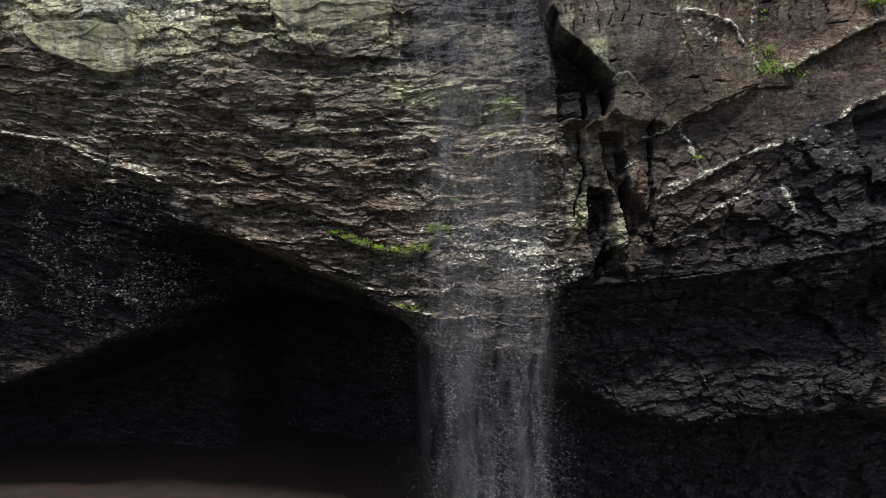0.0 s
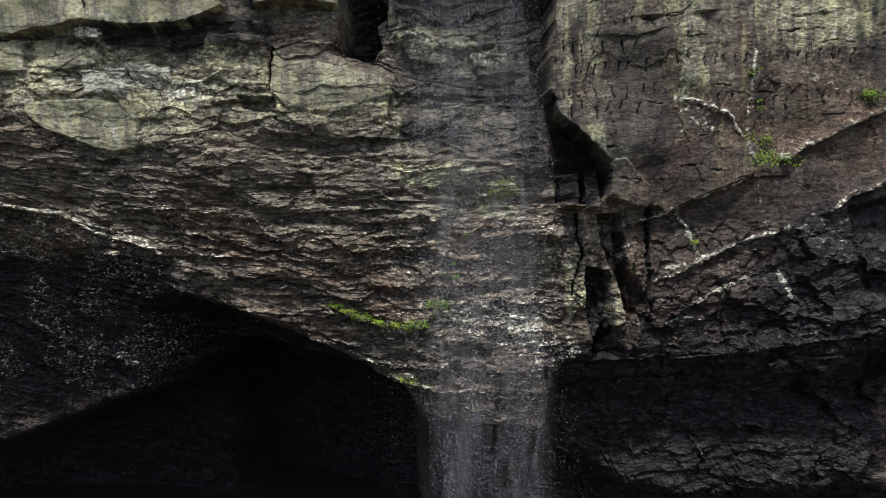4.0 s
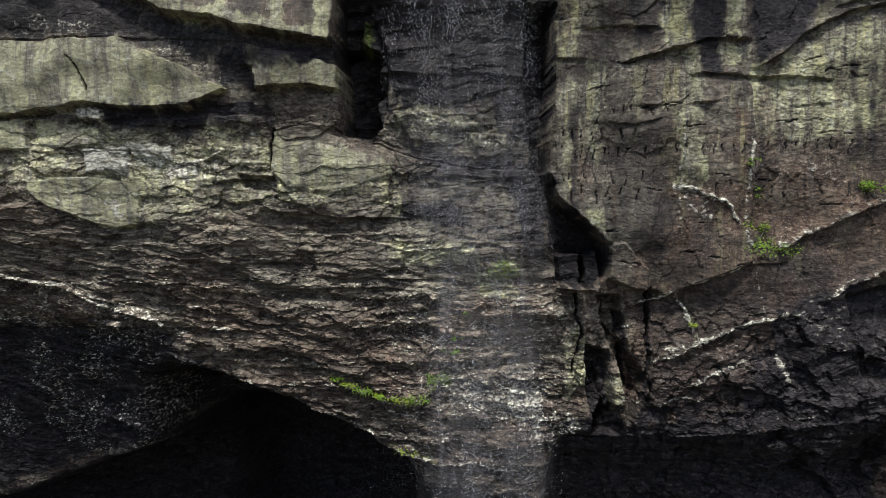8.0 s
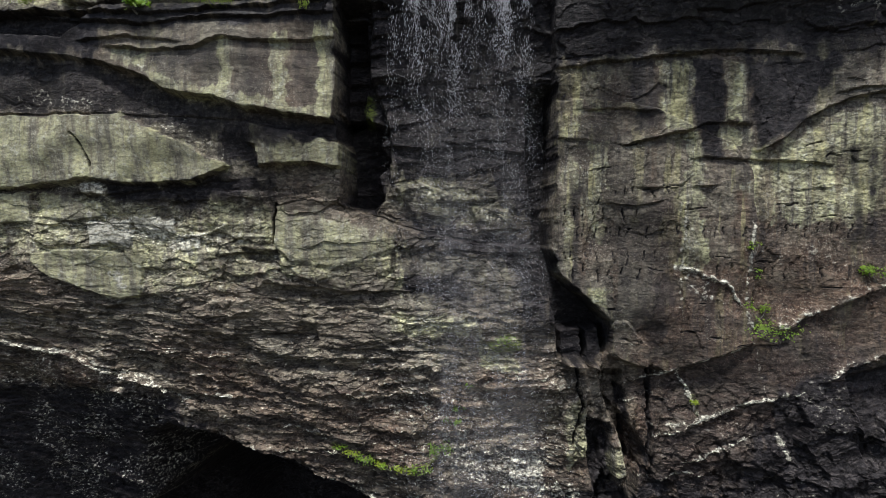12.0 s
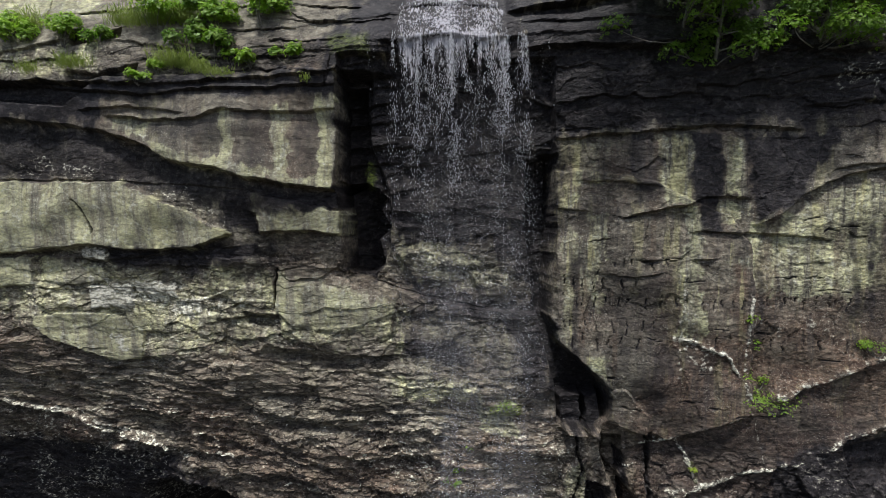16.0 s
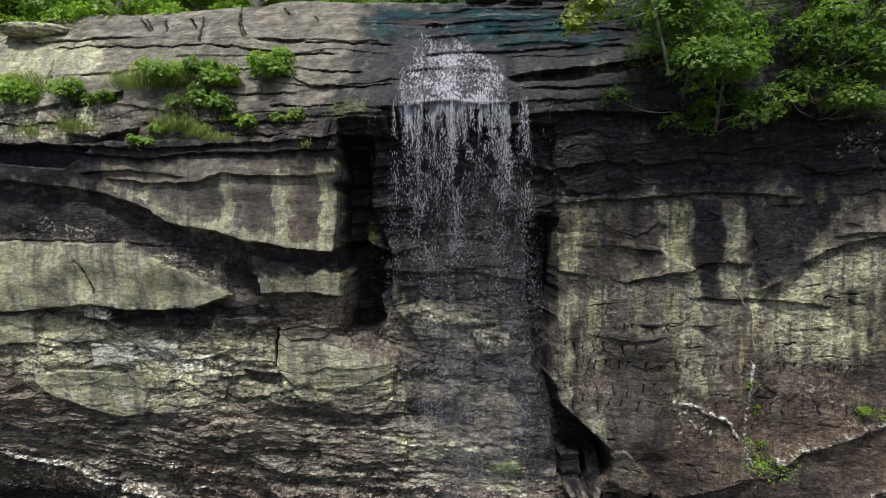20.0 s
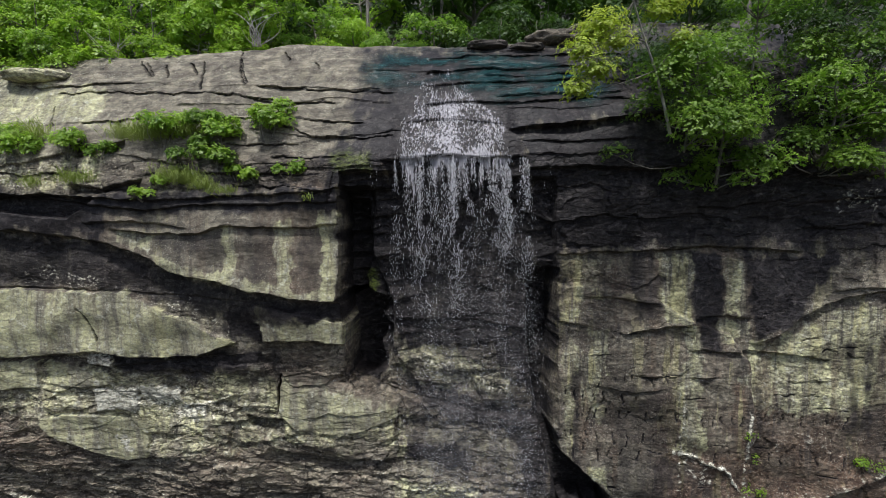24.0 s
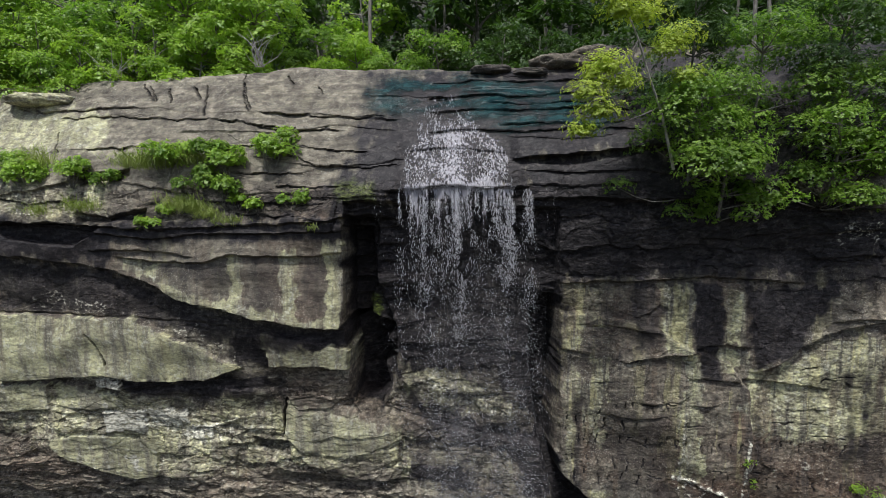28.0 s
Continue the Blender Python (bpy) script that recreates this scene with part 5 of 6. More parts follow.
PIECES = [
    ("top_ledge", "smooth grey rock shelf along the cliff top", [(-22.15, 32.82), (-3.07, 32.93), (-2.75, 29.21), (-1.79, 25.63), (-3.56, 25.57), (-4.32, 25.44), (-6.13, 25.39), (-8.75, 25.26), (-10.74, 25.26), (-13.52, 25.45), (-19.73, 25.40)]),
    ("stream_ledge", "wet black rock steps under the stream", [(-3.07, 32.93), (9.23, 32.49), (7.60, 27.75), (6.12, 27.83), (3.43, 27.56), (2.38, 26.50), (-1.79, 25.63), (-2.75, 29.21)]),
    ("hanging_slab", "tan rock slab with an overhanging lower edge", [(-15.88, 24.95), (-12.77, 24.65), (-11.45, 25.50), (-3.49, 25.58), (-3.50, 23.58), (-3.65, 21.81), (-3.93, 21.79), (-5.42, 22.00), (-6.71, 22.21), (-7.75, 22.54), (-9.33, 22.81), (-9.85, 23.14), (-10.62, 23.53), (-11.70, 23.82), (-13.21, 24.05), (-15.96, 24.35)]),
    ("pale_slab", "pale lichen-covered rock slab", [(-16.21, 22.19), (-10.98, 22.11), (-9.36, 21.36), (-8.05, 20.70), (-7.33, 20.39), (-8.54, 19.85), (-11.57, 19.77), (-12.26, 19.95), (-15.05, 19.64), (-16.59, 19.66)]),
    ("rock_block", "square pale rock block", [(-6.61, 21.70), (-5.80, 21.63), (-4.31, 21.27), (-3.39, 20.97), (-3.45, 20.33), (-4.73, 20.45), (-6.34, 20.38), (-6.34, 21.05), (-6.66, 21.13)]),
    ("rock_block", "pale rock block at the joint", [(-16.61, 19.45), (-14.81, 19.54), (-14.87, 18.50), (-16.79, 18.38)]),
    ("rock_flake", "pale rock flake with a pointed lower edge", [(-14.96, 17.35), (-12.97, 17.52), (-10.86, 17.21), (-11.03, 15.78), (-11.97, 15.66), (-12.67, 15.82), (-13.48, 16.14), (-14.35, 16.43), (-14.87, 16.91)]),
    ("rock_column", "smooth jointed rock column beside the falls", [(3.69, 22.37), (4.87, 22.40), (6.73, 21.97), (7.66, 21.41), (8.91, 20.94), (9.58, 20.06), (9.75, 17.93), (9.83, 15.39), (9.80, 14.57), (8.68, 14.07), (7.47, 13.41), (6.89, 13.59), (6.64, 13.56), (5.67, 13.82), (5.54, 13.97), (5.54, 15.08), (4.71, 15.84), (3.83, 16.75), (3.56, 17.54), (3.62, 20.19)]),
    ("wedged_block", "small block wedged in the dark notch", [(3.97, 14.66), (4.72, 14.79), (4.78, 13.55), (4.11, 13.6)]),
    ("wedged_block", "brown block wedged in the dark notch", [(4.83, 14.72), (5.3, 14.86), (5.43, 13.87), (5.16, 13.5), (4.9, 13.56)]),
    ("brown_slab", "flat brown rock slab", [(10.86, 8.31), (11.68, 8.58), (13.00, 8.73), (13.10, 8.01), (11.90, 7.92), (11.06, 7.95)]),
]


# vertical joints on the smooth column
roughen(0.055, FACE, X * 1.7 + 0.5 * w1, V * 0.65 + 0.4 * w1, 131, 1.2, 0.5)
for row, x0, x1 in ((18.84, 4.0, 6.4), (18.27, 3.9, 7.7), (17.43, 4.0, 7.0), (16.95, 4.3, 6.4), (19.50, 5.0, 7.4), (18.30, 8.2, 12.8), (17.00, 8.6, 12.6)):
    nx = x0
    while nx < x1:
        nz = row + random.uniform(-0.10, 0.10)
        crack([(nx, nz), (nx + random.uniform(-0.03, 0.03), nz - random.uniform(0.15, 0.42))], 0.07, 0.045)
        nx += random.uniform(0.18, 0.55)
for k in range(26):
    nx, nz = random.uniform(4.2, 12.5), random.uniform(14.2, 21.0)
    crack([(nx, nz), (nx + random.uniform(0.2, 0.7), nz + random.uniform(-0.06, 0.10))], 0.06, 0.045)

# the shelf bends back into level ground at the top
TOP_X, TOP_Z = np.array(sorted(TOP)).T
zt = np.interp(X, TOP_X, TOP_Z) + 0.12 * fractal(X * 0.8, X * 0, 141, 3)
over = np.maximum(V - zt, 0)
Z = np.minimum(V, zt) + 0.10 * over + 0.15 * fractal(X * 0.7, V * 0.7, 143, 3) * step(over)
Y += 2.5 * over
MARKS[..., WET_SHADE] += 1.0 * step((V - zt + 0.25) / 0.4) * step((X - 4.0) / 1.5)      # leaf mould on the level ground
MARKS = np.clip(MARKS, 0, 1)
HABIT[..., 2] *= 1 - 0.9 * SHELF

nrow, ncol = X.shape
INDEX = np.arange(nrow * ncol).reshape(nrow, ncol)
QUADS = np.stack((INDEX[:-1, :-1], INDEX[:-1, 1:], INDEX[1:, 1:], INDEX[1:, :-1]), -1).reshape(-1, 4)
POINTS = np.stack((X, Y, Z), -1).reshape(-1, 3)
TINTS = MARKS.reshape(-1, 4)
cx_all, cz_all = (X[:-1, :-1] + JX[:-1, :-1]).ravel() + STEP / 2, (V[:-1, :-1] + JZ[:-1, :-1]).ravel() + STEP / 2
region = np.zeros(len(QUADS), int)
for k, (name, label, pts) in enumerate(PIECES, 1):
    region[inside_distance(pts, cx_all, cz_all) > 0] = k
cliff = thing("cliff", "dark layered rock cliff with pale lichen, stains and an undercut cave", "cliff", kind="structure")
for k, (name, label, pts) in enumerate([("rock_face", "dark foliated rock face", None)] + PIECES):
    q = QUADS[region == k]
    if not len(q):
        continue
    used, q = np.unique(q, return_inverse=True)
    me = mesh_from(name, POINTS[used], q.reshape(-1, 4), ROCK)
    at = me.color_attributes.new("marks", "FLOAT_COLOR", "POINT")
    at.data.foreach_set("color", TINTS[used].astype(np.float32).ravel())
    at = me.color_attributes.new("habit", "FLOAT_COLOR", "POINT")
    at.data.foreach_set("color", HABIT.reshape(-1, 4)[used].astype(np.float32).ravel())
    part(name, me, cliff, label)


def wall_at(x, z):
    """Depth of the finished wall there."""
    j, i = min(int(np.searchsorted(vs, z)), nrow - 1), min(int(np.searchsorted(xs, x)), ncol - 1)
    return float(Y[j, i])


# ---- ground ----
def sheet(name, x0, x1, y0, y1, n, m, height, mat, label, category):
    gx, gy = np.meshgrid(np.linspace(x0, x1, n), np.linspace(y0, y1, m))
    idx = np.arange(n * m).reshape(m, n)
    faces = np.stack((idx[:-1, :-1], idx[:-1, 1:], idx[1:, 1:], idx[1:, :-1]), -1).reshape(-1, 4)
    me = mesh_from(name, np.stack((gx, gy, height(gx, gy)), -1).reshape(-1, 3), faces, mat, True)
    return tagged(new(name, me), label, category, kind="structure")


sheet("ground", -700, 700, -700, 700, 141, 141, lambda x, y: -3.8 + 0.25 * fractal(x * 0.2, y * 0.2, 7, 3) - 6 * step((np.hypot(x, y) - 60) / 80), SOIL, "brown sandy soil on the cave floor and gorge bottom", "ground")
sheet("forest_floor", -90, 90, 20.5, 160, 121, 100, lambda x, y: 29.3 + 0.10 * (y - 20) + 0.55 * np.maximum(y - 30, 0) + 0.35 * fractal(x * 0.3, y * 0.3, 9, 3) - 0.5, LITTER, "dark leaf litter under the trees on top", "ground")
# last sheet: unseen slope, added to keep low sky light off the cave
sheet("gorge_side", -160, 160, -110, -45, 81, 34, lambda x, y: -4 + 26 * step((-45 - y) / 45) + 2.5 * fractal(x * 0.1, y * 0.1, 13, 3), LITTER, "unseen dark slope added behind the camera to block low sky light", "hillside")

# ---- water ----


def darts(centres, along, length, width):
    """Slim eight-sided drops of falling water, each an octahedron drawn out along its way."""
    n = len(centres)
    along = along / np.linalg.norm(along, axis=1, keepdims=True)
    side = np.cross(along, np.random.normal(size=(n, 3)))
    side /= np.linalg.norm(side, axis=1, keepdims=True)
    other = np.cross(along, side)
    l, w = (length / 2)[:, None], (width / 2)[:, None]
    v = np.stack((centres + along * l, centres + side * w, centres + other * w, centres - side * w, centres - other * w, centres - along * l * 0.8), 1)
    f = np.array([(0, 1, 2), (0, 2, 3), (0, 3, 4), (0, 4, 1), (5, 2, 1), (5, 3, 2), (5, 4, 3), (5, 1, 4)])
    return v.reshape(-1, 3), (f[None] + 6 * np.arange(n)[:, None, None]).reshape(-1, 3)


def depth_of(x, z):
    j = np.minimum(np.searchsorted(vs, z), nrow - 1)
    i = np.minimum(np.searchsorted(xs, x), ncol - 1)
    return Y[j, i]


fall = thing("waterfall", "thin white waterfall breaking into drops beside the rock", "waterfall", kind="structure")
LIP_Z, LIP_L, LIP_R = 26.35, -1.42, 2.55
rng = np.random.default_rng(4)
# over the steps: a white skin that widens from the stream to the lip
fan = [(-0.75, 30.05), (0.45, 30.00), (0.75, 29.30), (1.25, 28.60), (1.95, 27.95), (2.15, 26.28), (-1.66, 26.28), (-1.45, 27.90), (-1.15, 28.40), (-1.70, 29.15), (-1.35, 29.60)]
q = QUADS[inside_distance(fan, cx_all, cz_all) > 0]
used, q = np.unique(q, return_inverse=True)
me = mesh_from("cascade", POINTS[used] + np.array((0, -0.05, 0.02)), q.reshape(-1, 4), FOAM, True)
fx, fz = X.ravel()[used], V.ravel()[used]
deep = 0.52 + 0.25 * fractal(fx * 0.9, fz * 1.1, 421, 3) + 0.25 * step((0.25 - np.abs(fz - 26.55)) / 0.25) + 0.2 * step((0.9 - np.abs(fx - 0.2)) / 0.9) - 0.30 * step((fz - 28.2) / 0.8)
deep = np.clip(deep, 0, 1) * step(inside_distance(fan, fx + 0.15 * fractal(fx * 3, fz * 3, 423, 3), fz) / 0.22)
at = me.color_attributes.new("thickness", "FLOAT_COLOR", "POINT")
at.data.foreach_set("color", np.repeat(deep, 4).astype(np.float32))
tagged(part("cascade", me, fall, "white water sliding down rock steps"), kind="stuff")
n = 5000
h = rng.random(n) ** 0.7
cz = 29.5 - (29.5 - LIP_Z) * h
half = np.interp(h, (0, 0.2, 0.26, 0.5, 0.58, 0.85, 1), (0.45, 0.75, 1.05, 1.40, 1.60, 1.80, 1.9))
mid = np.interp(h, (0, 0.3, 1), (-0.35, -0.1, 0.28))
cxs = mid + half * rng.uniform(-1, 1, n)
keep = fractal(cxs * 3.2, cz * 0.8, 201, 4, 0.7) > rng.uniform(-0.15, 0.40, n)
cxs, cz = cxs[keep], cz[keep]
cy = depth_of(cxs, cz) - 0.07
slope = depth_of(cxs, cz - 0.18) - depth_of(cxs, cz)
along = np.stack((0.06 * rng.normal(size=len(cz)), np.clip(slope, -0.35, 0.05), np.full(len(cz), -0.18)), 1)
v, f = darts(np.stack((cxs, cy, cz), 1), along, rng.uniform(0.04, 0.16, len(cz)), rng.uniform(0.005, 0.014, len(cz)))
tagged(part("splashes", mesh_from("splashes", v, f, WATER), fall, "white splashes on the rock steps"), kind="stuff")

# free fall: beaded threads that hang from the lip, then loose drops in clusters that drift apart
streams = np.concatenate((np.array((-1.58, -1.56, -1.22, 2.3, 2.5, 2.42, -2.35, -2.2, 3.0, 3.2)), rng.uniform(LIP_L, LIP_R, 34), rng.normal(0.1, 0.45, 22), rng.normal(1.5, 0.40, 18)))
weight = np.exp(rng.normal(0, 0.8, len(streams)))
weight[:2], weight[6:10] = 2.2, 0.10
breaks = rng.uniform(1.2, 4.5, len(streams)) * np.clip(weight, 0.5, 1.3)
breaks[:2] = 7.0
n = 9000
which = rng.choice(len(streams), n, p=weight / weight.sum())
fallen = breaks[which] * rng.random(n) ** 1.2
n2 = 46000
which = np.concatenate((which, rng.choice(len(streams), n2, p=weight / weight.sum())))
fallen = np.concatenate((fallen, (LIP_Z + 3.8) * rng.random(n2) ** 1.05))
n += n2
z = LIP_Z + 0.15 * np.sin(which * 1.7) - fallen
spread = 0.012 + 0.034 * fallen
x = np.where(which < 10, streams[which], np.clip(streams[which], LIP_L, LIP_R)) + spread * rng.normal(size=n) + 0.042 * fallen * np.where(which < 2, 0.1, 1.0) + 0.12 * np.sin(which * 2.4 + z * 0.5) * (fallen / 12) + np.where(which < 2, 0.03, 0.15) * wave(z * 1.3, which * 7.73, 301) * np.minimum(fallen, 2)
y = np.interp(which % 9, (0, 8), (15.75, 16.05)) + 0.03 * fallen + 0.06 * rng.normal(size=n) + 0.02 * fallen * rng.normal(size=n)
y = np.minimum(y, depth_of(x, z) - 0.06)
short = np.exp(-fallen / (0.7 * breaks[which]))
length = (0.020 + 0.16 * short * rng.random(n) ** 1.5) * rng.uniform(0.6, 1.4, n)
width = 0.013 * np.exp(np.clip(rng.normal(0, 0.5, n), -1.2, 1.1)) * (1 - 0.55 * short)
along = np.stack((0.12 * rng.normal(size=n), 0.05 * rng.normal(size=n), np.full(n, -1.0)), 1)
clumped = 1.3 * fractal(x * 1.3, z * 0.7, 311, 4, 0.7)
keep = (fallen < 0.8 * breaks[which]) & (clumped > -0.35) | (clumped > rng.uniform(-0.55, 0.30, n))
v, f = darts(np.stack((x, y, z), 1)[keep], along[keep], length[keep], width[keep])
tagged(part("falling_drops", mesh_from("falling_drops", v, f, WATER), fall, "white threads and loose drops of water"), kind="stuff")


def veil(name, y_off, x0, x1, z0, z1, thick, label):
    gx, gz = np.meshgrid(np.linspace(x0, x1, 60), np.linspace(z0, z1, 120))
    gone = LIP_Z - gz
    px = gx + 0.042 * gone + 0.15 * np.sin(gz * 0.7 + gx)
    py = 16.0 + y_off + 0.03 * gone + 0.15 * np.sin(gx * 2.2 + gz * 0.25)
    idx = np.arange(gx.size).reshape(gx.shape)
    faces = np.stack((idx[:-1, :-1], idx[:-1, 1:], idx[1:, 1:], idx[1:, :-1]), -1).reshape(-1, 4)
    me = mesh_from(name, np.stack((px, py, gz), -1).reshape(-1, 3), faces, VEIL, True)
    u = (gx - x0) / (x1 - x0)
    t = thick(gone) * step(u / 0.3) * step((1 - u) / 0.3) * step((gz - z0) / 1.5) * step((z1 - gz) / 1.5)
    at = me.color_attributes.new("thickness", "FLOAT_COLOR", "POINT")
    at.data.foreach_set("color", np.repeat(t.ravel(), 4).astype(np.float32))
    return tagged(part(name, me, fall, label), kind="stuff")


def curtain(z):
    """How thick the falling water is below the lip."""
    return np.clip(1.0 - z / 3.0, 0, 1)


# the curtain just under the lip
gx, gz = np.meshgrid(np.linspace(-1.62, 2.45, 110), np.linspace(LIP_Z - 3.4, LIP_Z + 0.22, 120))
idx = np.arange(gx.size).reshape(gx.shape)
faces = np.stack((idx[:-1, :-1], idx[:-1, 1:], idx[1:, 1:], idx[1:, :-1]), -1).reshape(-1, 4)
lip_y = np.minimum(depth_of(gx, np.full(gx.shape, LIP_Z + 0.12)) - 0.06, depth_of(gx, gz) - 0.05)
gone = np.maximum(LIP_Z + 0.10 - gz, 0)
me = mesh_from("curtain", np.stack((gx + 0.04 * np.sin(7 * gx + 2 * gz) * gone, lip_y + 0.04 * np.sin(9 * gx), gz), -1).reshape(-1, 3), faces, FOAM, True)
reach = np.clip(0.75 + 1.0 * fractal(gx * 2.6, gx * 0, 431, 3), 0.25, 1.3)
t = np.clip(curtain(gone / reach) * (0.50 + 0.8 * fractal(gx * 2.4, gz * 0.4, 433, 3)) + 0.22 * np.exp(-gone / 0.12), 0, 1) * step((gx + 1.62) / 0.2) * step((2.45 - gx) / 0.5)
at = me.color_attributes.new("thickness", "FLOAT_COLOR", "POINT")
at.data.foreach_set("color", np.repeat(t.ravel(), 4).astype(np.float32))
tagged(part("curtain", me, fall, "thin white curtain of water under the lip"), kind="stuff")
veil("spray", 0.25, -1.9, 3.1, -3.8, 25.5, lambda d: np.clip(0.008 * d + 0.0002 * d * d, 0, 0.11), "thin drifting grey spray")
veil("spray", -0.25, -1.3, 1.0, -3.8, 22.0, lambda d: np.clip(0.0015 * d + 0.0004 * d * d, 0, 0.10), "thin drifting grey spray")
veil("spray", -0.15, 0.9, 2.9, -3.8, 21.0, lambda d: np.clip(0.0015 * d + 0.0004 * d * d, 0, 0.10), "thin drifting grey spray")

# the shallow stream on the shelf: a skin of water over the rock, coloured green-blue for the sky's reflection
mat, nt, shader = material("shallow_stream")
nt.links.new(mix_colour(nt, ramp(nt, grain(nt, 1.8, (1, 1, 2.5)), 0.35, 0.7), (0.005, 0.020, 0.022), (0.016, 0.056, 0.057)), shader.inputs["Base Color"])
film = nt.nodes.new("ShaderNodeVertexColor")
film.layer_name = "thickness"
nt.links.new(maths(nt, "MULTIPLY", film.outputs["Color"], ramp(nt, grain(nt, 0.8, (1, 1, 2.2), 6.0, 0.6), 0.40, 0.60, 0.0, 0.90)), shader.inputs["Alpha"])
shader.inputs["Roughness"].default_value = 0.35
shader.inputs["Specular IOR Level"].default_value = 0.12
bump(nt, shader, grain(nt, 9.0), 0.4, 0.03)
pool = [(-3.35, 30.36), (-1.98, 31.10), (-0.08, 31.18), (2.18, 30.83), (3.82, 30.45), (5.32, 29.46), (5.94, 28.69), (4.74, 27.87), (2.46, 27.79), (1.03, 28.42), (-0.29, 28.87), (-1.83, 28.67), (-3.22, 29.00)]
q = QUADS[(inside_distance(pool, cx_all, cz_all) > 0)]
used, q = np.unique(q, return_inverse=True)
me = mesh_from("stream", POINTS[used] + np.array((0, -0.03, 0.02)), q.reshape(-1, 4), mat, True)
rim_fade = step(inside_distance(pool, X.ravel()[used], V.ravel()[used]) / 0.9)
at = me.color_attributes.new("thickness", "FLOAT_COLOR", "POINT")
at.data.foreach_set("color", np.repeat(rim_fade, 4).astype(np.float32))
stream = tagged(new("stream", me), "shallow green-blue stream water spread over black rock", "stream", kind="structure")

# ---- plants ----


def leaves(points, out, size, per=6, slim=0.36, droop=0.25):
    """Whorls of leaves: at each point a few pointed blades spread round the way out."""
    n = len(points)
    out = out / (np.linalg.norm(out, axis=1, keepdims=True) + 1e-9)
    a = np.cross(out, np.random.normal(size=(n, 3)))
    a /= np.linalg.norm(a, axis=1, keepdims=True)
    b = np.cross(out, a)
    verts = []
    for k in range(per):
        ang = 6.2832 * (k + 0.35 * np.random.random(n)) / per
        way = a * np.cos(ang)[:, None] + b * np.sin(ang)[:, None] + out * np.random.uniform(-0.1, 0.75, n)[:, None] + np.array((0, 0, -droop))
        way /= np.linalg.norm(way, axis=1, keepdims=True)
        wide = np.cross(way, out)
        s = (size * np.random.uniform(0.6, 1.25, n))[:, None]
        p = points + 0.04 * np.random.normal(size=(n, 3)) * size * 5
        verts.append(np.stack((p, p + way * s * 0.5 + wide * s * slim, p + way * s, p + way * s * 0.5 - wide * s * slim), 1))
    v = np.concatenate(verts).reshape(-1, 3)
    return v, np.arange(len(v)).reshape(-1, 4)


def blobs(centres, radii, count, flat=0.75, fill=0.68):
    """Spots on the outer part of a set of clumps, and the way out from each."""
    c, r = np.array(centres, float), np.array(radii, float)
    k = np.random.choice(len(c), count, p=r ** 2 / (r ** 2).sum())
    d = np.random.normal(size=(count, 3))
    d /= np.linalg.norm(d, axis=1, keepdims=True)
    d[:, 2] = np.where(d[:, 2] < -0.35, -d[:, 2], d[:, 2])
    p = c[k] + d * (r[k] * np.random.uniform(fill, 1.08, count))[:, None] * np.array((1, 1, flat))
    return p, d + np.array((0, -0.15, 0.55))


def tube(path, radii, sides=6):
    p = np.array(path, float)
    v, f = [], []
    for k in range(len(p)):
        t = p[min(k + 1, len(p) - 1)] - p[max(k - 1, 0)]
        t /= np.linalg.norm(t)
        a = np.cross(t, (0.31, 0.9, 0.2))
        a /= np.linalg.norm(a)
        b = np.cross(t, a)
        for s in range(sides):
            ang = 6.2832 * s / sides
            v.append(p[k] + radii[k] * (a * math.cos(ang) + b * math.sin(ang)))
    for k in range(len(p) - 1):
        for s in range(sides):
            f.append((k * sides + s, k * sides + (s + 1) % sides, (k + 1) * sides + (s + 1) % sides, (k + 1) * sides + s))
    return np.array(v), np.array(f)


def merged(pieces):
    vs_, fs_, base = [], [], 0
    for v, f in pieces:
        vs_.append(v)
        fs_.append(f + base)
        base += len(v)
    return np.concatenate(vs_), np.concatenate(fs_)


def bent(a, b, bow=0.12, n=6):
    a, b = np.array(a, float), np.array(b, float)
    side = np.random.normal(size=3) * np.linalg.norm(b - a) * bow
    return [a + (b - a) * t + side * math.sin(3.14 * t) for t in np.linspace(0, 1, n)]


def tree(name, label, category, base, height, spread, leaf, tufts, size=0.13, clumps=11, thick=0.09, lean=(0, 0), low=0.25, group="", per=6):
    """Trunk, limbs and a crown of leaf whorls gathered in uneven clumps; parts lie about the foot of the trunk."""
    ob = thing(name, label, category, group, at=base)
    top = np.array((lean[0], lean[1], height * 0.85))
    path = bent((0, 0, -0.3), top, 0.05, 8)
    v, f = tube(path, np.linspace(thick, thick * 0.3, 8), 7)
    part("trunk", mesh_from("trunk", v, f, BARK, True), ob)
    centres, radii = [], []
    for k in range(clumps):
        t = np.random.uniform(low, 1.0)
        foot = path[min(int(t * 7), 6)]
        ang, reach = np.random.uniform(0, 6.28), spread * np.random.uniform(0.35, 1.0) * (1.15 - 0.6 * t)
        tip = np.array(foot) + np.array((math.cos(ang) * reach, math.sin(ang) * reach, 0.12 * height * np.random.uniform(0.2, 1.3)))
        centres.append(tip)
        radii.append(spread * np.random.uniform(0.22, 0.42))
        v, f = tube(bent(foot, tip, 0.08, 5), np.linspace(thick * 0.45, thick * 0.12, 5), 5)
        part("limb", mesh_from("limb", v, f, BARK, True), ob)
    p, d = blobs(centres, radii, tufts)
    v, f = leaves(p, d, size, per)
    part("crown", mesh_from("crown", v, f, leaf), ob)
    return ob


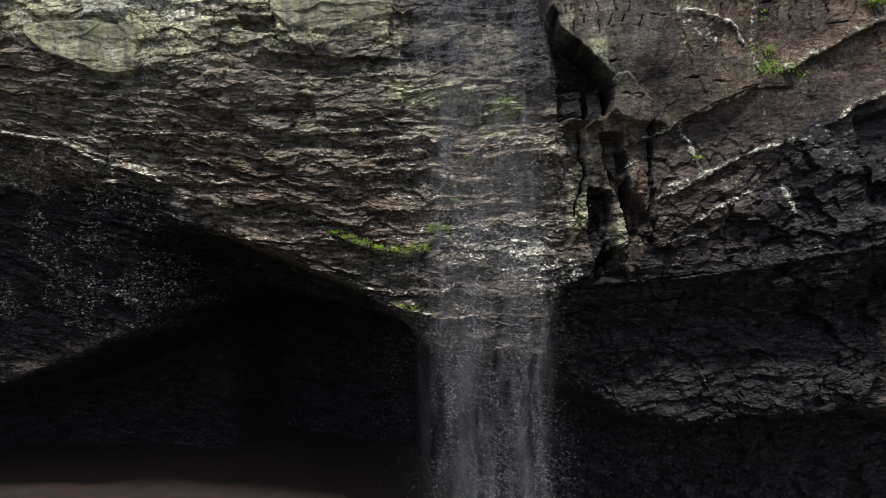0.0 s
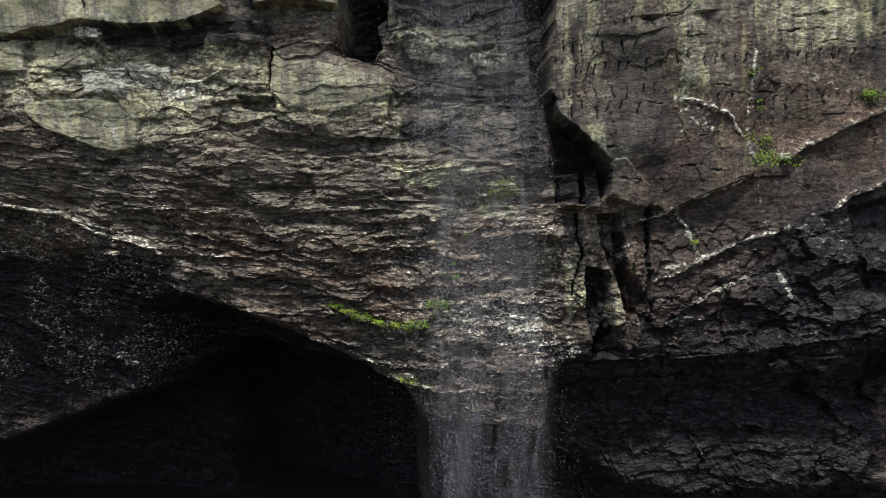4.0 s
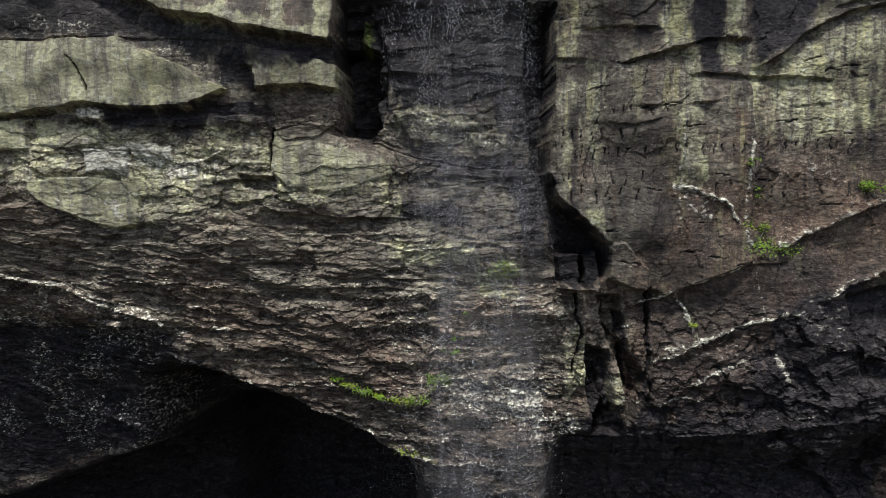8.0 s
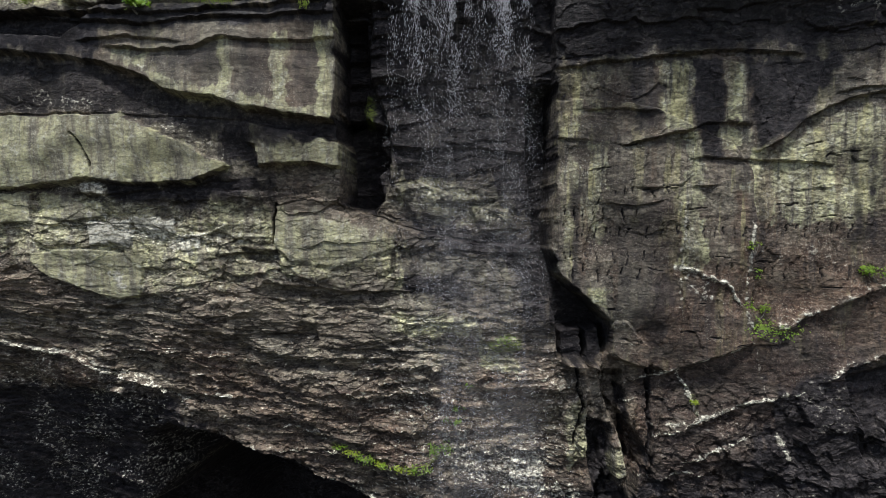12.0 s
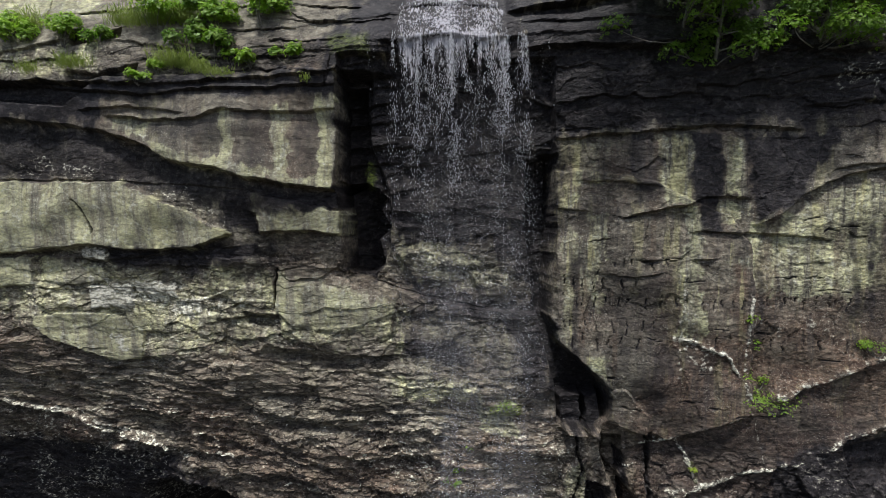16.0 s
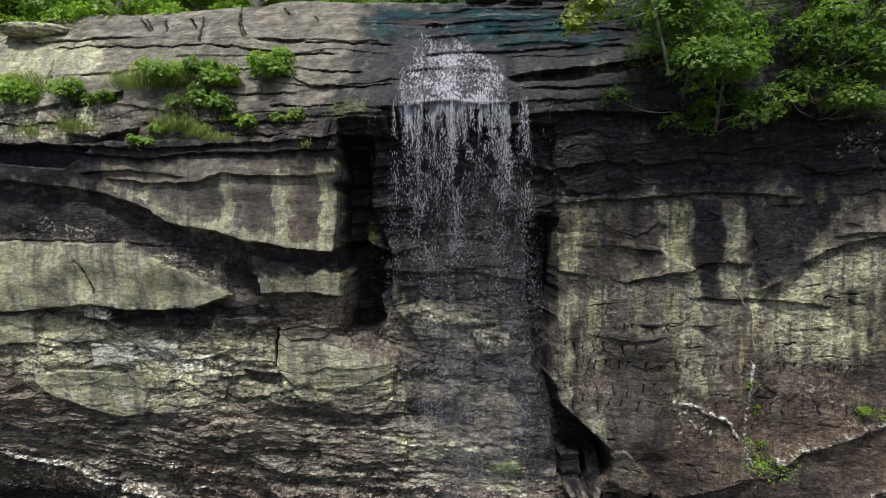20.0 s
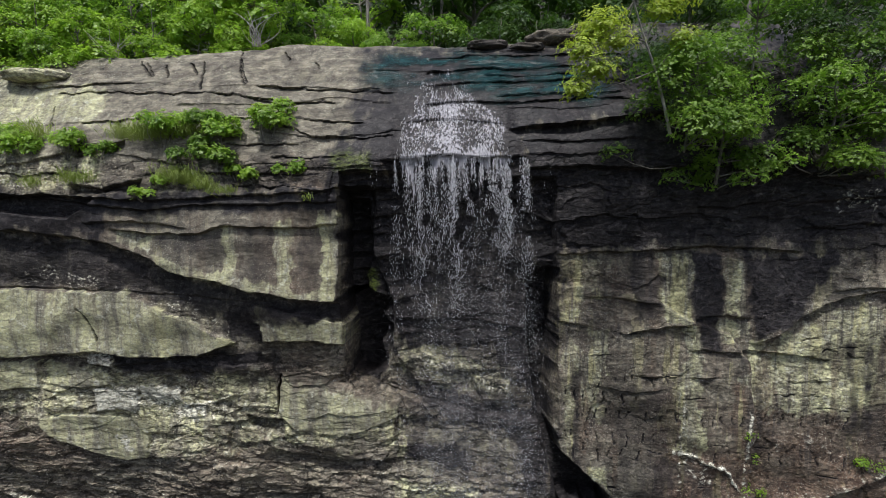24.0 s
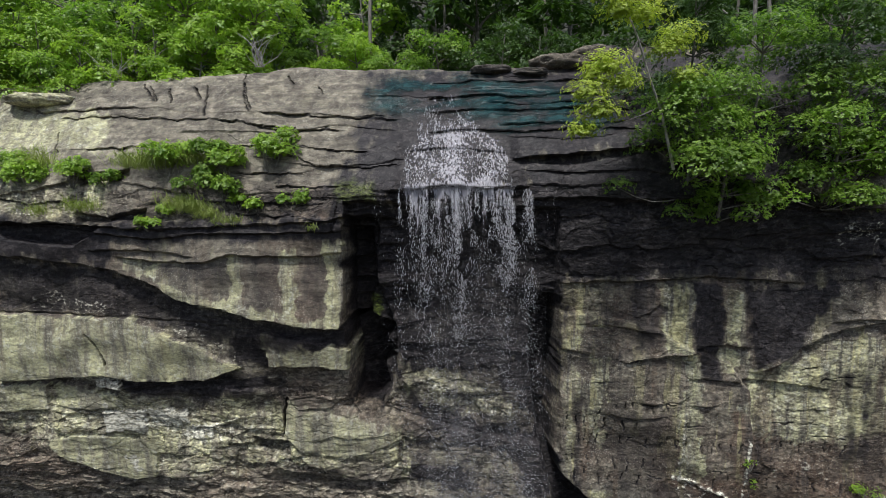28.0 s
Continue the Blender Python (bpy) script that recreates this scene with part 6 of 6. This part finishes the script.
def shrub(label, base, wide, high, leaf, tufts, size=0.10, group="shrubs on the ledge", name="shrub"):
    ob = thing(name, label, "shrub", group, at=base)
    centres, radii = [], []
    for k in range(7):
        ang = np.random.uniform(0, 6.28)
        c = np.array((math.cos(ang) * wide * 0.32, math.sin(ang) * wide * 0.22, high * np.random.uniform(0.35, 0.8)))
        centres.append(c)
        radii.append(0.26 * wide * np.random.uniform(0.7, 1.2))
        v, f = tube(bent((0, 0.05, -0.05), c, 0.1, 4), np.linspace(0.018, 0.006, 4), 5)
        part("stem", mesh_from("stem", v, f, BARK, True), ob)
    p, d = blobs(centres, radii, tufts, 0.85, 0.4)
    v, f = leaves(p, d, size)
    part("foliage", mesh_from("foliage", v, f, leaf), ob)
    return ob


def grass(label, base, wide, high, blades, group="grass tufts on the ledge", hang=0.6):
    ob = thing("grass_tuft", label, "grass", group, at=base)
    r = np.random
    foot = np.stack((r.normal(size=blades) * wide * 0.3, r.normal(size=blades) * 0.10, r.normal(size=blades) * 0.06), 1)
    way = np.stack((r.normal(size=blades) * 0.45, -np.abs(r.normal(size=blades)) * 0.5 - 0.1, np.abs(r.normal(size=blades)) * 0.5 + 0.5), 1)
    way /= np.linalg.norm(way, axis=1, keepdims=True)
    l = (high * r.uniform(0.5, 1.2, blades))[:, None]
    mid = foot + way * l * 0.55
    tip = foot + way * l * 0.9 + np.array((0, 0, -hang)) * l * r.uniform(0.3, 1.0, blades)[:, None]
    w = np.stack((np.full(blades, 0.007), np.zeros(blades), np.zeros(blades)), 1)
    v = np.stack((foot - w, foot + w, mid + w, mid - w, tip), 1).reshape(-1, 3)
    k = 5 * np.arange(blades)[:, None]
    f = np.concatenate((np.concatenate((k + np.array((0, 1, 2)), k + np.array((0, 2, 3)))), k + np.array((3, 2, 4))))
    tagged(part("grass", mesh_from("grass", v, f, GRASS), ob), kind="stuff")
    return ob


def seat(p, sink=0.0):
    """The spot on the rock in front of which p lies: plants root there."""
    x, _, z = p
    return (x, wall_at(x, z) + sink, z)


# shrubs and grass on the top ledge
for p, wide, high, leaf, tufts, label in (
        ((-5.98, 16.80, 27.03), 1.5, 1.0, LEAF_BRIGHT, 420, "bright green leafy shrub on the rock ledge"),
        ((-7.43, 16.80, 26.73), 1.2, 1.1, LEAF_BRIGHT, 330, "bright green leafy shrub on the rock ledge"),
        ((-8.00, 16.80, 27.00), 1.1, 0.8, LEAF, 260, "green shrub rooted on the rock ledge"),
        ((-9.44, 16.90, 26.87), 1.6, 0.9, LEAF_BRIGHT, 330, "wide light green shrub on the rock ledge"),
        ((-5.16, 16.70, 25.86), 0.95, 0.5, LEAF_BRIGHT, 170, "small round bright green shrub under the ledge"),
        ((-12.80, 17.30, 26.58), 1.1, 0.65, LEAF_BRIGHT, 240, "small bright green shrub on the rock ledge"),
        ((-14.39, 17.50, 26.46), 1.2, 0.7, LEAF_BRIGHT, 260, "small bright green shrub on the rock ledge"),
        ((-15.13, 17.60, 26.69), 1.2, 0.9, LEAF_BRIGHT, 230, "light green shrub on the rock ledge"),
        ((-11.54, 17.20, 26.57), 0.8, 0.4, LEAF, 120, "low green shrub on the rock ledge"),
        ((-8.59, 16.80, 26.28), 1.3, 0.7, LEAF, 260, "dark green shrub hanging over the ledge"),
        ((-7.58, 16.80, 26.00), 1.1, 0.6, LEAF, 220, "green shrub hanging over the ledge"),
        ((-6.30, 16.80, 25.75), 0.7, 0.35, LEAF_BRIGHT, 110, "tiny bright green shrub under the ledge"),
        ((-6.95, 16.80, 25.81), 0.7, 0.4, LEAF_BRIGHT, 100, "tiny bright green shrub under the ledge"),
        ((-9.96, 16.60, 25.22), 0.7, 0.25, LEAF_BRIGHT, 70, "sprig of bright green leaves under the ledge"),
        ((-9.34, 16.60, 25.55), 0.6, 0.4, LEAF_BRIGHT, 60, "sprig of bright green leaves under the ledge")):
    shrub(label, seat(p), 1.15 * wide, 1.6 * high, leaf, 2 * tufts, 0.085)
for p, wide, high, blades in (
        ((-10.12, 17.00, 27.30), 1.4, 0.7, 420), ((-8.82, 17.00, 27.42), 1.2, 0.6, 300), ((-14.02, 17.60, 27.36), 0.7, 0.8, 160),
        ((-8.78, 16.60, 25.82), 0.9, 0.7, 320), ((-7.97, 16.60, 25.63), 0.7, 0.5, 160), ((-12.32, 17.10, 25.88), 0.9, 0.5, 200),
        ((-13.80, 17.30, 25.77), 0.7, 0.45, 110), ((-7.24, 16.60, 25.45), 0.8, 0.3, 120), ((-4.41, 16.80, 25.25), 0.2, 0.35, 24)):
    grass("tuft of light green grass on the rock ledge", seat(p), 1.2 * wide, 1.4 * high, blades)

# ferns and moss that hang on the wall
for p, wide, high, leaf, tufts, label in (
        ((-6.97, 19.60, 8.17), 0.5, 0.2, LEAF_YELLOW, 28, "small yellow-green fern on the dark overhang"),
        ((-3.94, 19.00, 9.85), 0.5, 0.16, LEAF_BRIGHT, 45, "bright moss and ferns along a rock rib"),
        ((-3.51, 19.00, 9.65), 0.6, 0.16, LEAF_YELLOW, 50, "bright moss and ferns along a rock rib"),
        ((-3.01, 18.90, 9.48), 0.7, 0.18, LEAF_BRIGHT, 65, "bright moss and ferns along a rock rib"),
        ((-2.51, 18.80, 9.29), 0.7, 0.20, LEAF_YELLOW, 70, "bright moss and ferns along a rock rib"),
        ((-2.03, 18.70, 9.16), 0.8, 0.25, LEAF_BRIGHT, 90, "bright moss and ferns along a rock rib"),
        ((-1.51, 18.70, 9.10), 0.8, 0.25, LEAF_YELLOW, 80, "bright moss and ferns along a rock rib"),
        ((-0.93, 18.60, 9.14), 0.8, 0.35, LEAF_BRIGHT, 100, "bright moss and ferns along a rock rib"),
        ((0.28, 18.30, 10.71), 0.6, 0.6, LEAF, 70, "green ferns behind the falling water"),
        ((9.66, 16.20, 17.39), 0.3, 0.5, LEAF_BRIGHT, 30, "light green ferns growing down a crack"),
        ((-0.24, 18.40, 9.73), 0.8, 0.6, LEAF, 110, "green ferns behind the falling water"),
        ((0.52, 18.30, 11.34), 0.45, 0.7, LEAF_BRIGHT, 70, "green ferns behind the falling water"),
        ((2.07, 17.90, 14.16), 0.9, 0.25, LEAF_BRIGHT, 60, "patch of green ferns on a pale rock"),
        ((0.92, 18.10, 12.44), 0.3, 0.25, LEAF_BRIGHT, 22, "small green fern on the wet rock"),
        ((9.86, 16.10, 16.14), 0.5, 1.2, LEAF_BRIGHT, 120, "light green ferns growing down a crack"),
        ((9.95, 16.00, 15.17), 0.9, 1.0, LEAF_BRIGHT, 170, "light green ferns growing down a crack"),
        ((10.68, 16.00, 14.58), 1.8, 0.7, LEAF_BRIGHT, 240, "light green fern bush on a rib of rock"),
        ((13.34, 15.50, 16.56), 0.9, 0.6, LEAF_BRIGHT, 130, "light green bush at the foot of a rock rib"),
        ((8.32, 16.70, 12.15), 0.25, 0.4, LEAF_YELLOW, 30, "small moss streak on a rock rib"),
        ((-1.33, 18.70, 7.04), 0.9, 0.15, LEAF_YELLOW, 45, "low moss on the lip of the cave")):
    shrub(label, seat(p, -0.03), 1.15 * wide, high, leaf, int(2.2 * tufts), 0.036, "ferns on the wall", "fern")

# the small trees that hang over the wall
for p, height, spread, leaf, tufts, label in (
        ((7.19, 15.00, 26.52), 3.4, 1.9, LEAF, 1500, "dense dark green laurel tree hanging over the cliff"),
        ((8.23, 14.90, 25.70), 2.4, 1.5, LEAF, 900, "dense green laurel hanging over the cliff"),
        ((9.04, 15.60, 27.89), 3.6, 1.8, LEAF, 1300, "dense green laurel above the overhang"),
        ((11.15, 15.00, 26.18), 2.8, 1.6, LEAF, 1100, "dark green laurel on the cliff edge"),
        ((12.50, 15.00, 26.99), 3.4, 1.6, LEAF, 1000, "dark green laurel on the cliff edge"),
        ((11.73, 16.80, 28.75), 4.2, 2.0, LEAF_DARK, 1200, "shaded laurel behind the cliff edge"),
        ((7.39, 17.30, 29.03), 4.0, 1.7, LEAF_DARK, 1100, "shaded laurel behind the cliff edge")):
    tree("laurel_tree", label, "tree", seat(p, 0.15), height, 1.1 * spread, leaf, int(3.4 * tufts), 0.068, 30, 0.06, (random.uniform(-0.4, 0.1), -1.1), 0.05, "laurels over the cliff")

for p, wide, high in (((8.45, 14.9, 25.20), 2.0, 1.0), ((7.60, 14.9, 25.70), 1.8, 1.0), ((9.30, 14.9, 25.60), 1.6, 0.9)):
    shrub("green laurel bush hanging low on the wall", seat(p), wide, high, LEAF, 900, 0.068, "laurels over the cliff", "laurel_bush")

birch = thing("birch_tree", "slender pale-stemmed tree with yellow-green leaves leaning out", "tree", at=(6.46, 15.00, 27.01))
foot = np.array((6.46, 15.00, 27.01))
stem = [np.array(p) - foot for p in ((6.46, 15.00, 27.01), (6.18, 14.80, 27.80), (5.84, 14.60, 28.71), (5.46, 14.40, 29.43), (5.04, 14.20, 30.42), (4.60, 14.10, 31.34), (4.25, 14.00, 32.23))]
v, f = tube(stem, np.linspace(0.045, 0.014, 7), 8)
part("trunk", mesh_from("trunk", v, f, DEADWOOD, True), birch)
tips, sizes = [], []
for k, p, r in ((2, (3.41, 13.60, 27.88), 0.45), (3, (3.84, 13.60, 28.38), 0.6), (3, (3.51, 13.50, 28.86), 0.5), (4, (4.00, 13.50, 29.50), 0.6),
                (4, (4.41, 13.60, 29.10), 0.5), (5, (4.40, 13.70, 30.97), 0.6), (5, (5.18, 14.20, 31.01), 0.6), (4, (5.85, 14.30, 30.15), 0.5),
                (3, (6.28, 14.60, 30.54), 0.6), (2, (6.46, 14.40, 29.43), 0.5), (5, (4.09, 13.70, 31.54), 0.6), (4, (3.59, 13.30, 29.24), 0.35)):
    tip = np.array(p) - foot
    v, f = tube(bent(stem[k], tip, 0.06, 5), np.linspace(0.022, 0.007, 5), 5)
    part("branch", mesh_from("branch", v, f, BARK, True), birch)
    tips.append(tip)
    sizes.append(r)
p, d = blobs(tips, [1.3 * r for r in sizes], 3600, 0.6, 0.1)
v, f = leaves(p, d, 0.080, 5, 0.3)
part("crown", mesh_from("crown", v, f, LEAF_YELLOW), birch)

# the wood behind the edge: a rim of laurels, then taller trees up the slope


def hill(x, y):
    return 29.1 + 0.10 * (y - 20) + 0.55 * max(y - 30, 0)


random.seed(5)
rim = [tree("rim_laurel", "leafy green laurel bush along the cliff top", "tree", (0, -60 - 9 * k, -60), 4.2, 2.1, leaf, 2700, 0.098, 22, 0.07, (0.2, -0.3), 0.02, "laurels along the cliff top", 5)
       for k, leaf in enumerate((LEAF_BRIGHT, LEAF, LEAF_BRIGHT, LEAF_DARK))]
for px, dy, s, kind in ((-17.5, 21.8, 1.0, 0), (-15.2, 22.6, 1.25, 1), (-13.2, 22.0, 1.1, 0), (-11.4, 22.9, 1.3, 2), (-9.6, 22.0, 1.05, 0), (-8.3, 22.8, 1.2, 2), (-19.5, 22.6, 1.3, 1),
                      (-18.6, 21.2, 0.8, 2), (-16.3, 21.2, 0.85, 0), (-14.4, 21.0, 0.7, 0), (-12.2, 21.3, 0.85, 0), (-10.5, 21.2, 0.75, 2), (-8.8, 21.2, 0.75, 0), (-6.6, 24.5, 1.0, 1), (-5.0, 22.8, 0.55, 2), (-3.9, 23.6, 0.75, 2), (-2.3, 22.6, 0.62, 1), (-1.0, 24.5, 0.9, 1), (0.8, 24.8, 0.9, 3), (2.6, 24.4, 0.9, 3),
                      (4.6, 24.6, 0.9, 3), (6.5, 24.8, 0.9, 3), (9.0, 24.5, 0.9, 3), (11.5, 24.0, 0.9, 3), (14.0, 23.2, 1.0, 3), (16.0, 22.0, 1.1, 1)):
    s *= 1.2
    dy += 1.0 if -13.5 < px < -7 else 0.0
    m = pose(px, dy, hill(px, dy) + 0.35, 0, 0, random.uniform(0, 360)) @ Matrix.Scale(s, 4)
    t = copy_thing(rim[kind], m)
    t.scale = (s, s, s)
for t in rim:
    for o in (*t.children_recursive, t):
        bpy.data.objects.remove(o)
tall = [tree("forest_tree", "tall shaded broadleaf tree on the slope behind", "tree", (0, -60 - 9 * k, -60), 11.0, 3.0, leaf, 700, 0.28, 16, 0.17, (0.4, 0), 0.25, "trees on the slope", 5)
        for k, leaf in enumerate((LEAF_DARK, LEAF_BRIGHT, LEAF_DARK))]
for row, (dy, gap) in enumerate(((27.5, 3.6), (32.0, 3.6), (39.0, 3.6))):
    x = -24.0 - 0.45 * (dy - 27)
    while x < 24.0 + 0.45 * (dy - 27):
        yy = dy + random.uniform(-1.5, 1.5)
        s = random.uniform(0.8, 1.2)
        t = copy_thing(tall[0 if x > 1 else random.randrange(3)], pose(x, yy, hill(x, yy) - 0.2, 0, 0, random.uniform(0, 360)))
        t.scale = (s, s, s)
        x += gap * random.uniform(0.7, 1.3)
for t in tall:
    for o in (*t.children_recursive, t):
        bpy.data.objects.remove(o)

# pale trunks and dead branches that show between the bushes
for p, q, r in (((-3.38, 24.00, 32.90), (-3.41, 24.00, 36.24), 0.09), ((12.20, 21.00, 32.32), (12.14, 21.00, 34.91), 0.09), ((16.07, 22.00, 33.07), (15.86, 22.00, 35.33), 0.08),
                ((13.52, 22.00, 33.53), (13.24, 22.00, 35.33), 0.09), ((-0.30, 26.00, 34.14), (-0.15, 26.00, 37.08), 0.07)):
    ob = thing("bare_trunk", "pale grey bare tree trunk among the bushes", "tree", "trunks among the bushes", at=p)
    v, f = tube(bent((0, 0, -1.2), np.array(q) - np.array(p), 0.02, 6), np.linspace(r, r * 0.8, 6), 9)
    part("trunk", mesh_from("trunk", v, f, BARK, True), ob)
for p, wide in (((-13.15, 20.60, 30.98), 1.1), ((-7.50, 21.00, 31.72), 1.0)):
    ob = thing("dead_bush", "bleached bare dead branches at the wood's edge", "dead bush", "dead bushes", at=p)
    for k in range(16):
        tip = np.array((random.uniform(-1, 1) * wide, random.uniform(-0.4, 0.3), random.uniform(0.3, 1.3)))
        v, f = tube(bent((random.uniform(-0.2, 0.2), 0, -0.2), tip, 0.15, 6), np.linspace(0.022, 0.006, 6), 5)
        part("branch", mesh_from("branch", v, f, DEADWOOD, True), ob)


# ---- loose boulders on the shelf ----


def boulder(label, centre, size, seed, pale=0.0, wet_shade=0.0):
    """A worn block: a rounded box pushed about by noise, its foot sunk into the shelf."""
    a, b = np.meshgrid(np.linspace(0, 2 * math.pi, 49)[:-1], np.linspace(-math.pi / 2, math.pi / 2, 25))
    d = np.stack((np.cos(b) * np.cos(a), np.cos(b) * np.sin(a), np.sin(b)), -1)
    d = np.sign(d) * np.abs(d) ** 0.78                # squarer than a ball
    d *= (1 + 0.22 * fractal(a * 1.2 + seed, b * 1.6, seed, 4, 0.6))[..., None]
    d[:, -1] = 0.5 * (d[:, -2] + d[:, 0])
    idx = np.arange(a.size).reshape(a.shape)
    nxt = np.roll(idx, -1, 1)
    faces = np.stack((idx[:-1], nxt[:-1], nxt[1:], idx[1:]), -1).reshape(-1, 4)
    me = mesh_from("boulder", (d * np.array(size) / 2).reshape(-1, 3), faces, ROCK, True)
    at = me.color_attributes.new("marks", "FLOAT_COLOR", "POINT")
    at.data.foreach_set("color", np.tile((pale, wet_shade, 0.0, 0.0), a.size).astype(np.float32))
    at = me.color_attributes.new("habit", "FLOAT_COLOR", "POINT")
    at.data.foreach_set("color", np.tile((0.4, 0.2, 0.2, 0.4), a.size).astype(np.float32))
    ob = new("boulder", me)
    ob.location = centre
    return tagged(ob, label, "boulder", "boulders on the shelf")


for label, p, size, pale, wet_shade, sink in (
        ("large grey-brown boulder at the edge of the wood", (4.13, 19.60, 31.18), (2.2, 1.2, 0.6), 0.1, 0.25, 0.0),
        ("grey boulder beside the large one on the shelf", (5.33, 19.40, 31.45), (1.5, 1.1, 0.7), 0.1, 0.2, 0.0),
        ("low dark wet stone beside the stream", (1.55, 19.40, 30.85), (1.5, 0.9, 0.35), 0.1, 0.6, 0.0),
        ("low dark wet stone beside the stream", (2.93, 19.30, 30.70), (1.2, 0.8, 0.3), 0.1, 0.6, 0.0),
        ("flat pale slab of rock at the wood's edge", (-15.12, 19.40, 29.92), (2.5, 1.2, 0.5), 0.8, 0.0, 0.0)):
    x, _, z = p
    boulder(label, (x, wall_at(x, z) - 0.05, z), size, 401 + int(10 * x), pale, wet_shade)
